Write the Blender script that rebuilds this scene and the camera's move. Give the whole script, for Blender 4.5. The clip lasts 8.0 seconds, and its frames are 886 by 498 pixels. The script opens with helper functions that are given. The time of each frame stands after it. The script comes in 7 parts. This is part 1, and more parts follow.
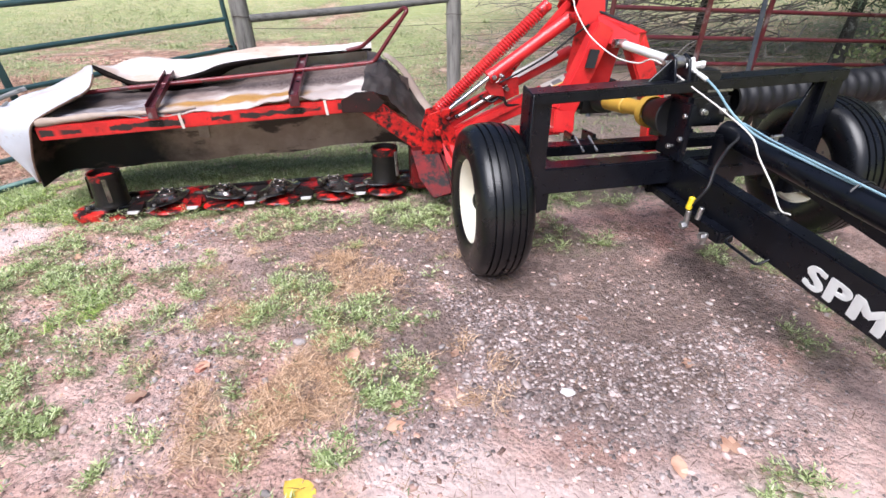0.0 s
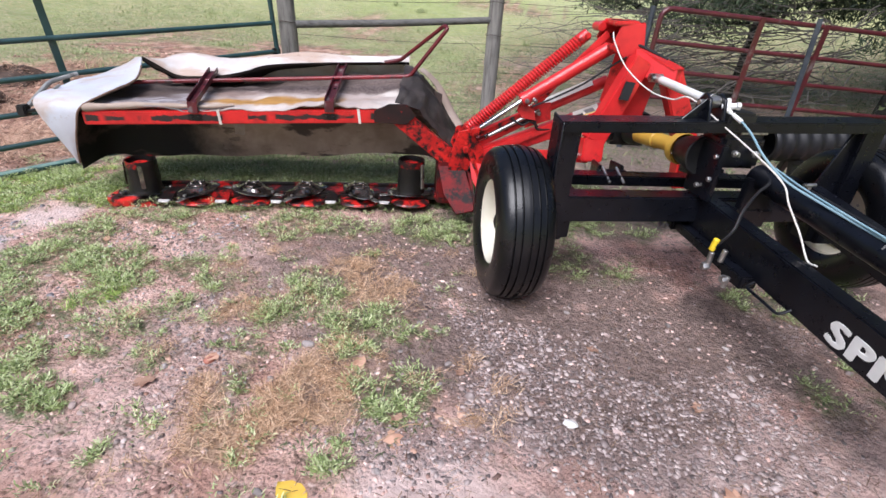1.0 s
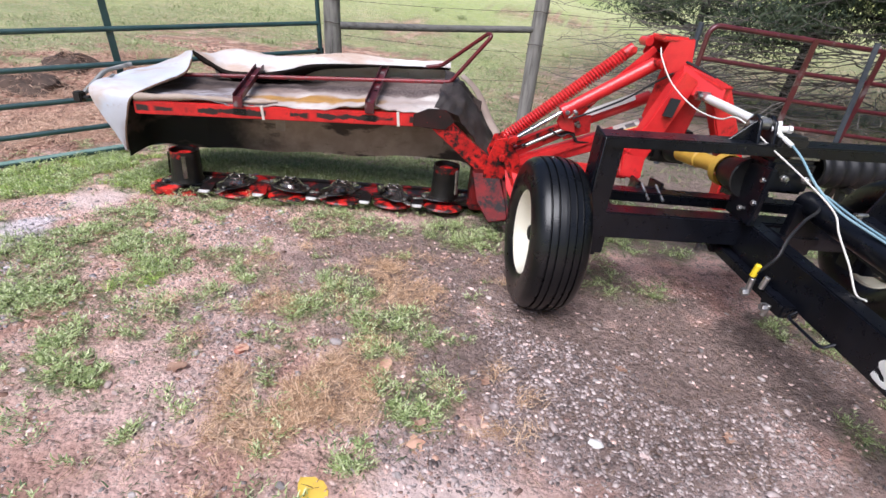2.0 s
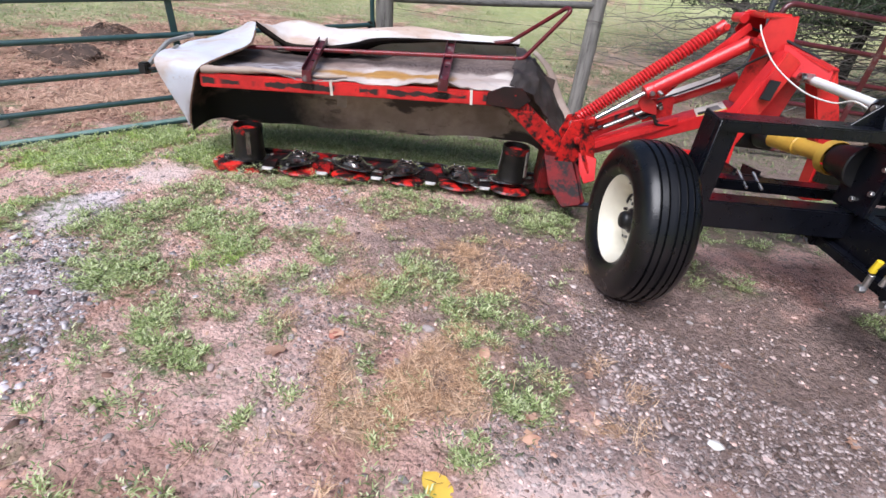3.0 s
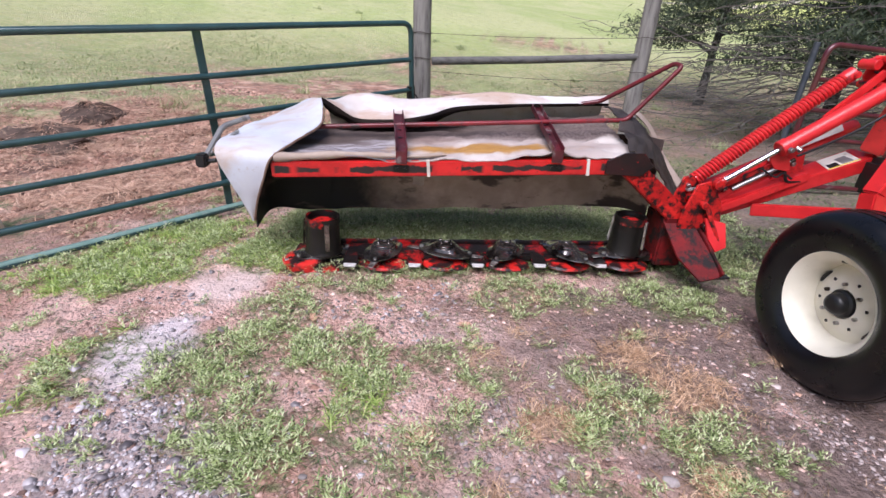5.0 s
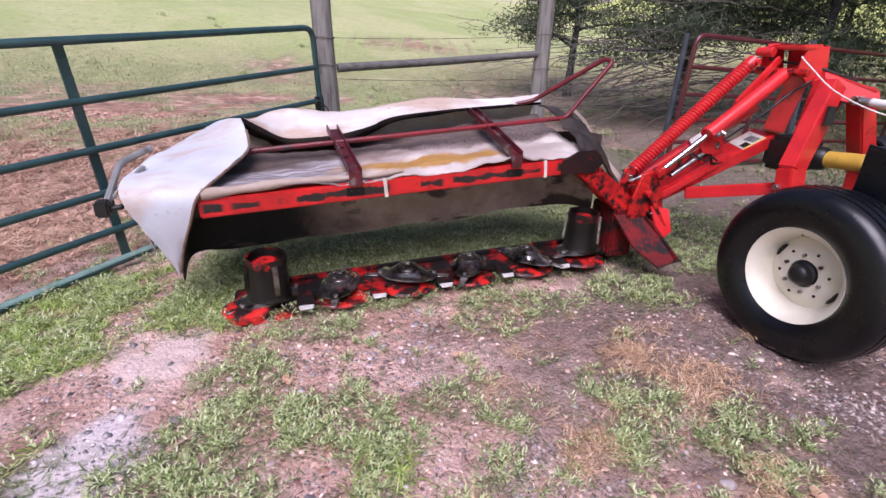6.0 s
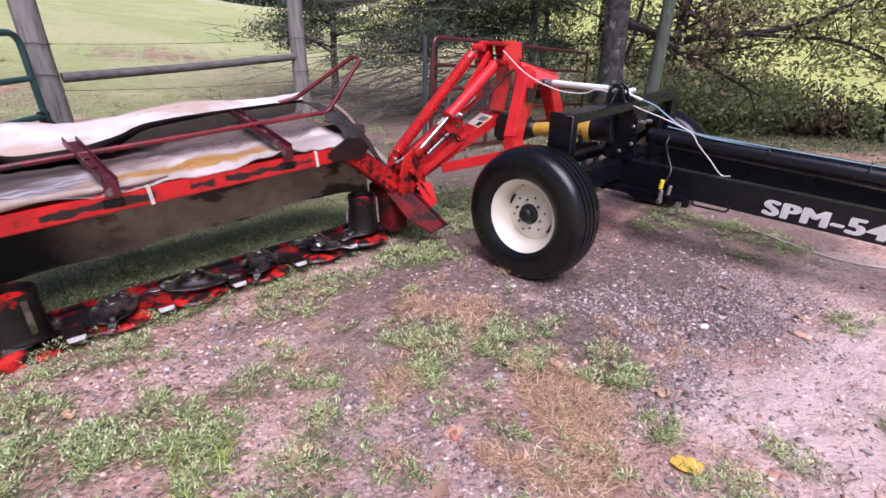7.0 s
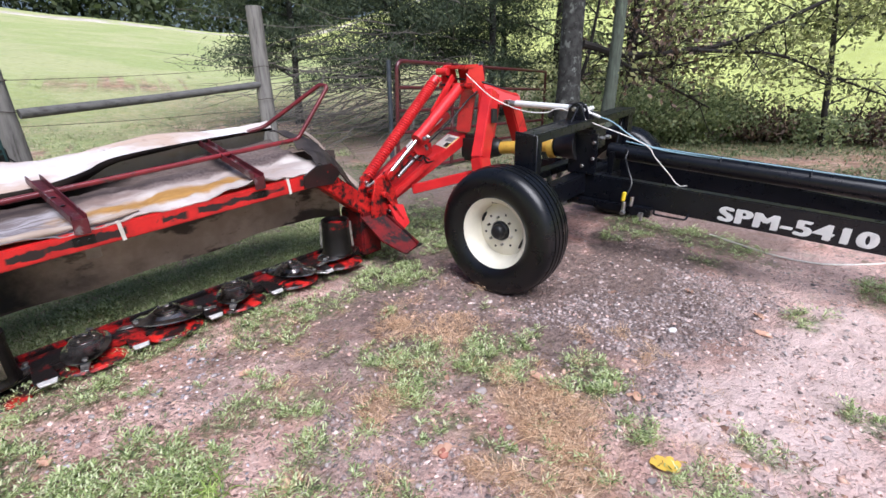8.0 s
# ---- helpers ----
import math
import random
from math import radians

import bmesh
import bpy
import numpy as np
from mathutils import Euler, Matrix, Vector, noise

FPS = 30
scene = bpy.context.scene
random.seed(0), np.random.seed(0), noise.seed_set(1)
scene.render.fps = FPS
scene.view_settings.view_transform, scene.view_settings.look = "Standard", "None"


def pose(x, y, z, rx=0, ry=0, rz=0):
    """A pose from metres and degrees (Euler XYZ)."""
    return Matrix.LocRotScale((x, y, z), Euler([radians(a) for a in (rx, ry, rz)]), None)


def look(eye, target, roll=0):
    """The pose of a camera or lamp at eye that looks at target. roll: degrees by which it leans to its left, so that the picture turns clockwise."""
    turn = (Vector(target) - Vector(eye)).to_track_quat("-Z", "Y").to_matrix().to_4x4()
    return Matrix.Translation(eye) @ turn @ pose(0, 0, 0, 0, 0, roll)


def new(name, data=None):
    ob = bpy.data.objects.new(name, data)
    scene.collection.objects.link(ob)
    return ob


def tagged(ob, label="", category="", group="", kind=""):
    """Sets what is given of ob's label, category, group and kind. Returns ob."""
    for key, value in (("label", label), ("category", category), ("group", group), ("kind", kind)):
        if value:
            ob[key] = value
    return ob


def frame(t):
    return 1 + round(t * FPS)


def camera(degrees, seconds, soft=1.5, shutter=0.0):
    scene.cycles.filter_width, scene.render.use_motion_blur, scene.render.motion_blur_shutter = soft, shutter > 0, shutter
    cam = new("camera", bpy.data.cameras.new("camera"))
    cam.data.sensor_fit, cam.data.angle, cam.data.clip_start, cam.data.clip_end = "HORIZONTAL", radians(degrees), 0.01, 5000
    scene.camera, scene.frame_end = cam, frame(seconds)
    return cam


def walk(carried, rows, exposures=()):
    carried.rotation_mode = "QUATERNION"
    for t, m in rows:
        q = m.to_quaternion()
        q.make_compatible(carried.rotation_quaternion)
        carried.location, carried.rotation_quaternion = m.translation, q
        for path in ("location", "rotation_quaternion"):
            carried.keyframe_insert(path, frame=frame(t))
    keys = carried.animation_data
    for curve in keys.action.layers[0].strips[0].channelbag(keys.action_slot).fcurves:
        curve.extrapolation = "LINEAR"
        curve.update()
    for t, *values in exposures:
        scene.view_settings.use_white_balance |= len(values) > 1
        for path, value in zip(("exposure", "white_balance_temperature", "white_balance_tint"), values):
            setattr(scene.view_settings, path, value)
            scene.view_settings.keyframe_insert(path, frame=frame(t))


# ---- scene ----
cam = camera(85.1, 8.0, soft=1.5, shutter=0.0)
PATH = [
    (0, (0.306, 0.327, 1.463), (0.051, 2.048, 0.476), 0.1),
    (0.5, (0.286, 0.307, 1.47), (-0.119, 2.014, 0.51), 2.5),
    (1, (0.321, 0.328, 1.475), (-0.022, 2.061, 0.538), 4.4),
    (1.2, (0.329, 0.333, 1.479), (0.0, 2.073, 0.549), 5.2),
    (2.3, (0.195, 0.311, 1.469), (-0.274, 2.019, 0.539), 7.1),
    (2.5, (0.085, 0.3, 1.444), (-0.374, 1.997, 0.491), 7.5),
    (3, (-0.118, 0.294, 1.405), (-0.587, 1.961, 0.403), 7.5),
    (3.5, (-0.448, 0.411, 1.361), (-0.94, 2.099, 0.409), 6.7),
    (4, (-0.675, 0.458, 1.391), (-1.052, 2.184, 0.452), 7.4),
    (4.5, (-0.974, 0.454, 1.376), (-1.339, 2.209, 0.487), 6.0),
    (4.7, (-1.073, 0.488, 1.369), (-1.46, 2.254, 0.514), 4.9),
    (5.8, (-1.528, 0.775, 1.332), (-1.613, 2.61, 0.543), 1.9),
    (6, (-1.657, 0.786, 1.34), (-1.559, 2.619, 0.545), 2.3),
    (6.5, (-1.731, 0.735, 1.316), (-1.214, 2.507, 0.546), 2.0),
    (7, (-1.636, 0.505, 1.293), (-0.767, 2.143, 0.544), 0.9),
    (7.5, (-1.632, 0.443, 1.316), (-0.475, 1.917, 0.616), 0.6),
    (8, (-1.686, 0.478, 1.328), (-0.698, 2.077, 0.646), -0.7),
]
walk(cam, [(t, look(eye, target, roll)) for t, eye, target, roll in PATH], exposures=[(0.0, 0.62, 5810, 15), (0.6, 0.29, 5810, 15), (1.2, 0.26, 5810, 15), (2.4, 0.34, 5810, 15), (3.0, 0.28, 5760, 15), (4.5, 0.26, 5760, 16), (5.8, 0.16, 5780, 30), (7.2, 0.18, 5730, 31), (8.0, 0.32, 5670, 15)])

# ---- world and sun: a bright overcast sky after rain ----
world = bpy.data.worlds.new("sky")
scene.world = world
world.use_nodes = True
wn = world.node_tree.nodes
sky = wn.new("ShaderNodeTexSky")
sky.sky_type = "NISHITA"
sky.sun_disc = False
sky.sun_elevation = radians(57)
sky.sun_rotation = radians(192)
sky.dust_density = 4.0
world.node_tree.links.new(sky.outputs[0], wn["Background"].inputs[0])
wn["Background"].inputs[1].default_value = 0.075
sun = new("sun", bpy.data.lights.new("sun", "SUN"))
sun.data.energy = 3.7
sun.data.angle = radians(45)
sun.data.color = (1.0, 0.96, 0.9)
sun.matrix_world = look((-0.97, -4.57, 7.2), (0, 0, 0))

# ---- builders ----
def empty(name, m):
    ob = new(name)
    ob.matrix_world = m
    ob.empty_display_size = 0.1
    return ob


def finish(bm, name, material, smooth=40):
    me = bpy.data.meshes.new(name)
    bmesh.ops.recalc_face_normals(bm, faces=bm.faces)
    bm.to_mesh(me)
    bm.free()
    me.materials.append(material)
    if smooth:
        me.shade_smooth()
        me.set_sharp_from_angle(angle=radians(smooth))
    return me


def part(name, bm, material, parent=None, label="", smooth=40):
    ob = new(name, finish(bm, name, material, smooth))
    ob.parent = parent
    if label:
        tagged(ob, label)
    return ob


def mesh_np(name, verts, faces, material, smooth=False):
    """A mesh out of arrays of places and of faces with one number of corners each."""
    me = bpy.data.meshes.new(name)
    n, k = faces.shape
    me.vertices.add(len(verts))
    me.vertices.foreach_set("co", np.ascontiguousarray(verts, dtype=np.float32).ravel())
    me.loops.add(n * k)
    me.loops.foreach_set("vertex_index", np.ascontiguousarray(faces, dtype=np.int32).ravel())
    me.polygons.add(n)
    me.polygons.foreach_set("loop_start", np.arange(0, n * k, k, dtype=np.int32))
    me.update(calc_edges=True)
    me.validate()
    me.materials.append(material)
    if smooth:
        me.shade_smooth()
    return me


def joined(*bms):
    out = bmesh.new()
    for b in bms:
        tmp = bpy.data.meshes.new("tmp")
        b.to_mesh(tmp)
        b.free()
        out.from_mesh(tmp)
        bpy.data.meshes.remove(tmp)
    return out


def box(lo, hi, bev=0.004):
    bm = bmesh.new()
    lo, hi = Vector(lo), Vector(hi)
    bmesh.ops.create_cube(bm, size=1, matrix=Matrix.Translation((lo + hi) / 2) @ Matrix.Diagonal((*(hi - lo), 1)))
    if bev:
        bmesh.ops.bevel(bm, geom=bm.edges[:], offset=bev, segments=2, affect="EDGES")
    return bm


def beam(a, b, w, h, bev=0.004, up=(0, 0, 1), w2=None, h2=None):
    """A bar from a to b, w wide and h high, tapering to w2 and h2."""
    a, b = Vector(a), Vector(b)
    d = (b - a).normalized()
    s = d.cross(Vector(up)).normalized()
    n = s.cross(d)
    bm = bmesh.new()
    rings = []
    for p, ww, hh in ((a, w, h), (b, w2 or w, h2 or h)):
        rings.append([bm.verts.new(p + s * ww / 2 * i + n * hh / 2 * j) for i, j in ((-1, -1), (1, -1), (1, 1), (-1, 1))])
    for i in range(4):
        bm.faces.new((rings[0][i], rings[0][(i + 1) % 4], rings[1][(i + 1) % 4], rings[1][i]))
    bm.faces.new(rings[0][::-1])
    bm.faces.new(rings[1])
    if bev:
        bmesh.ops.bevel(bm, geom=bm.edges[:], offset=bev, segments=2, affect="EDGES")
    return bm


def sweep(pts, r, seg=10, closed=False):
    """A round bar through pts; r is one radius or one for each point."""
    pts = [Vector(p) for p in pts]
    rs = r if isinstance(r, (list, tuple)) else [r] * len(pts)
    bm = bmesh.new()
    side = None
    rings = []
    n = len(pts)
    for i, p in enumerate(pts):
        d = ((pts[(i + 1) % n] if closed else pts[min(i + 1, n - 1)]) - (pts[i - 1] if closed else pts[max(i - 1, 0)])).normalized()
        if side is None:
            side = d.orthogonal().normalized()
        side = (side - d * side.dot(d)).normalized()
        o = d.cross(side)
        rings.append([bm.verts.new(p + (side * math.cos(k) + o * math.sin(k)) * rs[i]) for k in [2 * math.pi * j / seg for j in range(seg)]])
    for i in range(n if closed else n - 1):
        a, b = rings[i], rings[(i + 1) % n]
        for j in range(seg):
            bm.faces.new((a[j], a[(j + 1) % seg], b[(j + 1) % seg], b[j]))
    if not closed:
        bm.faces.new(rings[0][::-1])
        bm.faces.new(rings[-1])
    return bm


def smooth_path(pts, steps=6):
    """Points of a smooth curve through pts."""
    p = [Vector(q) for q in pts]
    p = [2 * p[0] - p[1], *p, 2 * p[-1] - p[-2]]
    out = []
    for i in range(1, len(p) - 2):
        for k in range(steps):
            t = k / steps
            out.append(0.5 * (2 * p[i] + (p[i + 1] - p[i - 1]) * t + (2 * p[i - 1] - 5 * p[i] + 4 * p[i + 1] - p[i + 2]) * t * t
                              + (3 * p[i] - p[i - 1] - 3 * p[i + 1] + p[i + 2]) * t ** 3))
    return [*out, p[-2]]


def bend(pts, r, steps=5):
    """A path of straight runs with rounded corners."""
    p = [Vector(q) for q in pts]
    out = [p[0]]
    for a, b, c in zip(p, p[1:], p[2:]):
        u, v = (a - b), (c - b)
        k = min(r, u.length / 2.2, v.length / 2.2)
        u, v = b + u.normalized() * k, b + v.normalized() * k
        for i in range(steps + 1):
            t = i / steps
            out.append(u * (1 - t) ** 2 + b * 2 * t * (1 - t) + v * t * t)
    return [*out, p[-1]]


def turned(profile, m=Matrix(), seg=32):
    """A body turned about the local z axis from (radius, height) pairs, laid at m."""
    bm = bmesh.new()
    rings = []
    for r, z in profile:
        if r < 1e-5:
            rings.append([bm.verts.new(m @ Vector((0, 0, z)))])
        else:
            rings.append([bm.verts.new(m @ Vector((r * math.cos(2 * math.pi * j / seg), r * math.sin(2 * math.pi * j / seg), z))) for j in range(seg)])
    for a, b in zip(rings, rings[1:]):
        for j in range(seg):
            k = (j + 1) % seg
            if len(a) == 1 and len(b) > 1:
                bm.faces.new((a[0], b[k], b[j]))
            elif len(b) == 1 and len(a) > 1:
                bm.faces.new((a[j], a[k], b[0]))
            elif len(a) > 1:
                bm.faces.new((a[j], a[k], b[k], b[j]))
    return bm


def plate(outline, thick, bev=0.003):
    """A flat plate: the outline, thickened both ways along its normal."""
    pts = [Vector(p) for p in outline]
    n = sum(((pts[i] - pts[0]).cross(pts[i + 1] - pts[0]) for i in range(1, len(pts) - 1)), Vector()).normalized() * thick / 2
    bm = bmesh.new()
    a, b = [bm.verts.new(p + n) for p in pts], [bm.verts.new(p - n) for p in pts]
    bm.faces.new(a)
    bm.faces.new(b[::-1])
    for i in range(len(pts)):
        k = (i + 1) % len(pts)
        bm.faces.new((a[k], a[i], b[i], b[k]))
    if bev:
        bmesh.ops.bevel(bm, geom=bm.edges[:], offset=min(bev, thick * 0.4), segments=1, affect="EDGES")
    return bm


def sheet(fn, nu, nv, thick):
    """Cloth: fn(s, t) over the unit square, with a thickness."""
    bm = bmesh.new()
    grid = [[Vector(fn(i / nu, j / nv)) for j in range(nv + 1)] for i in range(nu + 1)]
    tops, lows = [], []
    for i in range(nu + 1):
        tops.append([]), lows.append([])
        for j in range(nv + 1):
            du = grid[min(i + 1, nu)][j] - grid[max(i - 1, 0)][j]
            dv = grid[i][min(j + 1, nv)] - grid[i][max(j - 1, 0)]
            n = du.cross(dv)
            n = n.normalized() * thick / 2 if n.length > 1e-9 else Vector((0, 0, thick / 2))
            tops[i].append(bm.verts.new(grid[i][j] + n))
            lows[i].append(bm.verts.new(grid[i][j] - n))
    for i in range(nu):
        for j in range(nv):
            bm.faces.new((tops[i][j], tops[i + 1][j], tops[i + 1][j + 1], tops[i][j + 1]))
            bm.faces.new((lows[i][j], lows[i][j + 1], lows[i + 1][j + 1], lows[i + 1][j]))
    rim = [(i, 0) for i in range(nu)] + [(nu, j) for j in range(nv)] + [(i, nv) for i in range(nu, 0, -1)] + [(0, j) for j in range(nv, 0, -1)]
    for (i, j), (k, l) in zip(rim, rim[1:] + rim[:1]):
        bm.faces.new((tops[i][j], lows[i][j], lows[k][l], tops[k][l]))
    return bm


def aim(a, b):
    """The pose at a with its z axis towards b."""
    a, b = Vector(a), Vector(b)
    return Matrix.Translation(a) @ (b - a).to_track_quat("Z", "Y").to_matrix().to_4x4()


def rod(a, b, r, seg=16, bev=0.002, r2=None):
    n = (Vector(b) - Vector(a)).length
    r2 = r2 or r
    return turned([(0, 0), (r - bev, 0), (r, bev), (r2, n - bev), (r2 - bev, n), (0, n)], aim(a, b), seg)


def bolt(at, toward, r=0.012, h=0.012):
    return turned([(0, 0), (r, 0), (r, h), (r * 0.8, h * 1.2), (0, h * 1.2)], aim(at, toward), 6)


def fbm(x, y, z=0.0, octaves=3):
    return noise.fractal(Vector((x, y, z)), 1.0, 2.0, octaves)


# ---- materials ----
def nodes_of(name):
    m = bpy.data.materials.new(name)
    m.use_nodes = True
    return m, m.node_tree.nodes, m.node_tree.links, m.node_tree.nodes["Principled BSDF"]


def tex_noise(nt, links, scale, detail=4.0, coord="Object", stretch=None, rough=0.6):
    t = nt.new("ShaderNodeTexNoise")
    t.inputs["Scale"].default_value = scale
    t.inputs["Detail"].default_value = detail
    t.inputs["Roughness"].default_value = rough
    c = nt.new("ShaderNodeTexCoord").outputs[coord]
    if stretch:
        mp = nt.new("ShaderNodeMapping")
        mp.inputs["Scale"].default_value = stretch
        links.new(c, mp.inputs[0])
        c = mp.outputs[0]
    links.new(c, t.inputs["Vector"])
    return t.outputs[0]


def ramp(nt, links, src, lo, hi):
    r = nt.new("ShaderNodeMapRange")
    r.interpolation_type = "SMOOTHSTEP"
    r.inputs[1].default_value, r.inputs[2].default_value = lo, hi
    links.new(src, r.inputs[0])
    return r.outputs[0]


def blend(nt, links, fac, a, b):
    m = nt.new("ShaderNodeMix")
    m.data_type = "RGBA"
    for i, v in ((0, fac), (6, a), (7, b)):
        if isinstance(v, (tuple, list)):
            m.inputs[i].default_value = (*v, 1)
        elif isinstance(v, (int, float)):
            m.inputs[i].default_value = v
        else:
            links.new(v, m.inputs[i])
    return m.outputs[2]


def bumped(nt, links, bsdf, src, strength, dist=0.005):
    b = nt.new("ShaderNodeBump")
    b.inputs["Strength"].default_value = strength
    b.inputs["Distance"].default_value = dist
    links.new(src, b.inputs["Height"])
    links.new(b.outputs[0], bsdf.inputs["Normal"])


def surface(name, base, second=None, dirt=None, rough=0.5, metal=0.0, scale=8.0, fine=90.0, dirt_at=(0.55, 0.7), bump=0.15, coat=0.0, spread=0.12, stretch=None, dirt_scale=5.0, sheen=0.0, each=0.0, spec=0.5):
    """Paint, steel, rubber, wood: a base colour that drifts to a second one, stains of a third, and fine relief."""
    m, nt, links, bsdf = nodes_of(name)
    second = second or tuple(c * 0.75 for c in base)
    col = blend(nt, links, ramp(nt, links, tex_noise(nt, links, scale, stretch=stretch), 0.35, 0.68), base, second)
    grain = tex_noise(nt, links, fine, 3.0, stretch=stretch)
    if dirt:
        col = blend(nt, links, ramp(nt, links, tex_noise(nt, links, dirt_scale, 6.0, stretch=stretch, rough=0.7), *dirt_at), col, dirt)
    if each:
        h = nt.new("ShaderNodeHueSaturation")
        rnd = nt.new("ShaderNodeObjectInfo").outputs["Random"]
        v = nt.new("ShaderNodeMapRange")
        v.inputs[3].default_value, v.inputs[4].default_value = 1 - each, 1 + each
        links.new(rnd, v.inputs[0])
        links.new(v.outputs[0], h.inputs["Value"])
        links.new(col, h.inputs["Color"])
        col = h.outputs[0]
    links.new(col, bsdf.inputs["Base Color"])
    r = nt.new("ShaderNodeMapRange")
    r.inputs[3].default_value, r.inputs[4].default_value = max(0.03, rough - spread), min(1, rough + spread)
    links.new(tex_noise(nt, links, scale * 3, 4.0), r.inputs[0])
    links.new(r.outputs[0], bsdf.inputs["Roughness"])
    bsdf.inputs["Metallic"].default_value = metal
    bsdf.inputs["Specular IOR Level"].default_value = spec
    bsdf.inputs["Coat Weight"].default_value = coat
    bsdf.inputs["Coat Roughness"].default_value = 0.12
    bsdf.inputs["Sheen Weight"].default_value = sheen
    bumped(nt, links, bsdf, grain, bump)
    return m


M_RED = surface("red_paint", (0.68, 0.026, 0.026), (0.56, 0.018, 0.020), (0.17, 0.010, 0.010), rough=0.36, dirt_at=(0.58, 0.70), coat=0.3, bump=0.08)
M_RED_OLD = surface("worn_red_paint", (0.64, 0.022, 0.017), (0.44, 0.014, 0.012), (0.016, 0.010, 0.010), rough=0.4, scale=7, dirt_scale=16, dirt_at=(0.45, 0.60), bump=0.25, coat=0.1, spec=0.3)
M_RED_GRIME = surface("greasy_red_steel", (0.40, 0.012, 0.011), (0.16, 0.008, 0.008), (0.010, 0.008, 0.008), rough=0.38, scale=10, dirt_scale=9, dirt_at=(0.38, 0.50), bump=0.3, coat=0.2, spec=0.3)
M_SHOE = surface("muddy_red_shoe_paint", (0.17, 0.008, 0.009), (0.08, 0.007, 0.008), (0.014, 0.010, 0.010), rough=0.6, dirt_scale=7, dirt_at=(0.46, 0.58), bump=0.3, spec=0.25)
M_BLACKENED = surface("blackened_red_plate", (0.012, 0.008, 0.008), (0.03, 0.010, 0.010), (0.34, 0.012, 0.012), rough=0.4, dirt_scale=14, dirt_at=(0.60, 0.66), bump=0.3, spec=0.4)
M_BRACKET = surface("scraped_maroon_paint", (0.055, 0.010, 0.013), (0.12, 0.012, 0.018), (0.17, 0.14, 0.14), rough=0.45, dirt_scale=11, dirt_at=(0.55, 0.66), coat=0.1)
M_SKID = surface("scraped_red_shoe", (0.66, 0.024, 0.016), (0.42, 0.014, 0.012), (0.02, 0.010, 0.010), rough=0.34, scale=9, dirt_scale=12, dirt_at=(0.43, 0.55), bump=0.4, spec=0.5, coat=0.3)
M_DARKRED = surface("dark_red_pipe_paint", (0.10, 0.008, 0.013), (0.24, 0.012, 0.018), (0.04, 0.018, 0.016), rough=0.4, scale=2.6, dirt_at=(0.56, 0.68), coat=0.2)
M_GATERED = surface("maroon_gate_paint", (0.075, 0.013, 0.018), (0.11, 0.018, 0.024), (0.16, 0.12, 0.12), rough=0.32, dirt_at=(0.58, 0.7), coat=0.5)
M_BLACK = surface("black_gloss_paint", (0.003, 0.0035, 0.006), (0.005, 0.006, 0.010), (0.020, 0.020, 0.022), rough=0.30, dirt_at=(0.66, 0.80), coat=0.0, bump=0.03, spread=0.12, spec=0.46)
M_DARK = surface("dark_plastic", (0.010, 0.010, 0.011), (0.016, 0.016, 0.017), rough=0.4)
M_RUBBER = surface("tyre_rubber", (0.003, 0.0033, 0.0045), (0.005, 0.0055, 0.0068), (0.016, 0.014, 0.012), rough=0.30, scale=6, dirt_at=(0.68, 0.84), bump=0.05, coat=0.0, spec=0.48)
M_PIPE = surface("dusty_black_plastic", (0.010, 0.010, 0.012), (0.016, 0.016, 0.018), (0.03, 0.028, 0.027), rough=0.5, dirt_at=(0.6, 0.75), spec=0.3)
M_CREAM = surface("cream_wheel_paint", (0.84, 0.80, 0.67), (0.77, 0.73, 0.60), (0.45, 0.38, 0.28), rough=0.4, dirt_at=(0.66, 0.8), bump=0.05, coat=0.2)
M_STEEL = surface("worn_bright_steel", (0.55, 0.54, 0.52), (0.36, 0.35, 0.34), (0.07, 0.05, 0.04), rough=0.34, metal=0.9, dirt_at=(0.50, 0.62), scale=20, dirt_scale=14)
M_DISC = surface("oily_dark_steel", (0.30, 0.275, 0.265), (0.07, 0.058, 0.054), (0.012, 0.010, 0.010), rough=0.18, metal=0.9, dirt_at=(0.50, 0.62), scale=9, dirt_scale=8, bump=0.07, coat=0.5)
M_DRUM = surface("muddy_drum_steel", (0.010, 0.008, 0.007), (0.005, 0.0045, 0.0045), (0.03, 0.022, 0.018), rough=0.36, metal=0.1, dirt_at=(0.54, 0.68), bump=0.4, spec=0.4)
M_TIP = surface("scraped_bright_edge", (0.80, 0.78, 0.76), (0.62, 0.60, 0.58), rough=0.35, metal=0.4, scale=30)
M_CHROME = surface("chromed_rod", (0.75, 0.75, 0.75), (0.62, 0.62, 0.62), rough=0.15, metal=1.0, bump=0.01, spread=0.05)
M_GALV = surface("weathered_grey_steel", (0.36, 0.36, 0.35), (0.25, 0.25, 0.25), (0.12, 0.1, 0.09), rough=0.45, metal=0.5, dirt_at=(0.55, 0.7))
M_WHITE = surface("white_paint", (0.78, 0.78, 0.76), (0.68, 0.68, 0.66), rough=0.4, bump=0.03)
M_TAPE = surface("dirty_white_tape", (0.74, 0.70, 0.64), (0.58, 0.52, 0.46), rough=0.6)
M_YELLOW = surface("yellow_shaft_guard", (0.66, 0.42, 0.06), (0.58, 0.35, 0.05), (0.20, 0.12, 0.05), rough=0.45, dirt_at=(0.58, 0.72))
M_BRIGHTYEL = surface("yellow_grip", (0.85, 0.62, 0.02), (0.80, 0.56, 0.02), rough=0.4, bump=0.02)
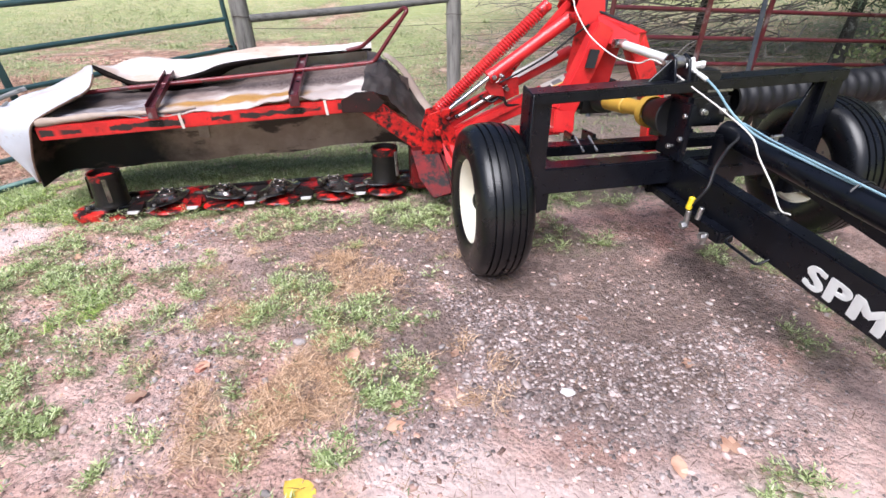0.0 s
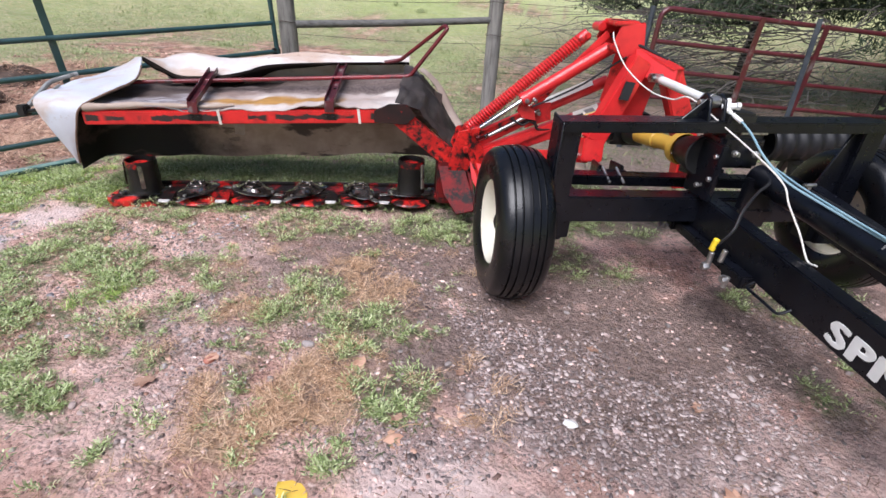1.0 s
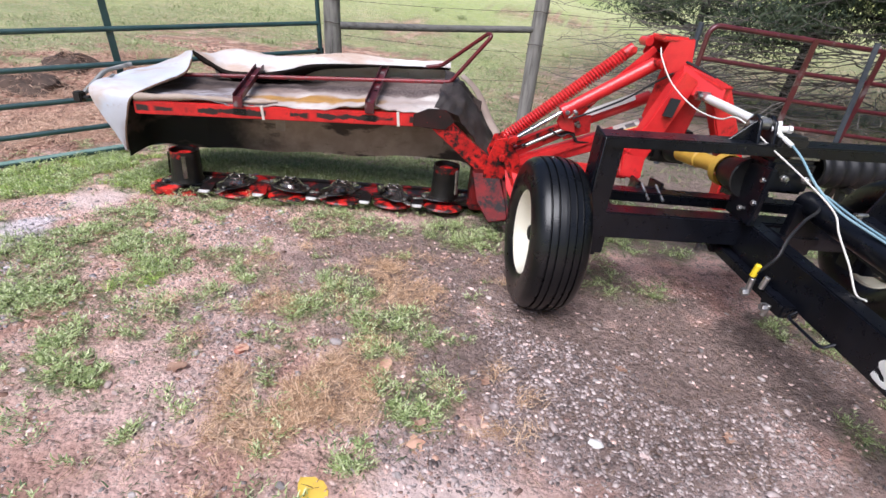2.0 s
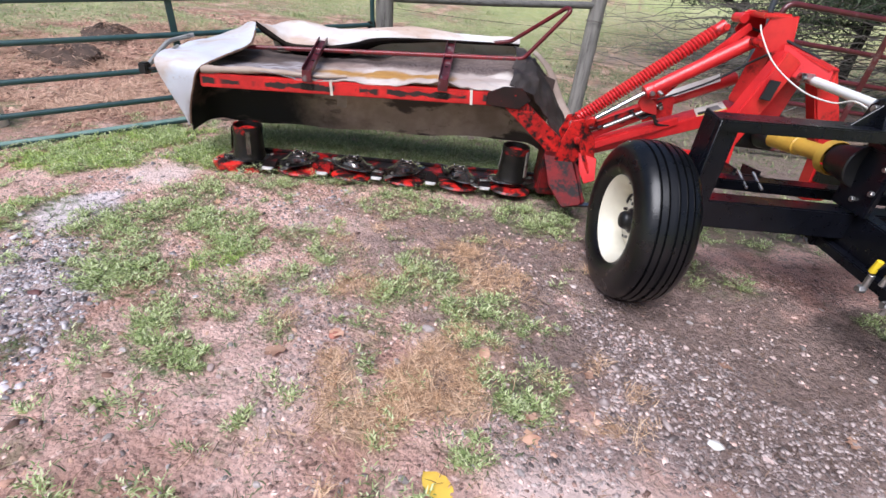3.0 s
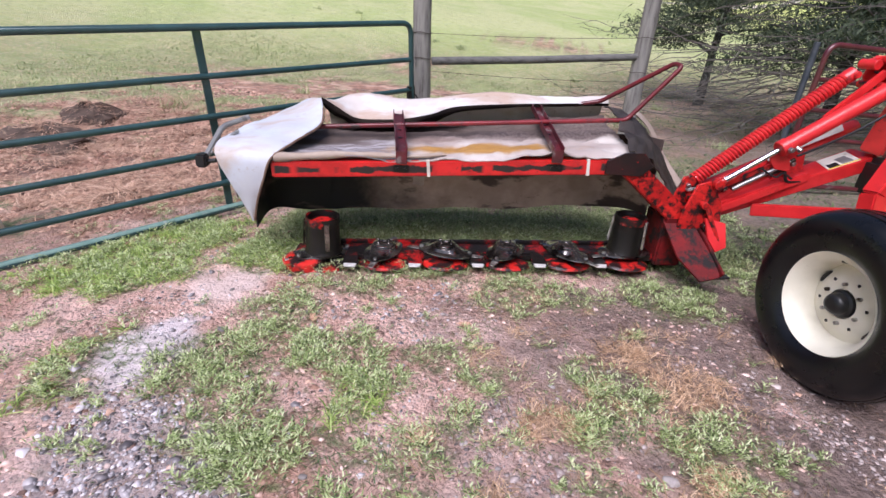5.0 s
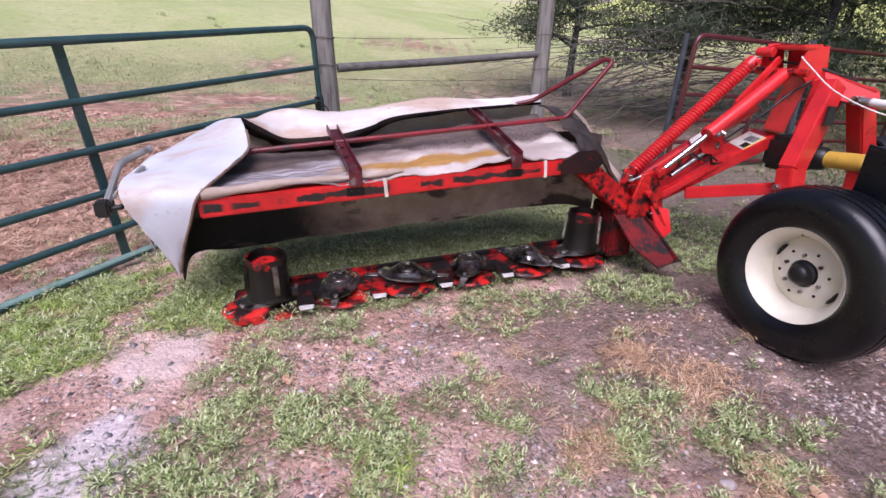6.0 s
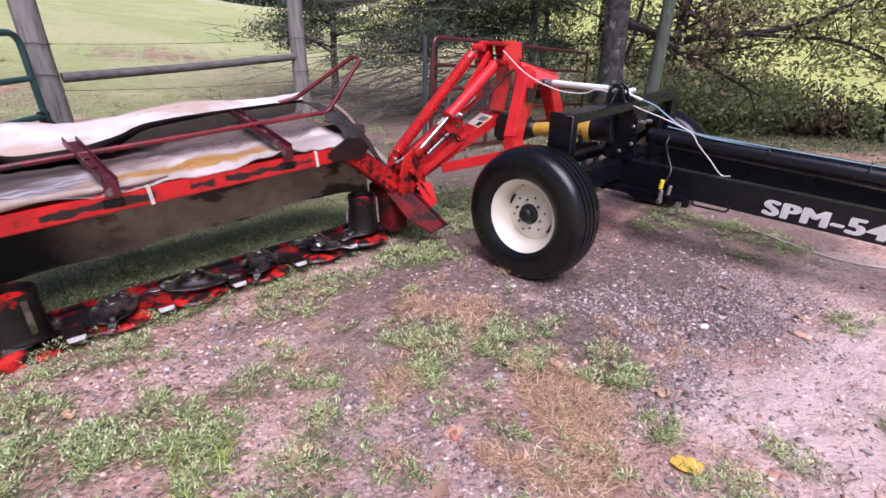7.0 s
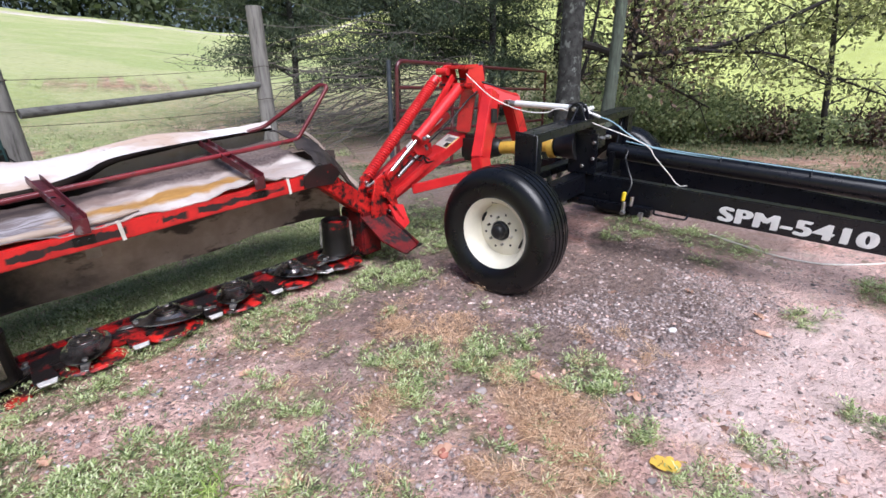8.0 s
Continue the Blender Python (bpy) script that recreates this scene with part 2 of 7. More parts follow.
M_GREEN = surface("dark_green_gate_paint", (0.022, 0.060, 0.064), (0.032, 0.082, 0.086), (0.12, 0.14, 0.14), rough=0.38, dirt_at=(0.62, 0.75), coat=0.3)
# lighter gate green: the lowest rail's reflection put into the colour
M_GREEN_SHEEN = surface("sheen_green_paint", (0.22, 0.34, 0.30), (0.15, 0.26, 0.23), (0.34, 0.38, 0.34), rough=0.5)
M_WOOD = surface("grey_weathered_wood", (0.27, 0.255, 0.235), (0.17, 0.16, 0.148), (0.10, 0.09, 0.08), rough=0.85, scale=5, fine=60, stretch=(6, 6, 0.7), dirt_at=(0.56, 0.68), bump=0.6)
M_RAIL = surface("dark_weathered_rail", (0.15, 0.145, 0.138), (0.10, 0.096, 0.09), (0.06, 0.055, 0.05), rough=0.85, scale=5, fine=60, stretch=(0.7, 6, 6), dirt_at=(0.56, 0.68), bump=0.6)
M_WIRE = surface("rusty_wire", (0.10, 0.075, 0.06), (0.06, 0.045, 0.04), rough=0.7, metal=0.4)
M_ROPE = surface("white_rope", (0.82, 0.79, 0.74), (0.68, 0.64, 0.58), rough=0.8, scale=60, fine=400, bump=0.5)
M_HOSE = surface("blue_green_hose", (0.28, 0.42, 0.48), (0.21, 0.35, 0.42), rough=0.4)
M_DECAL = surface("white_decal", (0.78, 0.75, 0.68), (0.70, 0.66, 0.58), (0.30, 0.26, 0.2), rough=0.4, dirt_at=(0.6, 0.72))
M_BARK = surface("grey_bark", (0.055, 0.055, 0.052), (0.018, 0.017, 0.016), (0.15, 0.16, 0.147), rough=0.9, scale=13, fine=45, stretch=(1, 1, 0.8), dirt_scale=8, dirt_at=(0.55, 0.62), bump=1.0)
M_BARK_GREEN = surface("mossy_bark", (0.10, 0.122, 0.095), (0.06, 0.07, 0.055), (0.14, 0.175, 0.13), rough=0.9, scale=9, fine=40, stretch=(3, 3, 0.6), bump=0.9)
M_BARK_DARK = surface("dark_wet_bark", (0.022, 0.018, 0.016), (0.012, 0.010, 0.009), (0.05, 0.047, 0.042), rough=0.85, scale=9, fine=40, stretch=(3, 3, 0.6), bump=0.8)
M_TWIG = surface("dead_twig_bark", (0.15, 0.135, 0.12), (0.09, 0.08, 0.07), rough=0.9)


def cloth(name, a, b, c, d, fold_rough=0.8, stain=(0.50, 0.66)):
    """Coated canvas, washed out and stained at two scales."""
    m, nt, links, bsdf = nodes_of(name)
    col = blend(nt, links, ramp(nt, links, tex_noise(nt, links, 3.0, 5), 0.36, 0.58), a, b)
    col = blend(nt, links, ramp(nt, links, tex_noise(nt, links, 2.2, 6, stretch=(0.6, 2.2, 1)), *stain), col, c)
    col = blend(nt, links, ramp(nt, links, tex_noise(nt, links, 13, 6, rough=0.75), 0.60, 0.74), col, d)
    links.new(col, bsdf.inputs["Base Color"])
    bsdf.inputs["Roughness"].default_value = fold_rough
    w = nt.new("ShaderNodeTexNoise")
    w.inputs["Scale"].default_value = 260
    links.new(nt.new("ShaderNodeTexCoord").outputs["Object"], w.inputs["Vector"])
    big = tex_noise(nt, links, 14, 4)
    mx = nt.new("ShaderNodeMath")
    mx.operation = "ADD"
    links.new(w.outputs[0], mx.inputs[0])
    links.new(big, mx.inputs[1])
    bumped(nt, links, bsdf, mx.outputs[0], 0.25, 0.006)
    return m


M_CANVAS = cloth("weathered_canvas", (0.48, 0.40, 0.345), (0.36, 0.28, 0.23), (0.36, 0.24, 0.18), (0.22, 0.16, 0.12))
M_CANVAS_WHITE = cloth("white_coated_canvas", (0.66, 0.655, 0.66), (0.55, 0.50, 0.475), (0.46, 0.345, 0.28), (0.26, 0.18, 0.14), 0.55, (0.46, 0.62))
M_FLAP = cloth("blue_white_coated_canvas", (0.55, 0.59, 0.67), (0.50, 0.51, 0.56), (0.47, 0.39, 0.345), (0.36, 0.29, 0.25), 0.5, (0.47, 0.64))
# lowest rail gets a lighter skin that paints its reflection
M_CANVAS_INNER = cloth("stained_canvas", (0.60, 0.545, 0.505), (0.44, 0.365, 0.335), (0.21, 0.15, 0.13), (0.17, 0.12, 0.10), 0.5)


def rust_streak(m):
    """A long rust-yellow water stain on the inner canvas, and mud with painted shade under the lip."""
    nt, links = m.node_tree.nodes, m.node_tree.links
    bsdf = nt["Principled BSDF"]
    col = bsdf.inputs["Base Color"].links[0].from_socket
    mp = nt.new("ShaderNodeMapping")
    mp.inputs["Location"].default_value = (-0.95 / 0.46, -0.085 / 0.075, 0)
    mp.inputs["Scale"].default_value = (1 / 0.46, 1 / 0.075, 0)
    links.new(nt.new("ShaderNodeTexCoord").outputs["Object"], mp.inputs[0])
    ln = nt.new("ShaderNodeVectorMath")
    ln.operation = "LENGTH"
    links.new(mp.outputs[0], ln.inputs[0])
    ad = nt.new("ShaderNodeMath")
    ad.operation = "MULTIPLY_ADD"
    links.new(tex_noise(nt, links, 9, 5), ad.inputs[0])
    ad.inputs[1].default_value = 1.6
    links.new(ln.outputs["Value"], ad.inputs[2])
    sp = nt.new("ShaderNodeSeparateXYZ")
    links.new(nt.new("ShaderNodeTexCoord").outputs["Object"], sp.inputs[0])

    def band(out, k, size, amount, lo, hi):
        w = nt.new("ShaderNodeMath")
        w.operation = "MULTIPLY_ADD"
        links.new(tex_noise(nt, links, k, 5), w.inputs[0])
        w.inputs[1].default_value = amount
        links.new(out, w.inputs[2])
        return ramp(nt, links, w.outputs[0], lo, hi)
    streaks = blend(nt, links, ramp(nt, links, tex_noise(nt, links, 6, 4, stretch=(0.5, 9, 1)), 0.42, 0.58), (0.38, 0.355, 0.375), (0.17, 0.14, 0.14))
    col = blend(nt, links, band(sp.outputs[0], 6, 1, 0.3, 0.75, 0.50), col, streaks)
    # mud along the rear, deepened by the lip's shade painted into it
    mud_shade = blend(nt, links, ramp(nt, links, tex_noise(nt, links, 55, 5, rough=0.75), 0.40, 0.62), (0.215, 0.165, 0.15), (0.105, 0.076, 0.068))
    mud_shade = blend(nt, links, band(sp.outputs[0], 3, 1, 0.5, 1.15, 0.75), mud_shade, (0.085, 0.062, 0.055))
    col = blend(nt, links, band(sp.outputs[1], 9, 1, 0.12, 0.30, 0.37), col, mud_shade)
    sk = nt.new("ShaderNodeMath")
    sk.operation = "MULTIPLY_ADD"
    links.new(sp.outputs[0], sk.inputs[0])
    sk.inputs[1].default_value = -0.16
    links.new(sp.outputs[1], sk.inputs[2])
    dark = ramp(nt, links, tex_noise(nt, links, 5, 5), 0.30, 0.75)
    col = blend(nt, links, band(sk.outputs[0], 9, 1, 0.10, 0.20, 0.27), col, blend(nt, links, dark, (0.10, 0.075, 0.066), mud_shade))
    links.new(blend(nt, links, ramp(nt, links, ad.outputs[0], 2.3, 1.5), col, blend(nt, links, tex_noise(nt, links, 22, 5, stretch=(0.4, 2, 1)), (0.22, 0.10, 0.03), (0.60, 0.34, 0.09))), bsdf.inputs["Base Color"])


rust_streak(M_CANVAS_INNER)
M_HEM = surface("frayed_brown_hem", (0.20, 0.125, 0.09), (0.11, 0.07, 0.05), rough=0.9, scale=30)
M_APRON = cloth("mud_brown_canvas", (0.47, 0.36, 0.29), (0.34, 0.25, 0.20), (0.19, 0.133, 0.107), (0.09, 0.063, 0.052), 0.7)
M_APRON_PALE = cloth("pale_muddy_canvas", (0.50, 0.42, 0.37), (0.38, 0.31, 0.27), (0.25, 0.19, 0.16), (0.16, 0.12, 0.10), 0.7)
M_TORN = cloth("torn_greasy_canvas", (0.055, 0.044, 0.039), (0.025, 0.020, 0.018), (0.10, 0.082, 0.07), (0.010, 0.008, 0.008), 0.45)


def shaded_end(m):
    """Shade inside the apron's outer end painted black, and old grease that smears along it."""
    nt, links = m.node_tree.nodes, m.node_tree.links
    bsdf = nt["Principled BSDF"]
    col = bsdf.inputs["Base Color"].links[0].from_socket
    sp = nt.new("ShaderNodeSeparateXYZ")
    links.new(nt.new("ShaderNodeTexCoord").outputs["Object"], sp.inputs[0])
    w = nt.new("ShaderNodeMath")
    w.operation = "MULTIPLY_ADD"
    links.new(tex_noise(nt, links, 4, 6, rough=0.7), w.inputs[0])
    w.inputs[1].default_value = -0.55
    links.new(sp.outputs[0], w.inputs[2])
    # shade of the enclosed end, put into the canvas colour
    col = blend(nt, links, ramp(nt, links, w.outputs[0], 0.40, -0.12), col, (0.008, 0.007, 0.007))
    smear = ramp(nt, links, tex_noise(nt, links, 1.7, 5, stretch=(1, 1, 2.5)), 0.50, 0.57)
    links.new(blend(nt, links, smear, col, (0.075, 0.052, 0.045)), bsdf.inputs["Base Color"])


shaded_end(M_APRON)
# near-black canvas: shade of the hollow under the lip, put into the colour
M_HOLLOW_SHADE = cloth("hollow_shade_canvas", (0.012, 0.008, 0.007), (0.007, 0.005, 0.005), (0.024, 0.018, 0.014), (0.05, 0.036, 0.028), 0.95)
M_HOLLOW_SHADE.node_tree.nodes["Principled BSDF"].inputs["Specular IOR Level"].default_value = 0.15


def island_leaf(name, a, b, c, rough=0.55, sheen_through=0.0):
    """Blades and leaves: each piece takes a shade of its own between three."""
    m, nt, links, bsdf = nodes_of(name)
    rnd = nt.new("ShaderNodeNewGeometry").outputs["Random Per Island"]
    r = nt.new("ShaderNodeValToRGB")
    r.color_ramp.elements[0].color, r.color_ramp.elements[1].color = (*a, 1), (*c, 1)
    r.color_ramp.elements.new(0.5).color = (*b, 1)
    links.new(rnd, r.inputs[0])
    links.new(r.outputs[0], bsdf.inputs["Base Color"])
    bsdf.inputs["Roughness"].default_value = rough
    if sheen_through:
        t = nt.new("ShaderNodeBsdfTranslucent")
        links.new(r.outputs[0], t.inputs[0])
        mx = nt.new("ShaderNodeMixShader")
        mx.inputs[0].default_value = sheen_through
        links.new(bsdf.outputs[0], mx.inputs[1])
        links.new(t.outputs[0], mx.inputs[2])
        links.new(mx.outputs[0], nt["Material Output"].inputs[0])
    return m


M_GRASS = island_leaf("weed_leaves", (0.085, 0.12, 0.04), (0.49, 0.60, 0.25), (0.92, 0.95, 0.64), 0.36, 0.45)
M_FRESH = island_leaf("fresh_grass_blades", (0.14, 0.23, 0.04), (0.42, 0.56, 0.14), (0.74, 0.82, 0.34), 0.45, 0.35)
M_SHADEGRASS = island_leaf("soft_shaded_grass", (0.17, 0.22, 0.09), (0.44, 0.50, 0.23), (0.68, 0.66, 0.40), 0.5, 0.35)
M_OLDHAY = island_leaf("old_hay", (0.16, 0.085, 0.055), (0.50, 0.30, 0.20), (0.80, 0.57, 0.42), 0.8)
M_TURF = island_leaf("turf_blades", (0.07, 0.11, 0.045), (0.19, 0.24, 0.11), (0.36, 0.29, 0.18), 0.55, 0.25)
M_CRUMB = island_leaf("soil_crumb", (0.12, 0.068, 0.053), (0.56, 0.355, 0.295), (0.92, 0.70, 0.63), 0.5)
M_FIELDGRASS = island_leaf("pasture_blades", (0.22, 0.30, 0.12), (0.42, 0.48, 0.23), (0.62, 0.61, 0.40), 0.6, 0.35)
M_STRAW = island_leaf("dry_straw", (0.15, 0.08, 0.04), (0.60, 0.37, 0.21), (0.88, 0.65, 0.45), 0.55)
M_GRAVEL = island_leaf("wet_gravel", (0.09, 0.070, 0.066), (0.31, 0.245, 0.232), (0.55, 0.455, 0.43), 0.42)
# lighter copy of the gravel: sky reflection on wet stones put into the colour
M_GRAVEL_SHINE = island_leaf("sky_shine_gravel", (0.065, 0.056, 0.060), (0.33, 0.295, 0.31), (0.70, 0.64, 0.67), 0.28)
M_CLOD = island_leaf("red_clods", (0.12, 0.066, 0.048), (0.42, 0.235, 0.17), (0.70, 0.47, 0.36), 0.8)
M_LITTER = island_leaf("dead_stalks", (0.10, 0.06, 0.04), (0.20, 0.12, 0.07), (0.42, 0.29, 0.19), 0.8)
M_DRYLEAF = surface("dry_brown_leaf", (0.50, 0.31, 0.22), (0.34, 0.18, 0.12), rough=0.6, each=0.35)
M_YELLEAF = surface("yellow_leaf", (0.80, 0.55, 0.08), (0.72, 0.45, 0.07), rough=0.5)
M_JUNIPER = island_leaf("cedar_needles", (0.024, 0.042, 0.025), (0.064, 0.094, 0.052), (0.15, 0.18, 0.10), 0.6, 0.35)
M_LEAF = island_leaf("broad_leaves", (0.07, 0.085, 0.035), (0.27, 0.30, 0.115), (0.66, 0.67, 0.32), 0.5, 0.55)
M_LEAF_BROWN = island_leaf("dead_leaves", (0.04, 0.026, 0.02), (0.10, 0.065, 0.045), (0.20, 0.135, 0.09), 0.7)
M_SHRUB = island_leaf("shrub_leaves", (0.13, 0.175, 0.085), (0.30, 0.365, 0.175), (0.54, 0.58, 0.31), 0.45, 0.5)
M_FARWOOD = island_leaf("far_tree_leaves", (0.035, 0.055, 0.025), (0.06, 0.085, 0.04), (0.11, 0.13, 0.07), 0.7, 0.2)

# ---- ground: one sheet from the yard to the horizon ----
def smoothstep(a, b, x):
    t = np.clip((x - a) / (b - a), 0, 1)
    return t * t * (3 - 2 * t)


def value_noise(x, y, seed):
    """Smooth noise from -1 to 1 on arrays."""
    xi, yi = np.floor(x).astype(np.int64), np.floor(y).astype(np.int64)
    xf, yf = x - xi, y - yi

    def h(i, j):
        n = (i * 374761393 + j * 668265263 + seed * 1442695041) & 0x7FFFFFFF
        n = ((n ^ (n >> 13)) * 1274126177) & 0x7FFFFFFF
        return ((n ^ (n >> 16)) & 0xFFFF) / 32767.5 - 1
    u, v = xf * xf * (3 - 2 * xf), yf * yf * (3 - 2 * yf)
    return (h(xi, yi) * (1 - u) + h(xi + 1, yi) * u) * (1 - v) + (h(xi, yi + 1) * (1 - u) + h(xi + 1, yi + 1) * u) * v


def rough(x, y, seed, scale, octaves=3):
    return sum(value_noise(x * scale * 2 ** k, y * scale * 2 ** k, seed + k) / 2 ** k for k in range(octaves)) / 1.6


def height(x, y):
    """The lie of the land: a level yard, and pasture that climbs behind it."""
    d = np.hypot(x, y - 2.0)
    side = x / np.maximum(d, 1.0)
    hill = (0.116 - 0.098 * np.clip(side, -0.5, 0.14) + 0.10 * smoothstep(0.25, 0.6, side)) * np.clip(d - 10.0, 0, 75) * smoothstep(10, 22, d)
    near = 0.012 * rough(x, y, 3, 1.6) * (1 - smoothstep(8, 20, d)) + (0.011 * rough(x, y, 9, 8.0) + 0.011 * rough(x, y, 17, 24.0, 2) - 0.010 * np.abs(rough(x, y, 19, 13.0, 2))) * (1 - smoothstep(5, 9, d))
    low = -0.10 * np.clip(-2.95 - x, 0, 3) * (1 - smoothstep(4.0, 7.5, y))
    ruts = -0.03 * (np.exp(-(((x - 0.22) / 0.30) ** 2 + ((y - 2.74) / 0.26) ** 2)) - 1.4 * np.exp(-(((x - 2.12) / 0.55) ** 2 + ((y - 3.44) / 0.5) ** 2)))
    return hill + near + low + ruts + 0.09 * rough(x, y, 77, 2.2, 4) * np.exp(-(((x + 5.8) / 2.2) ** 2 + ((y - 5.4) / 1.8) ** 2)) + 0.25 * rough(x, y, 31, 0.12) * smoothstep(10, 25, d)


# patches of the yard: centre, half-widths, turn in degrees, strength
STRAW = [(-0.51, 1.66, 0.33, 0.31, 20, 1.0), (-0.51, 2.55, 0.24, 0.22, 0, 1.0), (-0.98, 2.09, 0.13, 0.14, 0, 0.8), (-0.66, 1.37, 0.13, 0.11, 0, 0.9)]
# low weeds in thick mats, then thin and scattered ones
THICK = [(x, y, 1.2 * a, 1.2 * b, 0, 1.0) for x, y, a, b in (
    (-2.90, 1.83, 0.14, 0.25), (-2.44, 2.01, 0.20, 0.26), (-2.22, 1.72, 0.15, 0.18), (-1.97, 1.60, 0.15, 0.12), (-2.42, 2.47, 0.18, 0.17), (-1.77, 2.03, 0.11, 0.15), (-2.05, 2.20, 0.13, 0.12), (-1.96, 1.07, 0.09, 0.10), (-0.75, 2.19, 0.16, 0.15),
    (-0.36, 2.12, 0.18, 0.14), (-0.13, 1.76, 0.15, 0.11), (-1.42, 1.30, 0.14, 0.08), (-1.66, 1.48, 0.12, 0.08), (-1.87, 2.25, 0.12, 0.11), (-0.36, 3.26, 0.23, 0.16), (-2.16, 2.84, 0.20, 0.13), (1.27, 1.44, 0.10, 0.07), (2.04, 1.21, 0.20, 0.20))]
THICK += [(-3.57, 2.69, 0.50, 0.36, 0, 1.0), (-3.42, 3.25, 0.36, 0.28, 0, 1.0), (-2.75, 3.0, 0.35, 0.2, 0, 1.0), (-1.42, 3.68, 1.5, 0.46, 17.5, 1.5), (-2.0, 3.12, 0.5, 0.12, 17.5, 0.9)]
THIN = [(x, y, 1.2 * a, 1.2 * b, 0, 0.85) for x, y, a, b in (
    (-1.91, 1.82, 0.09, 0.07), (-1.64, 1.74, 0.13, 0.07), (-1.78, 1.25, 0.12, 0.07), (-1.19, 1.63, 0.09, 0.07), (-1.42, 1.80, 0.12, 0.06), (-1.59, 2.34, 0.14, 0.10), (-1.31, 2.27, 0.13, 0.11), (-0.85, 2.44, 0.12, 0.09), (-0.43, 1.97, 0.09, 0.07), (-0.11, 2.20, 0.06, 0.05),
    (-0.77, 1.65, 0.05, 0.08), (-1.05, 3.12, 0.37, 0.15), (-1.31, 2.92, 0.18, 0.14), (-0.81, 1.84, 0.08, 0.05), (1.14, 0.89, 0.10, 0.16), (0.58, 0.93, 0.06, 0.12), (0.09, 1.07, 0.06, 0.09), (-0.23, 0.98, 0.08, 0.09), (-0.24, 1.37, 0.08, 0.05), (-1.36, 1.99, 0.08, 0.08), (-1.02, 1.29, 0.05, 0.05), (-1.02, 1.18, 0.04, 0.04))]
THIN += [(2.16, 2.47, 0.22, 0.42, 0, 0.8), (1.98, 3.11, 0.27, 0.24, 0, 0.8), (1.72, 2.27, 0.10, 0.12, 0, 0.8), (1.62, 3.02, 0.17, 0.12, 0, 0.7), (0.60, 3.24, 0.15, 0.16, 0, 0.7), (-1.50, 1.62, 0.15, 0.08, 0, 0.8), (-1.52, 1.32, 0.13, 0.08, 0, 0.8), (-0.33, 3.5, 0.25, 0.3, 0, 0.8), (0.75, 3.05, 0.3, 0.12, 19, 0.5), (0.45, 3.95, 0.75, 0.5, 19, 0.9), (1.7, 4.5, 0.9, 0.5, 19, 0.85), (0.2, 4.9, 0.6, 0.4, 0, 0.8)]
GRASSY = THICK + THIN
GRAVEL = [(0.62, 1.95, 0.62, 0.48, -15, 1.0), (0.0, 1.5, 0.2, 0.24, 0, 0.8), (1.2, 1.95, 0.4, 0.35, -20, 0.75), (-2.31, 1.42, 0.34, 0.36, 20, 1.0), (-2.0, 1.2, 0.2, 0.2, 0, 0.9), (-2.75, 1.85, 0.2, 0.35, -20, 0.45), (-1.15, 1.9, 0.3, 0.3, 10, 0.5), (-0.9, 1.5, 0.2, 0.3, 0, 0.4)]
PALE = [(-2.79, 2.62, 0.21, 0.22, 0, 1.0), (0.32, 1.14, 0.66, 0.40, 0, 0.95), (1.2, 1.15, 0.62, 0.44, 0, 0.9), (2.0, 1.75, 0.6, 0.4, 0, 0.5), (-1.2, 1.35, 0.5, 0.3, 0, 0.3), (-1.2, 2.5, 0.4, 0.2, 0, 0.4)]
# sky shine on wet ground, painted as pale lavender patches
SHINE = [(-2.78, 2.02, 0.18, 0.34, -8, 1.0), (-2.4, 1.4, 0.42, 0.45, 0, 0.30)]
# dark earth: damp soil, plus painted shade under the boom and cedars
DAMP_SHADE = [(-0.75, 2.6, 0.75, 0.42, 15, 0.6), (0.1, 4.7, 1.7, 1.3, 0, 0.9), (2.4, 9.2, 2.6, 1.9, 0, 0.85), (1.2, 13.2, 2.2, 1.5, 0, 0.7), (1.6, 6.2, 2.8, 1.9, 25, 1.0), (1.2, 4.6, 1.6, 0.8, 19, 1.0), (0.35, 4.2, 1.2, 0.8, 19, 0.9), (-1.0, 2.85, 0.7, 0.22, 17, 0.6), (0.95, 2.45, 1.4, 0.65, 15, 1.0), (0.35, 2.85, 0.8, 0.5, 0, 0.95), (-0.25, 3.0, 0.9, 0.6, 15, 0.95), (0.75, 1.75, 0.7, 0.5, -20, 0.25), (2.4, 2.8, 1.0, 0.8, 10, 0.8), (0.0, 2.2, 0.4, 0.3, 0, 0.5)]
DIRT = [(-5.8, 5.2, 2.9, 2.4, 0, 1.0), (-4.2, 7.6, 2.2, 1.0, 0, 0.85), (-3.2, 8.0, 1.6, 0.6, 10, 0.8), (1.4, 6.0, 2.4, 1.2, 25, 0.5), (2.6, 9.2, 3.2, 2.2, 0, 0.85), (-0.4, 9.4, 1.2, 0.5, 0, 0.7), (6.5, 3.6, 4.5, 0.9, -30, 0.5), (-7.2, 9.9, 2.7, 1.4, 0, 1.0), (-5.6, 11.9, 2.4, 1.1, 10, 1.0), (-5.9, 16.5, 1.3, 1.2, 0, 0.9), (-8.8, 12.0, 1.4, 0.6, 0, 0.7), (-5.4, 14.8, 0.8, 0.5, 0, 0.7), (-1.6, 21.8, 1.7, 1.1, 10, 0.95), (1.0, 13.4, 2.4, 1.7, 20, 0.8), (6.4, 4.15, 2.7, 0.55, -30, 0.85), (-3.3, 21.6, 1.0, 0.6, 0, 0.8)]


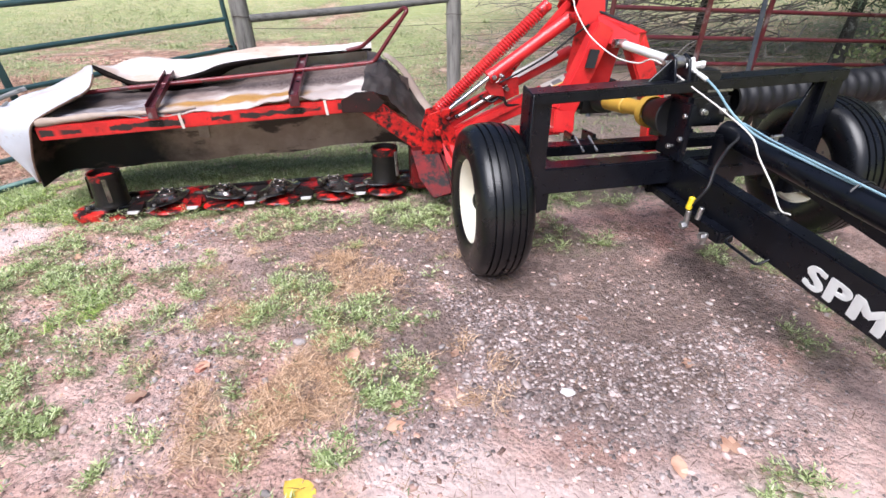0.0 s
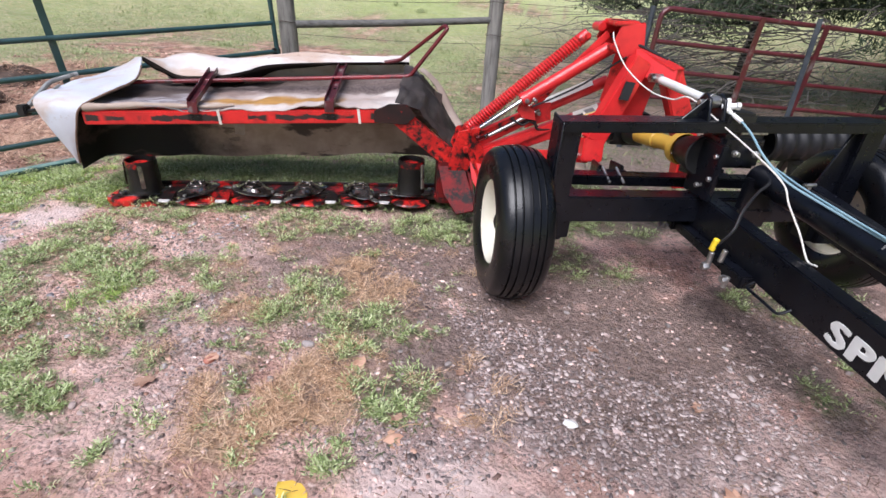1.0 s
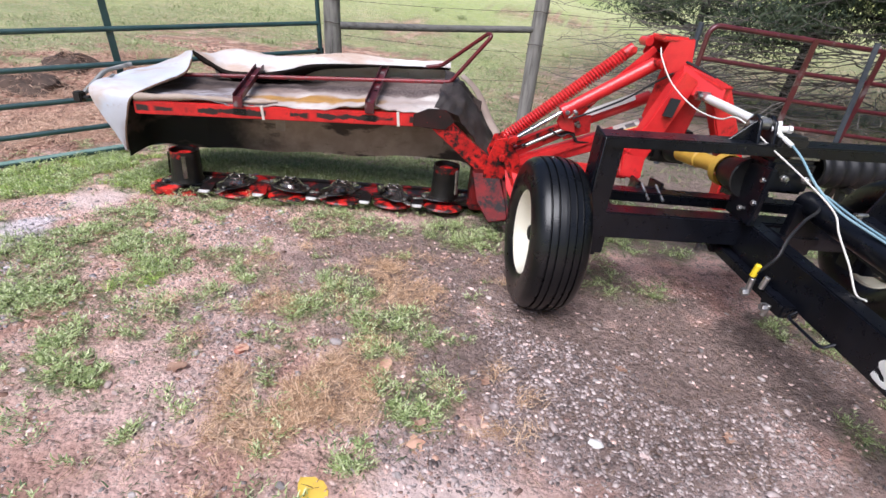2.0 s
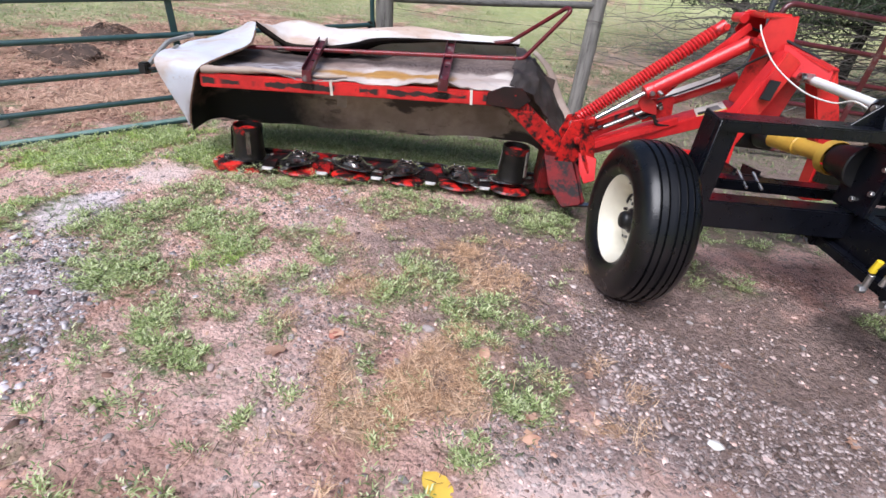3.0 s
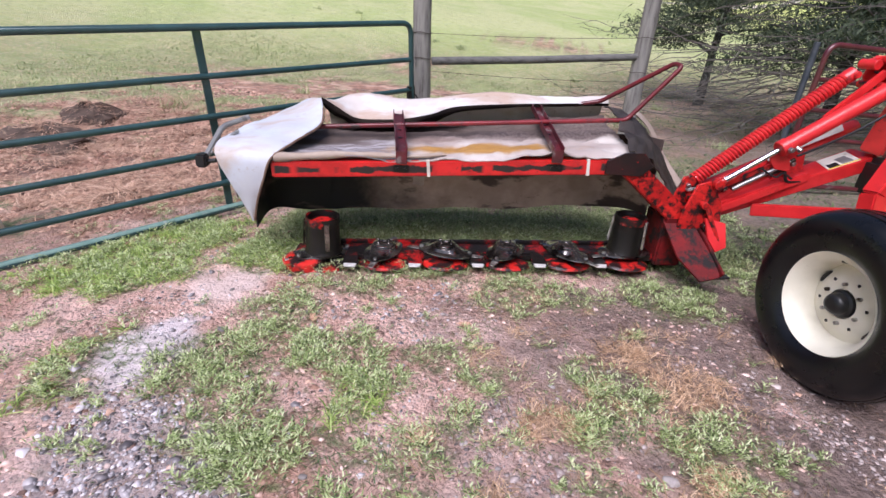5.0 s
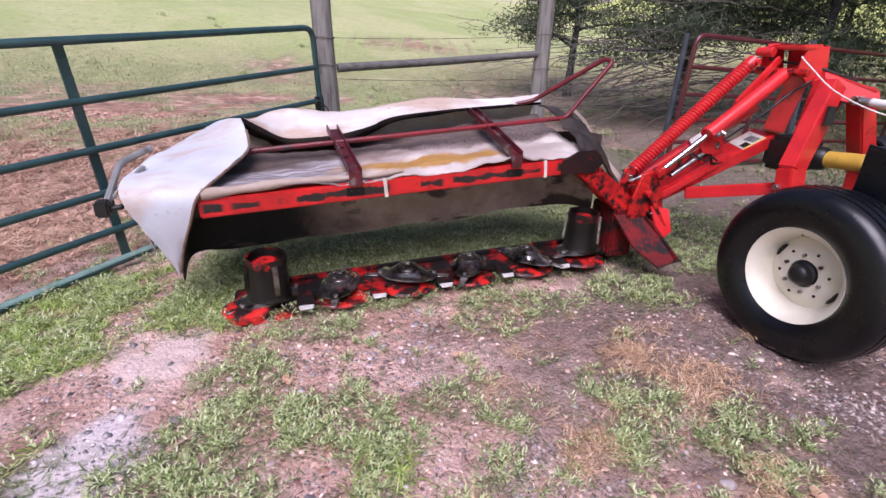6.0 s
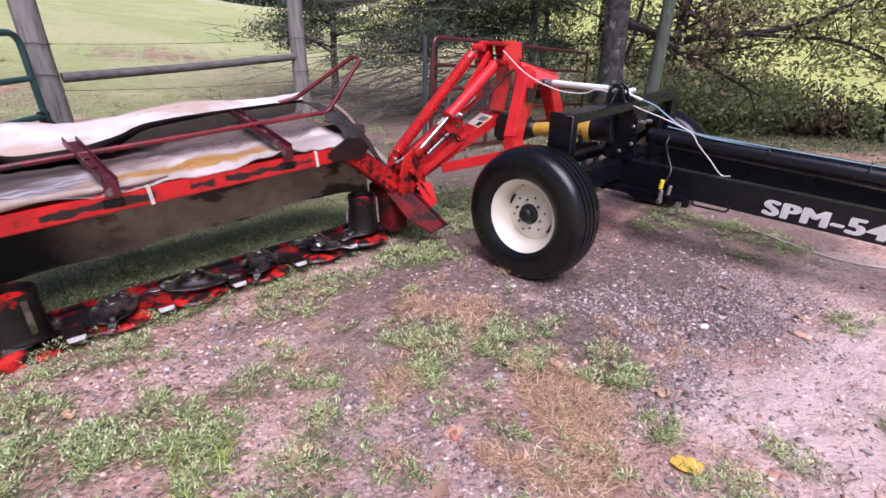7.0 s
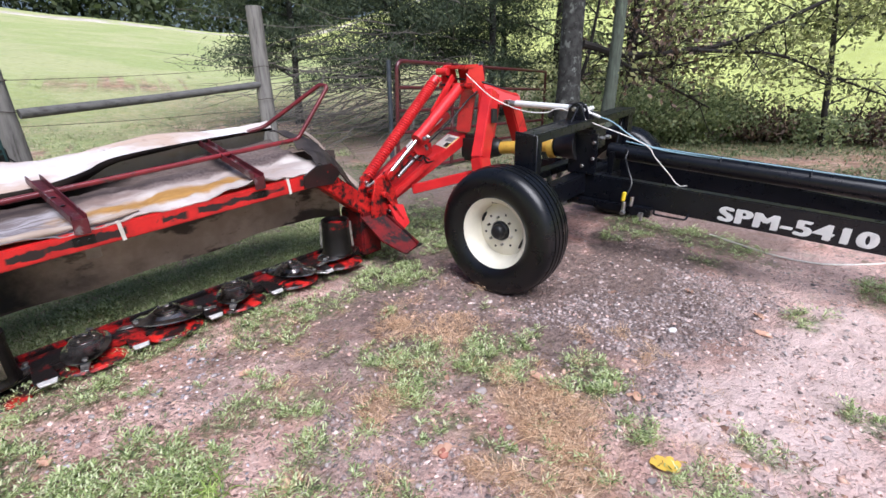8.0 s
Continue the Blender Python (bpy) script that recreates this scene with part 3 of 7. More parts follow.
def patch(x, y, spots, seed, ragged=0.6):
    w = np.zeros_like(x)
    wob = rough(x, y, seed, 4.5, 4)
    for cx, cy, rx, ry, turn, k in spots:
        c, s = math.cos(radians(turn)), math.sin(radians(turn))
        a, b = ((x - cx) * c + (y - cy) * s) / rx, (-(x - cx) * s + (y - cy) * c) / ry
        r = np.hypot(a, b) + wob * ragged * 1.6
        w = np.maximum(w, k * (1 - smoothstep(0.65, 1.25, r)))
    return w


def meadow_at(x, y):
    """Full turf behind the fence and round the yard, but for its bare places."""
    d = np.hypot(x - 0.0, y - 2.0)
    bg = (x * -math.sin(radians(17.5)) + (y - 4.6) * math.cos(radians(17.5)))
    m = np.maximum(smoothstep(0.2, 1.8, bg + 0.5 * rough(x, y, 41, 1.2)), smoothstep(4.6, 6.0, d + 0.6 * rough(x, y, 43, 1.0)))
    return m * (1 - patch(x, y, DIRT, 47, 0.5)) * np.clip(0.75 + 0.7 * rough(x, y, 83, 1.4), 0, 1)


def yard(x, y):
    """How grassy, strawy, stony and muddy each place is."""
    d = np.hypot(x - 0.0, y - 2.0)
    bg = (x * -math.sin(radians(17.5)) + (y - 4.6) * math.cos(radians(17.5)))
    meadow = np.maximum(smoothstep(-0.3, 1.2, bg + 0.3 * rough(x, y, 41, 1.2)), smoothstep(4.2, 5.5, d + 0.5 * rough(x, y, 43, 1.0)))
    dirt = patch(x, y, DIRT, 47, 0.5)
    grass = np.maximum(patch(x, y, GRASSY, 5, 0.3), meadow * (1 - dirt))
    straw = patch(x, y, STRAW, 7)
    gravel = patch(x, y, GRAVEL, 11, 0.3)
    pale = patch(x, y, PALE, 13, 0.3)
    return grass, straw, gravel, pale


def warped(lo, hi, fine, far):
    """Even steps from lo to hi, growing steps out to far on both sides."""
    mid = np.arange(lo, hi + 1e-6, fine)
    g, out = [], fine
    p = 0.0
    while p < far:
        out *= 1.08
        p += out
        g.append(p)
    g = np.array(g)
    return np.concatenate([lo - g[::-1], mid, hi + g])


gx, gy = warped(-3.4, 2.4, 0.018, 420), warped(0.7, 3.6, 0.018, 420)
X, Y = np.meshgrid(gx, gy, indexing="ij")
Z = height(X, Y)
idx = np.arange(X.size).reshape(X.shape)
quads = np.stack([idx[:-1, :-1], idx[1:, :-1], idx[1:, 1:], idx[:-1, 1:]], -1).reshape(-1, 4)
gm, nt, links, bsdf = nodes_of("yard_soil")
attr = {}
for key in ("grass", "straw", "gravel", "pale", "far", "dirt", "lime", "damp", "shine"):
    a = nt.new("ShaderNodeAttribute")
    a.attribute_name = key
    attr[key] = a.outputs["Fac"]
soil = blend(nt, links, ramp(nt, links, tex_noise(nt, links, 2.2, 6), 0.38, 0.64), (0.94, 0.635, 0.55), (0.62, 0.355, 0.28))
soil = blend(nt, links, ramp(nt, links, tex_noise(nt, links, 5.5, 7, rough=0.75), 0.53, 0.66), soil, (0.42, 0.31, 0.215))
soil = blend(nt, links, ramp(nt, links, tex_noise(nt, links, 13, 7, rough=0.8), 0.51, 0.65), soil, (0.18, 0.098, 0.074))
soil = blend(nt, links, ramp(nt, links, tex_noise(nt, links, 46, 4, rough=0.7), 0.57, 0.68), soil, (0.09, 0.05, 0.038))
soil = blend(nt, links, ramp(nt, links, tex_noise(nt, links, 21, 5, rough=0.7), 0.55, 0.68), soil, (0.95, 0.73, 0.66))
vor = nt.new("ShaderNodeTexVoronoi")
vor.inputs["Scale"].default_value = 55
links.new(nt.new("ShaderNodeTexCoord").outputs["Object"], vor.inputs["Vector"])
peb = nt.new("ShaderNodeSeparateColor")
links.new(vor.outputs["Color"], peb.inputs[0])
stone = blend(nt, links, peb.outputs[0], (0.19, 0.147, 0.14), (0.52, 0.425, 0.41))
gfac = nt.new("ShaderNodeMath")
gfac.operation = "MULTIPLY"
links.new(attr["gravel"], gfac.inputs[0])
gfac.inputs[1].default_value = 0.75
soil = blend(nt, links, gfac.outputs[0], soil, stone)
strawc = blend(nt, links, tex_noise(nt, links, 70, 5, stretch=(1, 4, 1)), (0.42, 0.25, 0.14), (0.82, 0.58, 0.41))
sf = nt.new("ShaderNodeMath")
sf.operation = "MULTIPLY"
links.new(attr["straw"], sf.inputs[0])
sf.inputs[1].default_value = 1.0
soil = blend(nt, links, sf.outputs[0], soil, strawc)
soil = blend(nt, links, attr["pale"], soil, blend(nt, links, tex_noise(nt, links, 9, 5), (0.73, 0.575, 0.535), (0.585, 0.435, 0.395)))
# wet sheen put into the base colour
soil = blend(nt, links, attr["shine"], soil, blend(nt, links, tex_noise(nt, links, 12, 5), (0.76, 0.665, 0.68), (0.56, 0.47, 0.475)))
rd = blend(nt, links, ramp(nt, links, tex_noise(nt, links, 5, 7, rough=0.75), 0.38, 0.62), (0.58, 0.325, 0.235), (0.25, 0.130, 0.092))
rd = blend(nt, links, ramp(nt, links, tex_noise(nt, links, 1.3, 5), 0.52, 0.66), rd, (0.17, 0.10, 0.078))
rd = blend(nt, links, ramp(nt, links, tex_noise(nt, links, 2.1, 6), 0.48, 0.64), rd, (0.72, 0.49, 0.375))
soil = blend(nt, links, attr["dirt"], soil, rd)
# this dark tone is wet soil and, under boom and cedars, painted shade
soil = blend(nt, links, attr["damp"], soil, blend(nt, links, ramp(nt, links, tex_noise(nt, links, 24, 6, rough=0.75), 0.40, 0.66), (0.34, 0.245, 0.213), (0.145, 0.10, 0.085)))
turf = blend(nt, links, ramp(nt, links, tex_noise(nt, links, 26, 6, rough=0.8), 0.40, 0.62), (0.085, 0.12, 0.05), (0.19, 0.245, 0.11))
turf = blend(nt, links, ramp(nt, links, tex_noise(nt, links, 1.1, 6), 0.50, 0.68), turf, (0.36, 0.33, 0.17))
gr = nt.new("ShaderNodeMath")
gr.operation = "MULTIPLY"
links.new(attr["grass"], gr.inputs[0])
gr.use_clamp = True
links.new(ramp(nt, links, tex_noise(nt, links, 14, 5, rough=0.8), 0.42, 0.62), gr.inputs[1])
soil = blend(nt, links, gr.outputs[0], soil, turf)
mead = blend(nt, links, ramp(nt, links, tex_noise(nt, links, 0.25, 6), 0.40, 0.62), (0.45, 0.52, 0.20), (0.57, 0.585, 0.29))
mead = blend(nt, links, ramp(nt, links, tex_noise(nt, links, 5, 7, rough=0.8), 0.50, 0.68), mead, (0.31, 0.355, 0.15))
mead = blend(nt, links, attr["lime"], mead, blend(nt, links, ramp(nt, links, tex_noise(nt, links, 0.5, 7, rough=0.75), 0.38, 0.62), (0.64, 0.70, 0.22), (0.54, 0.60, 0.18)))
soil = blend(nt, links, attr["far"], soil, mead)
links.new(soil, bsdf.inputs["Base Color"])
wet = nt.new("ShaderNodeMapRange")
wet.inputs[1].default_value, wet.inputs[2].default_value = 0.35, 0.7
wet.inputs[3].default_value, wet.inputs[4].default_value = 0.42, 0.85
links.new(tex_noise(nt, links, 3.5, 5), wet.inputs[0])
links.new(wet.outputs[0], bsdf.inputs["Roughness"])
hsum = nt.new("ShaderNodeMath")
hsum.operation = "MULTIPLY_ADD"
links.new(vor.outputs["Distance"], hsum.inputs[0])
hsum.inputs[1].default_value = -0.5
links.new(tex_noise(nt, links, 38, 7, rough=0.75), hsum.inputs[2])
bumped(nt, links, bsdf, hsum.outputs[0], 1.0, 0.032)
# the trodden pale places are smoother than the rest
flat = nt.new("ShaderNodeMath")
flat.operation = "MAXIMUM"
links.new(attr["pale"], flat.inputs[0])
links.new(attr["shine"], flat.inputs[1])
lump = nt.new("ShaderNodeMapRange")
lump.inputs[3].default_value, lump.inputs[4].default_value = 1.0, 0.55
links.new(flat.outputs[0], lump.inputs[0])
links.new(lump.outputs[0], [n for n in nt if n.bl_idname == "ShaderNodeBump"][-1].inputs["Strength"])
me = mesh_np("ground", np.stack([X, Y, Z], -1).reshape(-1, 3), quads, gm, smooth=True)
R0 = np.hypot(X, Y - 2)
MEADOW = smoothstep(4.0, 6.0, R0)
# meadow tone is lowered on the cedar side: tree shade put into the colour
for key, w in zip(("grass", "straw", "gravel", "pale", "far", "dirt", "lime", "damp", "shine"), (*yard(X, Y), (1 - 0.9 * patch(X, Y, DIRT, 47, 0.5)) * np.maximum(np.maximum(smoothstep(8.5, 22, R0) * (1 - 0.7 * smoothstep(-2.0, 0.6, X) * (1 - smoothstep(15, 22, R0))), smoothstep(9.0, 12.0, X) * (Y < 12)), 0.70 * (1 - 0.85 * smoothstep(-2.5, -0.5, X)) * meadow_at(X, Y) * (1 - smoothstep(2.2, 4.0, X) * (1 - smoothstep(7, 9, Y)))), np.maximum(patch(X, Y, DIRT, 47, 0.5), 0.8 * smoothstep(3.6, 5.2, R0)), smoothstep(7, 14, X), patch(X, Y, DAMP_SHADE, 91, 0.4), patch(X, Y, SHINE, 93, 0.3))):
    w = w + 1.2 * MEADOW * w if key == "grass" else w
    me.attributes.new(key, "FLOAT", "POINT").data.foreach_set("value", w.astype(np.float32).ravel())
ground = tagged(new("ground", me), "wet reddish farmyard soil with gravel, straw and grass, rising into pasture", "ground", kind="structure")

RNG = np.random.default_rng(5)


def scatter(n, lo, hi, weight):
    """Places in a rectangle, kept by a weight from 0 to 1."""
    x, y = RNG.uniform(lo[0], hi[0], n), RNG.uniform(lo[1], hi[1], n)
    keep = RNG.uniform(0, 1, n) < weight(x, y)
    return x[keep], y[keep]


def blades(x, y, length, width, tilt, droop=0.5, lift=0.0, heading=None):
    """Bent blades of three joints, each an island of its own."""
    n = len(x)
    z = height(x, y) + lift
    yaw = RNG.uniform(0, 2 * np.pi, n) if heading is None else heading
    ln = length * RNG.uniform(0.5, 1.25, n)
    lean = RNG.uniform(tilt[0], tilt[1], n)
    wd = width * RNG.uniform(0.6, 1.3, n)
    cx, cy = np.cos(yaw), np.sin(yaw)
    out = []
    for k, (f, w) in enumerate(((0.0, 1.0), (0.55, 0.8), (1.0, 0.15))):
        a = lean + droop * f
        r, h = ln * f * np.sin(a), ln * f * np.cos(a)
        px, py, pz = x + cx * r, y + cy * r, z + np.maximum(h, 0.002) - (0.004 if k == 0 else 0)
        for s in (-1, 1):
            out.append(np.stack([px - cy * wd * w * s, py + cx * wd * w * s, pz], -1))
    v = np.stack(out, 1).reshape(-1, 3)
    b = np.arange(n)[:, None] * 6
    f = np.concatenate([b + np.array([0, 1, 3, 2]), b + np.array([2, 3, 5, 4])])
    return v, f


def tufts(x, y, per, spread):
    k = RNG.integers(per[0], per[1], len(x))
    x, y = np.repeat(x, k), np.repeat(y, k)
    return x + RNG.normal(0, spread, len(x)), y + RNG.normal(0, spread, len(x))


def rosettes(x, y, per, reach, length, width):
    """Low spreading plants: blades that fan out from each centre."""
    k = RNG.integers(per[0], per[1], len(x))
    size = np.repeat(RNG.uniform(0.55, 1.3, len(x)), k)
    x, y = np.repeat(x, k), np.repeat(y, k)
    r = reach * size * np.sqrt(RNG.uniform(0, 1, len(x)))
    a = RNG.uniform(0, 2 * np.pi, len(x))
    return blades(x + r * np.cos(a), y + r * np.sin(a), length, width, (0.25, 1.4), 0.7)


def clumpy(x, y):
    """Where the yard's turf stands: ragged islands inside its patches."""
    g = np.clip(yard(x, y)[0], 0, 1)
    return np.clip((g - 0.95 * rough(x, y, 61, 8.0, 3) - 0.32) * 2.0, 0.0, 1)


def weeds(x, y, stems, reach, leaf, width, rise):
    """Low branching weeds: stems that creep outward from each root, with narrow leaves along them."""
    k = RNG.integers(stems[0], stems[1], len(x))
    size = np.repeat(RNG.uniform(0.55, 1.35, len(x)), k)
    x, y = np.repeat(x, k), np.repeat(y, k)
    way = RNG.uniform(0, 2 * np.pi, len(x))
    ln = reach * size * RNG.uniform(0.5, 1.2, len(x))
    up = rise * size * RNG.uniform(0.3, 1.3, len(x))
    m = 9
    t = np.tile(np.linspace(0.12, 1.0, m), len(x))
    x, y, way, ln, up = (np.repeat(a, m) for a in (x, y, way, ln, up))
    bow = way + RNG.normal(0, 0.25, len(x)) * t
    px, py = x + ln * t * np.cos(bow), y + ln * t * np.sin(bow)
    side = np.where(np.arange(len(x)) % 2 == 0, 1, -1) * RNG.uniform(0.3, 1.3, len(x))
    return blades(px, py, leaf, width, (0.35, 1.45), 0.5, lift=up * np.sin(np.pi * np.minimum(t, 0.85) * 0.75), heading=bow + side)


kept = lambda x, y: (x < -0.05) | (patch(x, y, GRASSY, 5, 0.3) > 0.06)
bare = lambda x, y: 1 - np.clip(patch(x, y, PALE[:1] + SHINE[:1], 13, 0.3), 0, 1)
x, y = scatter(11000, (-4.4, 0.5), (3.0, 5.0), lambda x, y: np.clip((np.clip(patch(x, y, THICK, 5, 0.3), 0, 1) - 0.95 * rough(x, y, 61, 9.0, 3) - 0.30) * 2.0, 0, 1) * 0.75 * bare(x, y) * kept(x, y))
v, f = weeds(x, y, (5, 10), 0.072, 0.021, 0.0028, 0.040)
tagged(new("yard_weeds", mesh_np("yard_weeds", v, f, M_GRASS)), "thick mats of low wet blue-green weeds and clover on soil", "weeds", kind="stuff")
x, y = scatter(10500, (-4.4, 0.5), (3.0, 5.6), lambda x, y: (np.clip((np.clip(patch(x, y, THIN, 5, 0.25), 0, 1) - 1.0 * rough(x, y, 62, 11.0, 3) - 0.26) * 1.8, 0, 1) * 0.65 * kept(x, y) + 0.030 * (rough(x, y, 65, 3.0) > 0.05) * (x < 0.1) * (1 - np.clip(patch(x, y, DAMP_SHADE + GRAVEL[:3], 91, 0.4), 0, 1))) * bare(x, y))
v, f = weeds(x, y, (4, 9), 0.062, 0.019, 0.0026, 0.032)
tagged(new("scattered_weeds", mesh_np("scattered_weeds", v, f, M_GRASS)), "small wet green weeds growing singly between the stones", "weeds", kind="stuff")
x, y = scatter(9000, (-4.6, 1.4), (0.4, 4.2), lambda x, y: np.clip(patch(x, y, THICK[18:21], 5, 0.3) + 0.35 * patch(x, y, THICK[5:6] + THICK[:1], 5, 0.3), 0, 1) * 0.6 * bare(x, y))
v, f = rosettes(x, y, (12, 26), 0.035, 0.075, 0.0026)
tagged(new("fresh_grass", mesh_np("fresh_grass", v, f, M_FRESH)), "bright fresh grass blades in tufts among the weeds", "grass", kind="stuff")
x, y = scatter(9000, (-3.0, 2.9), (0.3, 5.4), lambda x, y: np.clip(1.2 - np.abs(((y - 3.06) * 0.954 - (x + 2.46) * 0.301) - 0.66) / 0.62, 0, 1) * 0.9)
v, f = rosettes(x, y, (12, 24), 0.055, 0.060, 0.0040)
tagged(new("long_grass", mesh_np("long_grass", v, f, M_SHADEGRASS)), "longer soft grass standing under the mower's canvas", "grass", kind="stuff")
x, y = scatter(52000, (-4.4, 0.5), (3.0, 5.0), lambda x, y: clumpy(x, y) * kept(x, y) * 0.22 + 0.03 * (x < 0.1) + 0.10 * (x < 0.1) * (rough(x, y, 69, 4.0) > 0.15) * (1 - np.clip(patch(x, y, DAMP_SHADE + GRAVEL[:3] + PALE[:1] + SHINE, 91, 0.4), 0, 1)))
x, y = tufts(x, y, (3, 8), 0.02)
v, f = blades(x, y, 0.034, 0.0026, (0.3, 1.3), 0.6)
tagged(new("short_turf", mesh_np("short_turf", v, f, M_TURF)), "short olive and tan turf among the grass clumps", "grass", kind="stuff")
x, y = scatter(12000, (2.6, 0.0), (12, 7.5), lambda x, y: np.clip(yard(x, y)[0] - 0.6 * rough(x, y, 67, 1.6), 0, 1) * 0.7)
x, y = tufts(x, y, (4, 9), 0.05)
v, f = blades(x, y, 0.07, 0.009, (0.2, 1.2), 0.6)
tagged(new("verge_grass", mesh_np("verge_grass", v, f, M_TURF)), "rough green and brown grass along the woods edge", "grass", kind="stuff")
x, y = scatter(27000, (-12, 4.2), (9, 16), lambda x, y: np.clip(yard(x, y)[0] * 1.2 - 0.5 * rough(x, y, 63, 0.9), 0, 1) * 0.6)
x, y = tufts(x, y, (4, 9), 0.05)
# blades near the cedars take a darker material that paints the trees' shade
cedar_side = x + 0.8 * rough(x, y, 87, 0.8) > -1.0
v, f = blades(x[cedar_side], y[cedar_side], 0.065, 0.0075, (0.2, 1.2), 0.6)
tagged(new("cedar_shade_grass", mesh_np("cedar_shade_grass", v, f, M_TURF)), "grass towards the cedars, tree shade put into its darker green", "grass", kind="stuff")
x, y = x[~cedar_side], y[~cedar_side]
v, f = blades(x, y, 0.065, 0.0075, (0.2, 1.2), 0.6)
tagged(new("pasture_grass", mesh_np("pasture_grass", v, f, M_FIELDGRASS)), "short pale green pasture grass behind the fence", "grass", kind="stuff")
x, y = scatter(900, (-12, 6), (6, 24), lambda x, y: np.full_like(x, 0.035))
x, y = tufts(x, y, (40, 80), 0.09)
v, f = blades(x, y, 0.20, 0.005, (0.05, 0.9), 0.6)
tagged(new("weeds", mesh_np("weeds", v, f, M_FIELDGRASS)), "tall dry weed tufts standing in the pasture", "weeds", kind="stuff")
x, y = scatter(9000, (-1.5, 1.0), (0.4, 3.0), lambda x, y: np.clip(yard(x, y)[1] * 1.1 - 0.8 * rough(x, y, 71, 6.0) - 0.15, 0, 1) * 0.62)
lie = RNG.uniform(0, 2 * np.pi, len(x))
k = RNG.integers(6, 18, len(x))
x, y = np.repeat(x, k) + RNG.normal(0, 0.022, k.sum()), np.repeat(y, k) + RNG.normal(0, 0.022, k.sum())
v, f = blades(x, y, 0.058, 0.0011, (0.9, 1.54), 0.25, lift=0.004, heading=np.repeat(lie, k) + RNG.normal(0, 0.55, k.sum()))
v[:, 2] += np.repeat(RNG.uniform(0, 0.026, len(x)), 6)
tagged(new("straw", mesh_np("straw", v, f, M_STRAW)), "loose dry golden straw lying in clumps on the soil", "straw", kind="stuff")


def stones(x, y, size):
    """Angular stones, each a squashed and jittered octahedron with cut edges."""
    n = len(x)
    base = np.array([(1, 0, 0), (0, 1, 0), (-1, 0, 0), (0, -1, 0), (0.6, 0.6, 0.55), (-0.6, 0.6, 0.6), (-0.6, -0.6, 0.5), (0.6, -0.6, 0.6), (0, 0, 0.85)])
    tri = np.array([(0, 1, 4), (1, 2, 5), (2, 3, 6), (3, 0, 7), (0, 4, 7), (1, 5, 4), (2, 6, 5), (3, 7, 6), (4, 5, 8), (5, 6, 8), (6, 7, 8), (7, 4, 8)])
    s = size * np.clip(RNG.lognormal(0, 0.45, n), 0.4, 1.9)[:, None, None] * RNG.uniform(0.7, 1.2, (n, 1, 3)) * np.array([1.15, 0.9, 0.7])
    p = (base[None] + RNG.normal(0, 0.2, (n, 9, 3))) * s
    a = RNG.uniform(0, 2 * np.pi, n)[:, None]
    p = np.stack([p[..., 0] * np.cos(a) - p[..., 1] * np.sin(a), p[..., 0] * np.sin(a) + p[..., 1] * np.cos(a), p[..., 2]], -1)
    p += np.stack([x, y, height(x, y) - 0.15 * size], -1)[:, None]
    return p.reshape(-1, 3), (np.arange(n)[:, None, None] * 9 + tri[None]).reshape(-1, 3)


x, y = scatter(90000, (-3.2, 0.6), (2.2, 3.2), lambda x, y: np.clip(yard(x, y)[2] * 0.8 - 0.35 * rough(x, y, 73, 5.0) + 0.0, 0.006, 1) * (1 - 0.8 * np.clip(yard(x, y)[0], 0, 1)) * (1 - 0.9 * yard(x, y)[1]))
v, f = stones(x, y, 0.0062)
x, y = scatter(12000, (-3.2, 0.6), (2.2, 3.2), lambda x, y: np.clip(yard(x, y)[2] * 0.6 - 0.3 * rough(x, y, 74, 5.0), 0.004, 1) * (1 - 0.8 * np.clip(yard(x, y)[0], 0, 1)) * (1 - 0.9 * yard(x, y)[1]) * np.where(x < -1.5, 1.0, 0.16))
vb, fb = stones(x, y, 0.0118)
v, f = np.concatenate([v, vb]), np.concatenate([f, fb + len(v)])
x, y = scatter(60000, (-3.2, 0.6), (2.4, 3.4), lambda x, y: (0.12 - 0.26 * rough(x, y, 75, 3.0)) * (1 - 0.6 * np.clip(patch(x, y, DAMP_SHADE, 91, 0.4), 0, 1)) * (1 - np.clip(patch(x, y, PALE[:1] + SHINE[:1], 13, 0.3), 0, 1)) * (1 - 0.7 * np.clip(yard(x, y)[1], 0, 1)))
vc, fc = stones(x, y, 0.0062)
x, y = scatter(9000, (-3.2, 0.6), (2.4, 3.4), lambda x, y: np.clip(0.16 - 0.5 * rough(x, y, 79, 3.0), 0, 1) * (1 - 0.85 * np.clip(patch(x, y, DAMP_SHADE, 91, 0.4), 0, 1)) * (1 - np.clip(patch(x, y, PALE[:1] + SHINE[:1], 13, 0.3), 0, 1)))
vd, fd = stones(x, y, 0.0095)
vd[:, 2] -= 0.004
vc, fc = np.concatenate([vc, vd]), np.concatenate([fc, fd + len(vc)])
tagged(new("soil_crumbs", mesh_np("soil_crumbs", vc, fc, M_CRUMB)), "pinkish brown crumbs of trodden soil", "soil", kind="stuff")
x, y = scatter(7000, (-3.2, 0.6), (0.2, 3.2), lambda x, y: np.clip(0.05 - 0.9 * rough(x, y, 103, 2.6), 0, 0.6) * (1 - 0.9 * np.clip(patch(x, y, DAMP_SHADE + SHINE[:1] + PALE[:1], 91, 0.4), 0, 1)) * (1 - 0.8 * np.clip(yard(x, y)[1], 0, 1)))
ve, fe = stones(x, y, 0.0115)
ve[:, 2] -= 0.005
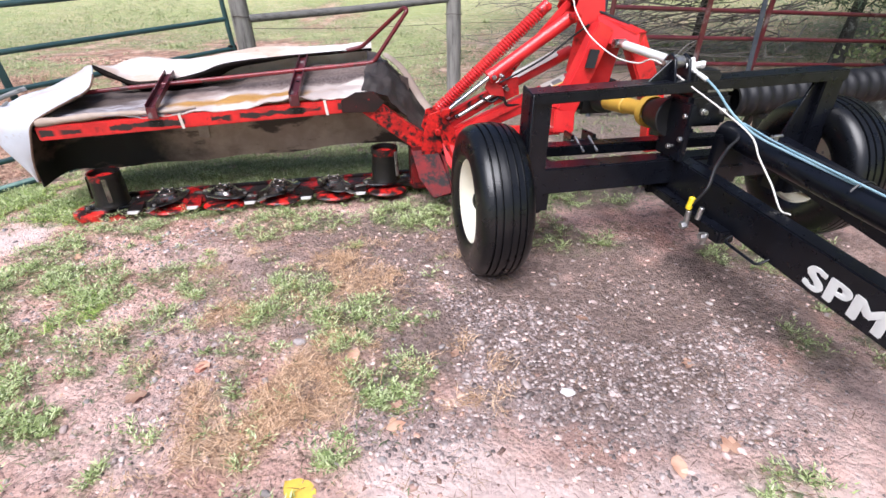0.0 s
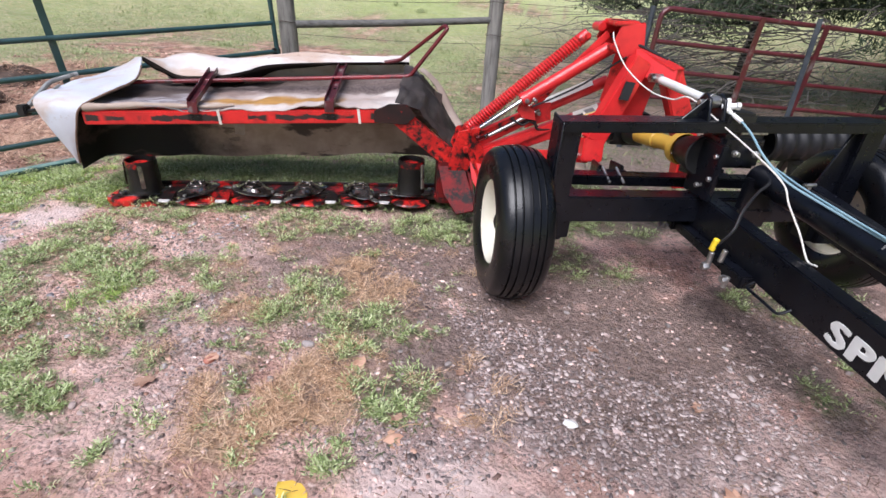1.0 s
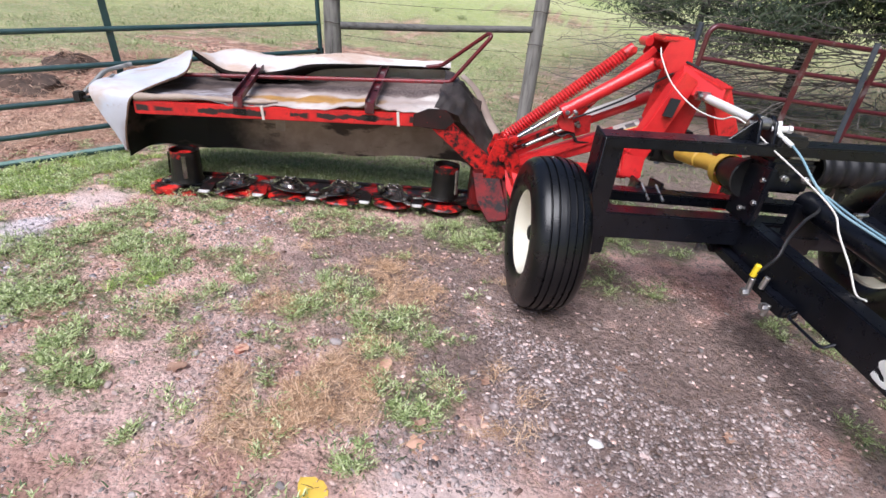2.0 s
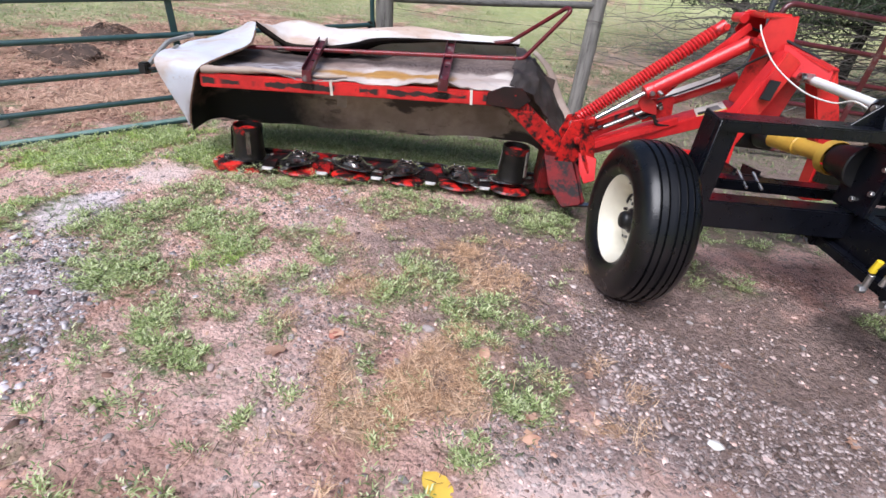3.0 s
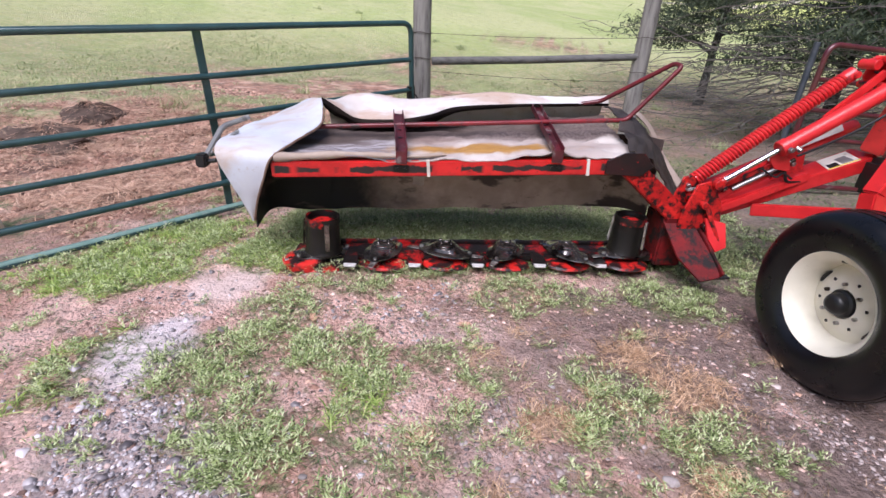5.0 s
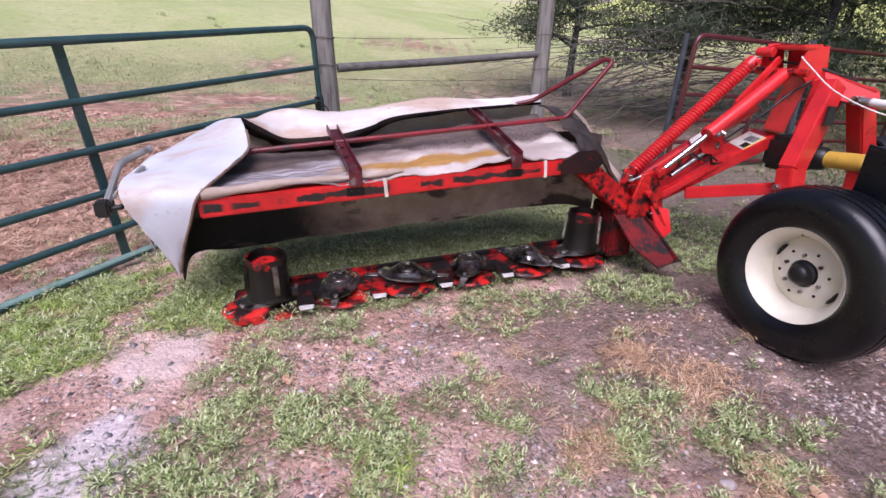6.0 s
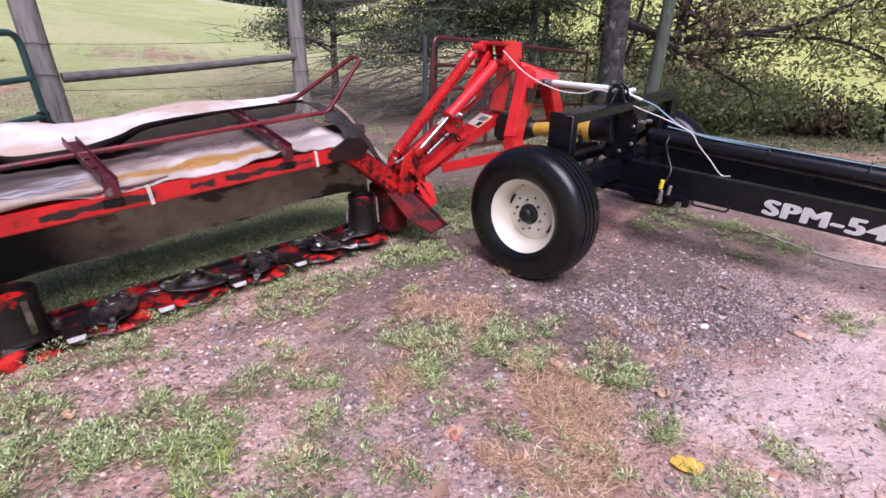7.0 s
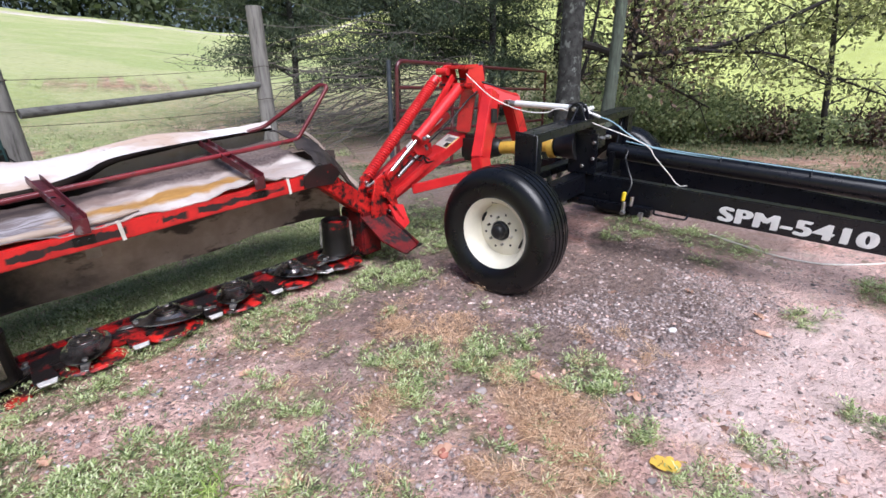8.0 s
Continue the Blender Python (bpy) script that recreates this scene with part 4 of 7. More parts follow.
tagged(new("dark_crumbs", mesh_np("dark_crumbs", ve, fe, M_CLOD)), "dark damp lumps of soil trodden up between the grass", "soil", kind="stuff")
x2, y2 = scatter(20000, (-3.2, 0.6), (2.4, 3.4), lambda x, y: (0.25 + 0.75 * np.clip(yard(x, y)[0], 0, 1)) * bare(x, y))
v2, f2 = blades(x2, y2, 0.05, 0.0013, (1.2, 1.55), 0.1, lift=0.003)
tagged(new("plant_litter", mesh_np("plant_litter", v2, f2, M_LITTER)), "dark bits of dead stalk and litter on the soil", "litter", kind="stuff")
west = v.reshape(-1, 9, 3)[:, :, 0].mean(1) < -1.55
tagged(new("wet_gravel", mesh_np("wet_gravel", v.reshape(-1, 9, 3)[west].reshape(-1, 3), f.reshape(-1, 12, 3)[: west.sum()].reshape(-1, 3), M_GRAVEL_SHINE)), "wet gravel beside the grass, its sky shine painted as pale lavender-grey", "gravel", kind="stuff")
v, f = v.reshape(-1, 9, 3)[~west].reshape(-1, 3), f.reshape(-1, 12, 3)[: (~west).sum()].reshape(-1, 3)
tagged(new("gravel", mesh_np("gravel", v, f, M_GRAVEL)), "wet grey and white crushed gravel pressed into the soil", "gravel", kind="stuff")
x, y = scatter(22000, (-9.5, 3.0), (-3.2, 9.5), lambda x, y: np.clip(patch(x, y, DIRT, 47, 0.5) - 0.4, 0, 1) * (x < -3.3 - (5.4 - y) * 0.2))
v, f = stones(x, y, 0.020)
tagged(new("soil_clods", mesh_np("soil_clods", v, f, M_CLOD)), "trampled red-brown clods of earth behind the green gate", "soil", kind="stuff")

x, y = scatter(26000, (-9.5, 3.0), (-2.6, 9.5), lambda x, y: np.clip(patch(x, y, DIRT[:3], 47, 0.5) - 0.9 * rough(x, y, 105, 1.5) - 0.25, 0, 1) * 0.6 * (x < -3.3 - (5.4 - y) * 0.2))
lie = RNG.uniform(0, 2 * np.pi, len(x))
k = RNG.integers(4, 11, len(x))
x, y = np.repeat(x, k) + RNG.normal(0, 0.05, k.sum()), np.repeat(y, k) + RNG.normal(0, 0.05, k.sum())
v, f = blades(x, y, 0.13, 0.0028, (1.1, 1.54), 0.2, lift=0.004, heading=np.repeat(lie, k) + RNG.normal(0, 0.6, k.sum()))
v[:, 2] += np.repeat(RNG.uniform(0, 0.04, len(x)), 6)
tagged(new("trampled_hay", mesh_np("trampled_hay", v, f, M_OLDHAY)), "old brown hay trampled into the earth behind the green gate", "hay", kind="stuff")

# ---- disc mower ----
MOWER = pose(-2.46, 3.06, 0, 0, 0, 17.5)
CART = pose(0.159, 2.755, 0, 0, 0, 19)
TO_MOWER = MOWER.inverted() @ CART


def cm(p, q, z):
    """A place given along the cart, in the mower's own axes."""
    return TO_MOWER @ Vector((p, q, z))


mower = tagged(empty("disc_mower", MOWER), "worn red hay disc mower with folded-back canvas cover on grass", "mower")


def bar_z(u):
    return 0.005 + 0.028 * u


def top_z(u):
    """Height of the frame beam's top."""
    return 0.645 + 0.056 * u


# cutter bar
bar = part("cutter_bar", joined(beam((-0.16, 0.05, bar_z(-0.16) + 0.034), (2.2, 0.05, bar_z(2.2) + 0.034), 0.16, 0.05, 0.012),
                                beam((-0.1, 0.15, bar_z(-0.1) + 0.045), (2.2, 0.15, bar_z(2.2) + 0.045), 0.03, 0.06, 0.005)), M_RED_GRIME, mower, "greasy red cutter bar")


def oval(a, b, z, n=28, cx=0.0, cy=0.0, turn=0.0):
    return [Vector((cx + a * math.cos(k) * math.cos(turn) - b * math.sin(k) * math.sin(turn), cy + a * math.cos(k) * math.sin(turn) + b * math.sin(k) * math.cos(turn), z)) for k in [2 * math.pi * i / n for i in range(n)]]


def dish(rings, m):
    """Stacked ovals closed at the top."""
    bm = bmesh.new()
    loops = [[bm.verts.new(m @ p) for p in ring] for ring in rings]
    n = len(loops[0])
    for a, b in zip(loops, loops[1:]):
        for i in range(n):
            bm.faces.new((a[i], a[(i + 1) % n], b[(i + 1) % n], b[i]))
    bm.faces.new(loops[0][::-1])
    bm.faces.new(loops[-1])
    return bm


for i in range(6):
    u, turn = 0.386 * i, radians((20, 65, -25, 50, -60, 10)[i])
    m = pose(u + (0.02 if i == 0 else 0), 0, bar_z(u) - (0.012 if i == 0 else 0))
    part("skid_shoe", dish([oval(0.135, 0.085, -0.004, cy=-0.07), oval(0.145, 0.095, 0.006, cy=-0.07), oval(0.138, 0.088, 0.018, cy=-0.07), oval(0.10, 0.06, 0.028, cy=-0.05)], m), M_SKID, bar, "scraped bright red skid shoe")
    disc = part("cutting_disc", dish([oval(0.165, 0.095, 0.062, turn=turn), oval(0.178, 0.104, 0.066, turn=turn), oval(0.176, 0.102, 0.072, turn=turn), oval(0.11, 0.08, 0.082, turn=turn), oval(0.088, 0.074, 0.100, turn=turn), oval(0.068, 0.062, 0.105, turn=turn)], m), M_DISC, bar, "oily dark steel cutting disc")
    for s in (0, math.pi):
        k = turn + s + 0.15
        c, w = Vector((math.cos(k), math.sin(k), 0)), Vector((-math.sin(k), math.cos(k), 0))
        o = Vector((0, 0, 0.060))
        part("knife", plate([m @ (o + c * 0.14 - w * 0.022), m @ (o + c * 0.235 - w * 0.018), m @ (o + c * 0.245 + w * 0.012), m @ (o + c * 0.14 + w * 0.022)], 0.005, 0.001), M_STEEL, disc, "bright worn knife blade")
        part("knife_bolt", bolt(m @ (o + c * 0.155 + Vector((0, 0, 0.012))), m @ (o + c * 0.155 + Vector((0, 0, 1))), 0.013, 0.009), M_STEEL, disc)
    if i in (0, 5):
        r0, h = (0.110, 0.300) if i == 0 else (0.106, 0.315)
        drum = part("drum", turned([(r0, 0.07), (r0 + 0.004, 0.082), (r0 - 0.004, 0.10), (r0 - 0.014, h - 0.02), (r0 - 0.010, h), (r0 - 0.018, h + 0.002), (r0 - 0.022, h - 0.03), (0.03, h - 0.04), (0, h - 0.04)], m, 28 if i == 0 else 14), M_DRUM, bar, "dark greasy crop drum over the end disc")
        part("drum_rim", turned([(r0 - 0.020, h + 0.001), (r0 - 0.010, h + 0.006), (r0 - 0.008, h - 0.03), (r0 - 0.012, h - 0.045)], m, 28), M_RED_GRIME, drum)
        part("drum_cap", turned([(r0 - 0.022, h - 0.036), (0.05, h - 0.03), (0.045, h - 0.018), (0, h - 0.016)], m, 24), M_RED_OLD, drum, "red painted drum top")
        for a in ((-70, 60, 190) if i == 0 else (-40, 140)):
            k = radians(a)
            c = Vector((math.cos(k), math.sin(k), 0))
            part("drum_rib", beam(m @ (c * (r0 + 0.004) + Vector((0, 0, 0.12))), m @ (c * (r0 - 0.006) + Vector((0, 0, h - 0.015))), 0.028, 0.014, 0.003, up=c), M_STEEL if i else M_DISC, drum)
    else:
        part("disc_hub", turned([(0.064, 0.102), (0.066, 0.114), (0.056, 0.122), (0.032, 0.124), (0.03, 0.118), (0, 0.118)], m, 24), M_DISC, disc, "polished steel disc hub")
        for k in range(4):
            a = radians(45 + 90 * k)
            p = m @ Vector((0.046 * math.cos(a), 0.046 * math.sin(a), 0.122))
            part("hub_bolt", bolt(p, p + Vector((0, 0, 1)), 0.008, 0.008), M_DISC, disc)
    if i < 5:
        g = pose(u + 0.193, 0, bar_z(u + 0.193))
        part("rock_guard", plate([g @ Vector(p) for p in ((-0.05, -0.13, 0.035), (0.05, -0.13, 0.035), (0.035, 0.0, 0.055), (-0.035, 0.0, 0.055))], 0.014), M_RED_GRIME, bar)
        part("guard_tip", plate([g @ Vector(p) for p in ((-0.035, -0.160, 0.030), (0.03, -0.160, 0.030), (0.04, -0.132, 0.038), (-0.04, -0.132, 0.038))], 0.012), M_TIP, bar, "scraped bright guard tip")

# outer end shoe
part("end_shoe", dish([oval(0.12, 0.11, -0.01, cx=-0.09, cy=-0.06), oval(0.130, 0.118, 0.012, cx=-0.09, cy=-0.06), oval(0.125, 0.112, 0.04, cx=-0.09, cy=-0.06), oval(0.10, 0.085, 0.056, cx=-0.08, cy=-0.05)], pose(0, 0, bar_z(0))), M_SKID, bar, "red outer end shoe with bolt holes")
for a, b in ((-0.2, -0.1), (-0.14, -0.14), (-0.19, -0.02)):
    p = Vector((a + 0.04, b - 0.0, bar_z(0) + 0.053))
    part("shoe_bolt", bolt(p, p + Vector((0, 0, 1)), 0.011, 0.006), M_DISC, bar)

# frame beam with worn dark streaks along the front
beam_mat, nt, links, bsdf = nodes_of("streaked_red_beam")
sep = nt.new("ShaderNodeSeparateXYZ")
links.new(nt.new("ShaderNodeTexCoord").outputs["Object"], sep.inputs[0])
mid = nt.new("ShaderNodeMath")
mid.operation = "MULTIPLY_ADD"
links.new(sep.outputs[0], mid.inputs[0])
mid.inputs[1].default_value, mid.inputs[2].default_value = -0.056, -0.599
off = nt.new("ShaderNodeMath")
links.new(sep.outputs[2], off.inputs[0])
links.new(mid.outputs[0], off.inputs[1])
ab = nt.new("ShaderNodeMath")
ab.operation = "ABSOLUTE"
links.new(off.outputs[0], ab.inputs[0])
wob = nt.new("ShaderNodeMath")
wob.operation = "MULTIPLY_ADD"
links.new(tex_noise(nt, links, 11, 5, stretch=(0.7, 1, 1.6), rough=0.7), wob.inputs[0])
wob.inputs[1].default_value = 0.075
links.new(ab.outputs[0], wob.inputs[2])
streak = ramp(nt, links, wob.outputs[0], 0.057, 0.051)
gaps = ramp(nt, links, tex_noise(nt, links, 3.3, 2, stretch=(1, 0.01, 0.01)), 0.455, 0.485)
both = nt.new("ShaderNodeMath")
both.operation = "MULTIPLY"
links.new(streak, both.inputs[0])
links.new(gaps, both.inputs[1])
redc = blend(nt, links, ramp(nt, links, tex_noise(nt, links, 9, 5), 0.40, 0.62), (0.64, 0.017, 0.015), (0.46, 0.013, 0.012))
redc = blend(nt, links, both.outputs[0], redc, (0.022, 0.014, 0.014))
redc = blend(nt, links, ramp(nt, links, tex_noise(nt, links, 30, 5, rough=0.8), 0.62, 0.68), redc, (0.05, 0.02, 0.018))
links.new(redc, bsdf.inputs["Base Color"])
bsdf.inputs["Roughness"].default_value = 0.36
bsdf.inputs["Coat Weight"].default_value = 0.2
bumped(nt, links, bsdf, tex_noise(nt, links, 70, 4), 0.12)
BV = -0.028
part("frame_beam", beam((-0.24, BV, top_z(-0.24) - 0.045), (1.86, BV, top_z(1.86) - 0.045), 0.10, 0.09, 0.008), beam_mat, mower, "red box beam with long dark worn streaks")
for u in (0.632, 1.558):
    part("tape_band", beam((u - 0.009, BV, top_z(u) - 0.045), (u + 0.009, BV, top_z(u) - 0.043), 0.108, 0.098, 0.002), M_TAPE, mower, "dirty white tape band")


def lerp3(curve, t):
    k = max(0, min(t, 1)) * (len(curve) - 1)
    i = min(int(k), len(curve) - 2)
    p = [Vector(c) for c in (curve[max(i - 1, 0)], curve[i], curve[i + 1], curve[min(i + 2, len(curve) - 1)])]
    f = k - i
    return 0.5 * (2 * p[1] + (p[2] - p[0]) * f + (2 * p[0] - 5 * p[1] + 4 * p[2] - p[3]) * f * f + (3 * p[1] - p[0] - 3 * p[2] + p[3]) * f ** 3)


# canvas: the lower layer slopes from the beam up to the rear rail
def inner_cover(s, t):
    u, v = -0.24 + 2.12 * s, -0.075 + 0.72 * t
    z = top_z(u) + 0.012 + 0.165 * t - 0.05 * math.sin(math.pi * t) ** 2
    k = max(0.0, min(1.0, (t - 0.62) / 0.25))
    z -= 0.12 * k * k * (3 - 2 * k) * (1 - 0.55 * max(0.0, min(1.0, (s - 0.5) / 0.3)))
    z += 0.020 * fbm(u * 3.5, v * 6, 1.0) + 0.014 * fbm(u * 9, v * 12, 4.0)
    z += 0.020 * max(0, 1 - t * 6) * (math.sin(u * 5.5 + 0.8) * 0.8 + 0.5 * math.sin(u * 11))
    return (u, v, z)


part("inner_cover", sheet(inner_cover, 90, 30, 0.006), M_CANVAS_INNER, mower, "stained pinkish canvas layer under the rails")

# the outer layer is thrown back over the rear rail; its front lip rolls and stands up at one place
LIP = [(-0.03, 0.44, 0.915), (0.06, 0.46, 0.86), (0.18, 0.47, 0.795), (0.34, 0.46, 0.795), (0.5, 0.46, 0.81), (0.66, 0.48, 0.845), (0.84, 0.53, 0.895), (1.2, 0.58, 0.925), (1.55, 0.61, 0.945), (1.90, 0.63, 0.965)]


def back_cover(s, t):
    lip = lerp3(LIP, s)
    u = lip.x
    top = Vector((u, 0.69, 0.925 + 0.031 * u + 0.012 * math.sin(u * 7) + (-0.10) * math.exp(-((u + 0.05) / 0.14) ** 2) - 0.035 * math.exp(-((u - 0.45) / 0.32) ** 2)))
    low = Vector((u, 0.80, 0.70 + 0.03 * u))
    foot = Vector((u, 0.80, 0.40 + 0.04 * u))
    p = lerp3([lip, lip.lerp(top, 0.5) + Vector((0, 0, 0.022)), top, low, foot], t)
    return p + Vector((0, 0.010 * fbm(u * 4, t * 5, 2), 0.010 * fbm(u * 5, t * 6, 3)))


part("back_cover", sheet(back_cover, 80, 26, 0.007), M_CANVAS_WHITE, mower, "white canvas flap thrown back along the rear")


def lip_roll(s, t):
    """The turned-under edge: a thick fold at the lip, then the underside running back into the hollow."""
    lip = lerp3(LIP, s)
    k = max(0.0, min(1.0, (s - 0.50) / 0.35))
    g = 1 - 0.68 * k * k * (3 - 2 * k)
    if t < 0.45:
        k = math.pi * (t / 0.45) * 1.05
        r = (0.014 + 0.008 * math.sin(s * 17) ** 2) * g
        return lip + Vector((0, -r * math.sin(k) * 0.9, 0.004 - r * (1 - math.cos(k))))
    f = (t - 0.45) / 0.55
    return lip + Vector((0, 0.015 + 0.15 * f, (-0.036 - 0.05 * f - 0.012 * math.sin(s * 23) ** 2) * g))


# painted dark to deepen the shade of the gap below the lip
part("cover_lip", sheet(lip_roll, 70, 14, 0.006), M_HOLLOW_SHADE, mower, "underside of the rolled canvas edge, painted with the hollow's shade")

# end flap: wraps over the outer end and hangs to a point
HEM = [(-0.03, 0.44, 0.915), (-0.01, 0.24, 0.795), (-0.13, 0.03, 0.725), (-0.235, -0.085, 0.655), (-0.285, -0.09, 0.53), (-0.335, -0.06, 0.40), (-0.372, -0.02, 0.262)]
OUT = [(-0.26, 0.70, 0.80), (-0.43, 0.42, 0.755), (-0.53, 0.16, 0.715), (-0.55, -0.02, 0.67), (-0.49, -0.045, 0.53), (-0.43, -0.035, 0.39), (-0.378, -0.02, 0.258)]


def end_flap(s, t):
    a, b = lerp3(HEM, s), lerp3(OUT, s)
    p = a.lerp(b, t)
    bulge = math.sin(math.pi * t) * (0.012 * (1 - s) + 0.012)
    return p + Vector((-0.2 * bulge, -0.9 * bulge * s, bulge * (1 - s))) + Vector((0, 0, 1)) * 0.012 * fbm(p.x * 7, p.y * 7, s * 3)


part("end_flap", sheet(end_flap, 44, 18, 0.007), M_FLAP, mower, "white canvas flap hanging to a point at the outer end")
part("flap_hem", sweep([lerp3(HEM, k / 40) + Vector((0.004, -0.004, 0)) for k in range(3, 41)], 0.007, 6), M_HEM, mower, "frayed brown hem of the canvas")


def end_back(s, t):
    a, b = lerp3(OUT[:4], s), lerp3([(-0.28, 0.80, 0.45), (-0.46, 0.45, 0.42), (-0.50, 0.2, 0.40), (-0.45, 0.0, 0.38)], s)
    return a.lerp(b, t) + Vector((0.012 * math.sin(t * 6 + s * 5), 0, 0))


part("end_curtain", sheet(end_back, 18, 12, 0.006), M_CANVAS, mower, "canvas hanging behind the outer end")


# rear apron, seen from its muddy inside
APRON = [(0.02, 0.42, 0), (0.4, 0.42, 0), (1.0, 0.42, 0), (1.6, 0.42, 0), (2.02, 0.40, 0), (2.14, 0.22, 0)]


def apron(s, t):
    p = lerp3(APRON, s)
    lo, hi = 0.185 + 0.055 * p.x + 0.03 * math.exp(-((p.x + 0.3) / 0.2) ** 2), top_z(p.x) + 0.05
    z = hi + (lo - hi) * t
    return (p.x, p.y + 0.02 * t * math.sin(p.x * 4.4) + 0.014 * fbm(p.x * 2.5, z * 3, 6), z + 0.008 * t * math.sin(p.x * 9))


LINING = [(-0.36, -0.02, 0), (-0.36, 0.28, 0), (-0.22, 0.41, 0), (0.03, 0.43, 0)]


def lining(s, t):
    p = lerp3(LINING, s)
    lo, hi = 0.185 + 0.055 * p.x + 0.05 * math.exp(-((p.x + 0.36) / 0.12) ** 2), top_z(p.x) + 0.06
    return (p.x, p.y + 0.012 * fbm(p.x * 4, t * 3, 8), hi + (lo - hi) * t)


# end sheet of the apron, black from the shade painted into its material
part("apron_end", sheet(lining, 22, 14, 0.007), M_APRON, mower, "outer end of the apron, the shade inside painted black")


def rolled_edge(s, t):
    u = -0.22 + 0.95 * s
    k = 2 * math.pi * t
    r = 0.030 * (1 - 0.75 * s) + 0.004 * math.sin(u * 23)
    return (u, -0.055 + r * math.cos(k), top_z(u) + 0.028 + r * math.sin(k) * 0.8 + 0.006 * math.sin(u * 9))


part("rolled_edge", sheet(rolled_edge, 36, 12, 0.004), M_CANVAS, mower, "tan rolled front edge of the canvas")
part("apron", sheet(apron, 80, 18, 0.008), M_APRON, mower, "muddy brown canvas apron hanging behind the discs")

part("apron_patch", sheet(lambda s, t: (0.60 + (s - 0.5) * 0.075, 0.404 + 0.006 * math.sin(5 * t), 0.47 + (t - 0.5) * 0.16 + 0.006 * math.sin(7 * s)), 6, 6, 0.003), M_APRON_PALE, mower, "pale sewn patch on the muddy apron")

# guard rail pipe and its kicked-up end hoop
RAIL = bend([(-0.20, 0.30, 0.752), (1.90, 0.30, 0.912), (2.155, 0.25, 1.255), (2.135, 0.31, 1.268), (1.83, 0.60, 0.985), (1.66, 0.64, 0.945)], 0.035, 6)
part("guard_rail", sweep(RAIL, 0.0145, 10), M_DARKRED, mower, "dark red bent guard pipe")
for u0, u1, v1, z1 in ((0.478, 0.448, 0.47, 0.84), (1.362, 1.385, 0.62, 0.915)):
    a, b = Vector((u0, -0.095, top_z(u0) + 0.045)), Vector((u1, v1, z1))
    bk = part("rail_bracket", joined(beam(a, b, 0.058, 0.006, 0.001), *(beam(a + Vector((s, 0, 0.016)), b + Vector((s, 0, 0.012)), 0.006, 0.038, 0.001) for s in (-0.029, 0.029)),
                                     box((u0 - 0.032, -0.102, top_z(u0) - 0.01), (u0 + 0.032, -0.088, top_z(u0) + 0.062), 0.003)), M_BRACKET, mower, "maroon channel bracket across the cover")
    for k in (0.35, 0.55):
        c = a.lerp(b, k) + Vector((0, 0, 0.004))
        part("bracket_hole", turned([(0.011, 0), (0.013, 0.003), (0.008, 0.005), (0, 0.003)], Matrix.Translation(c), 12), M_DARK, bk)
    part("bracket_pad", joined(box((u0 - 0.045, -0.0815, top_z(u0) - 0.066), (u0 + 0.045, -0.0775, top_z(u0) - 0.024), 0.0015), bolt((u0 - 0.02, -0.080, top_z(u0) - 0.045), (u0 - 0.02, -1, top_z(u0) - 0.045), 0.010, 0.006), bolt((u0 + 0.02, -0.080, top_z(u0) - 0.045), (u0 + 0.02, -1, top_z(u0) - 0.045), 0.010, 0.006)), M_DRUM, mower, "dark greasy mount pad")

# grey latch bars at the outer end
part("latch_bar", sweep(bend([(-0.61, -0.02, 0.615), (-0.585, 0.24, 0.745), (-0.47, 0.38, 0.785)], 0.04), 0.016, 8), M_GALV, mower, "weathered grey latch pipe")
part("latch_arm", beam((-0.60, 0.03, 0.63), (-0.47, 0.16, 0.745), 0.03, 0.012), M_GALV, mower)
part("latch_end", joined(box((-0.645, -0.065, 0.575), (-0.59, 0.0, 0.645), 0.008), rod((-0.62, -0.03, 0.60), (-0.54, -0.04, 0.615), 0.012)), M_DARK, mower, "black latch end block")

# inner end: slanted arm, torn side canvas, shoe plate
part("slant_arm", joined(beam((1.80, -0.02, top_z(1.8) - 0.03), (2.30, 0.0, 0.33), 0.10, 0.12, 0.008, w2=0.11, h2=0.13)), M_RED_OLD, mower, "slanted red arm with worn black patches")
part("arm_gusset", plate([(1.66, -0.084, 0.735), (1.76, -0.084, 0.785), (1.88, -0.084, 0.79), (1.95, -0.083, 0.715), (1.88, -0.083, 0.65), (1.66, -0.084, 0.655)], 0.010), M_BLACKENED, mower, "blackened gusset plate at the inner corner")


def side_canvas(s, t):
    a = lerp3([(1.80, -0.04, 0.79), (1.93, -0.02, 0.765), (2.06, 0.0, 0.62), (2.22, 0.03, 0.44)], s)
    b = lerp3([(1.86, 0.58, 0.965), (1.98, 0.42, 0.93), (2.15, 0.34, 0.75), (2.30, 0.26, 0.50)], s)
    p = a.lerp(b, t)
    return p + Vector((0.5, 0.1, 0.6)) * (0.035 * math.sin(math.pi * t) + 0.030 * fbm(p.x * 8, p.y * 8, 3) + 0.024 * fbm(p.x * 20, p.z * 20, 5))


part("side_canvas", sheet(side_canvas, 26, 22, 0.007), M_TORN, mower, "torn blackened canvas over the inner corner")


def strip_canvas(s, t):
    a = lerp3([(1.98, 0.40, 0.93), (2.12, 0.38, 0.80), (2.24, 0.30, 0.60), (2.31, 0.20, 0.46)], s)
    return a + Vector((-0.01 + (0.05 + 0.05 * s) * t + 0.012 * math.sin(s * 9), -0.04 + 0.06 * t, 0.02 + 0.03 * math.sin(3 * t) - 0.03 * t))


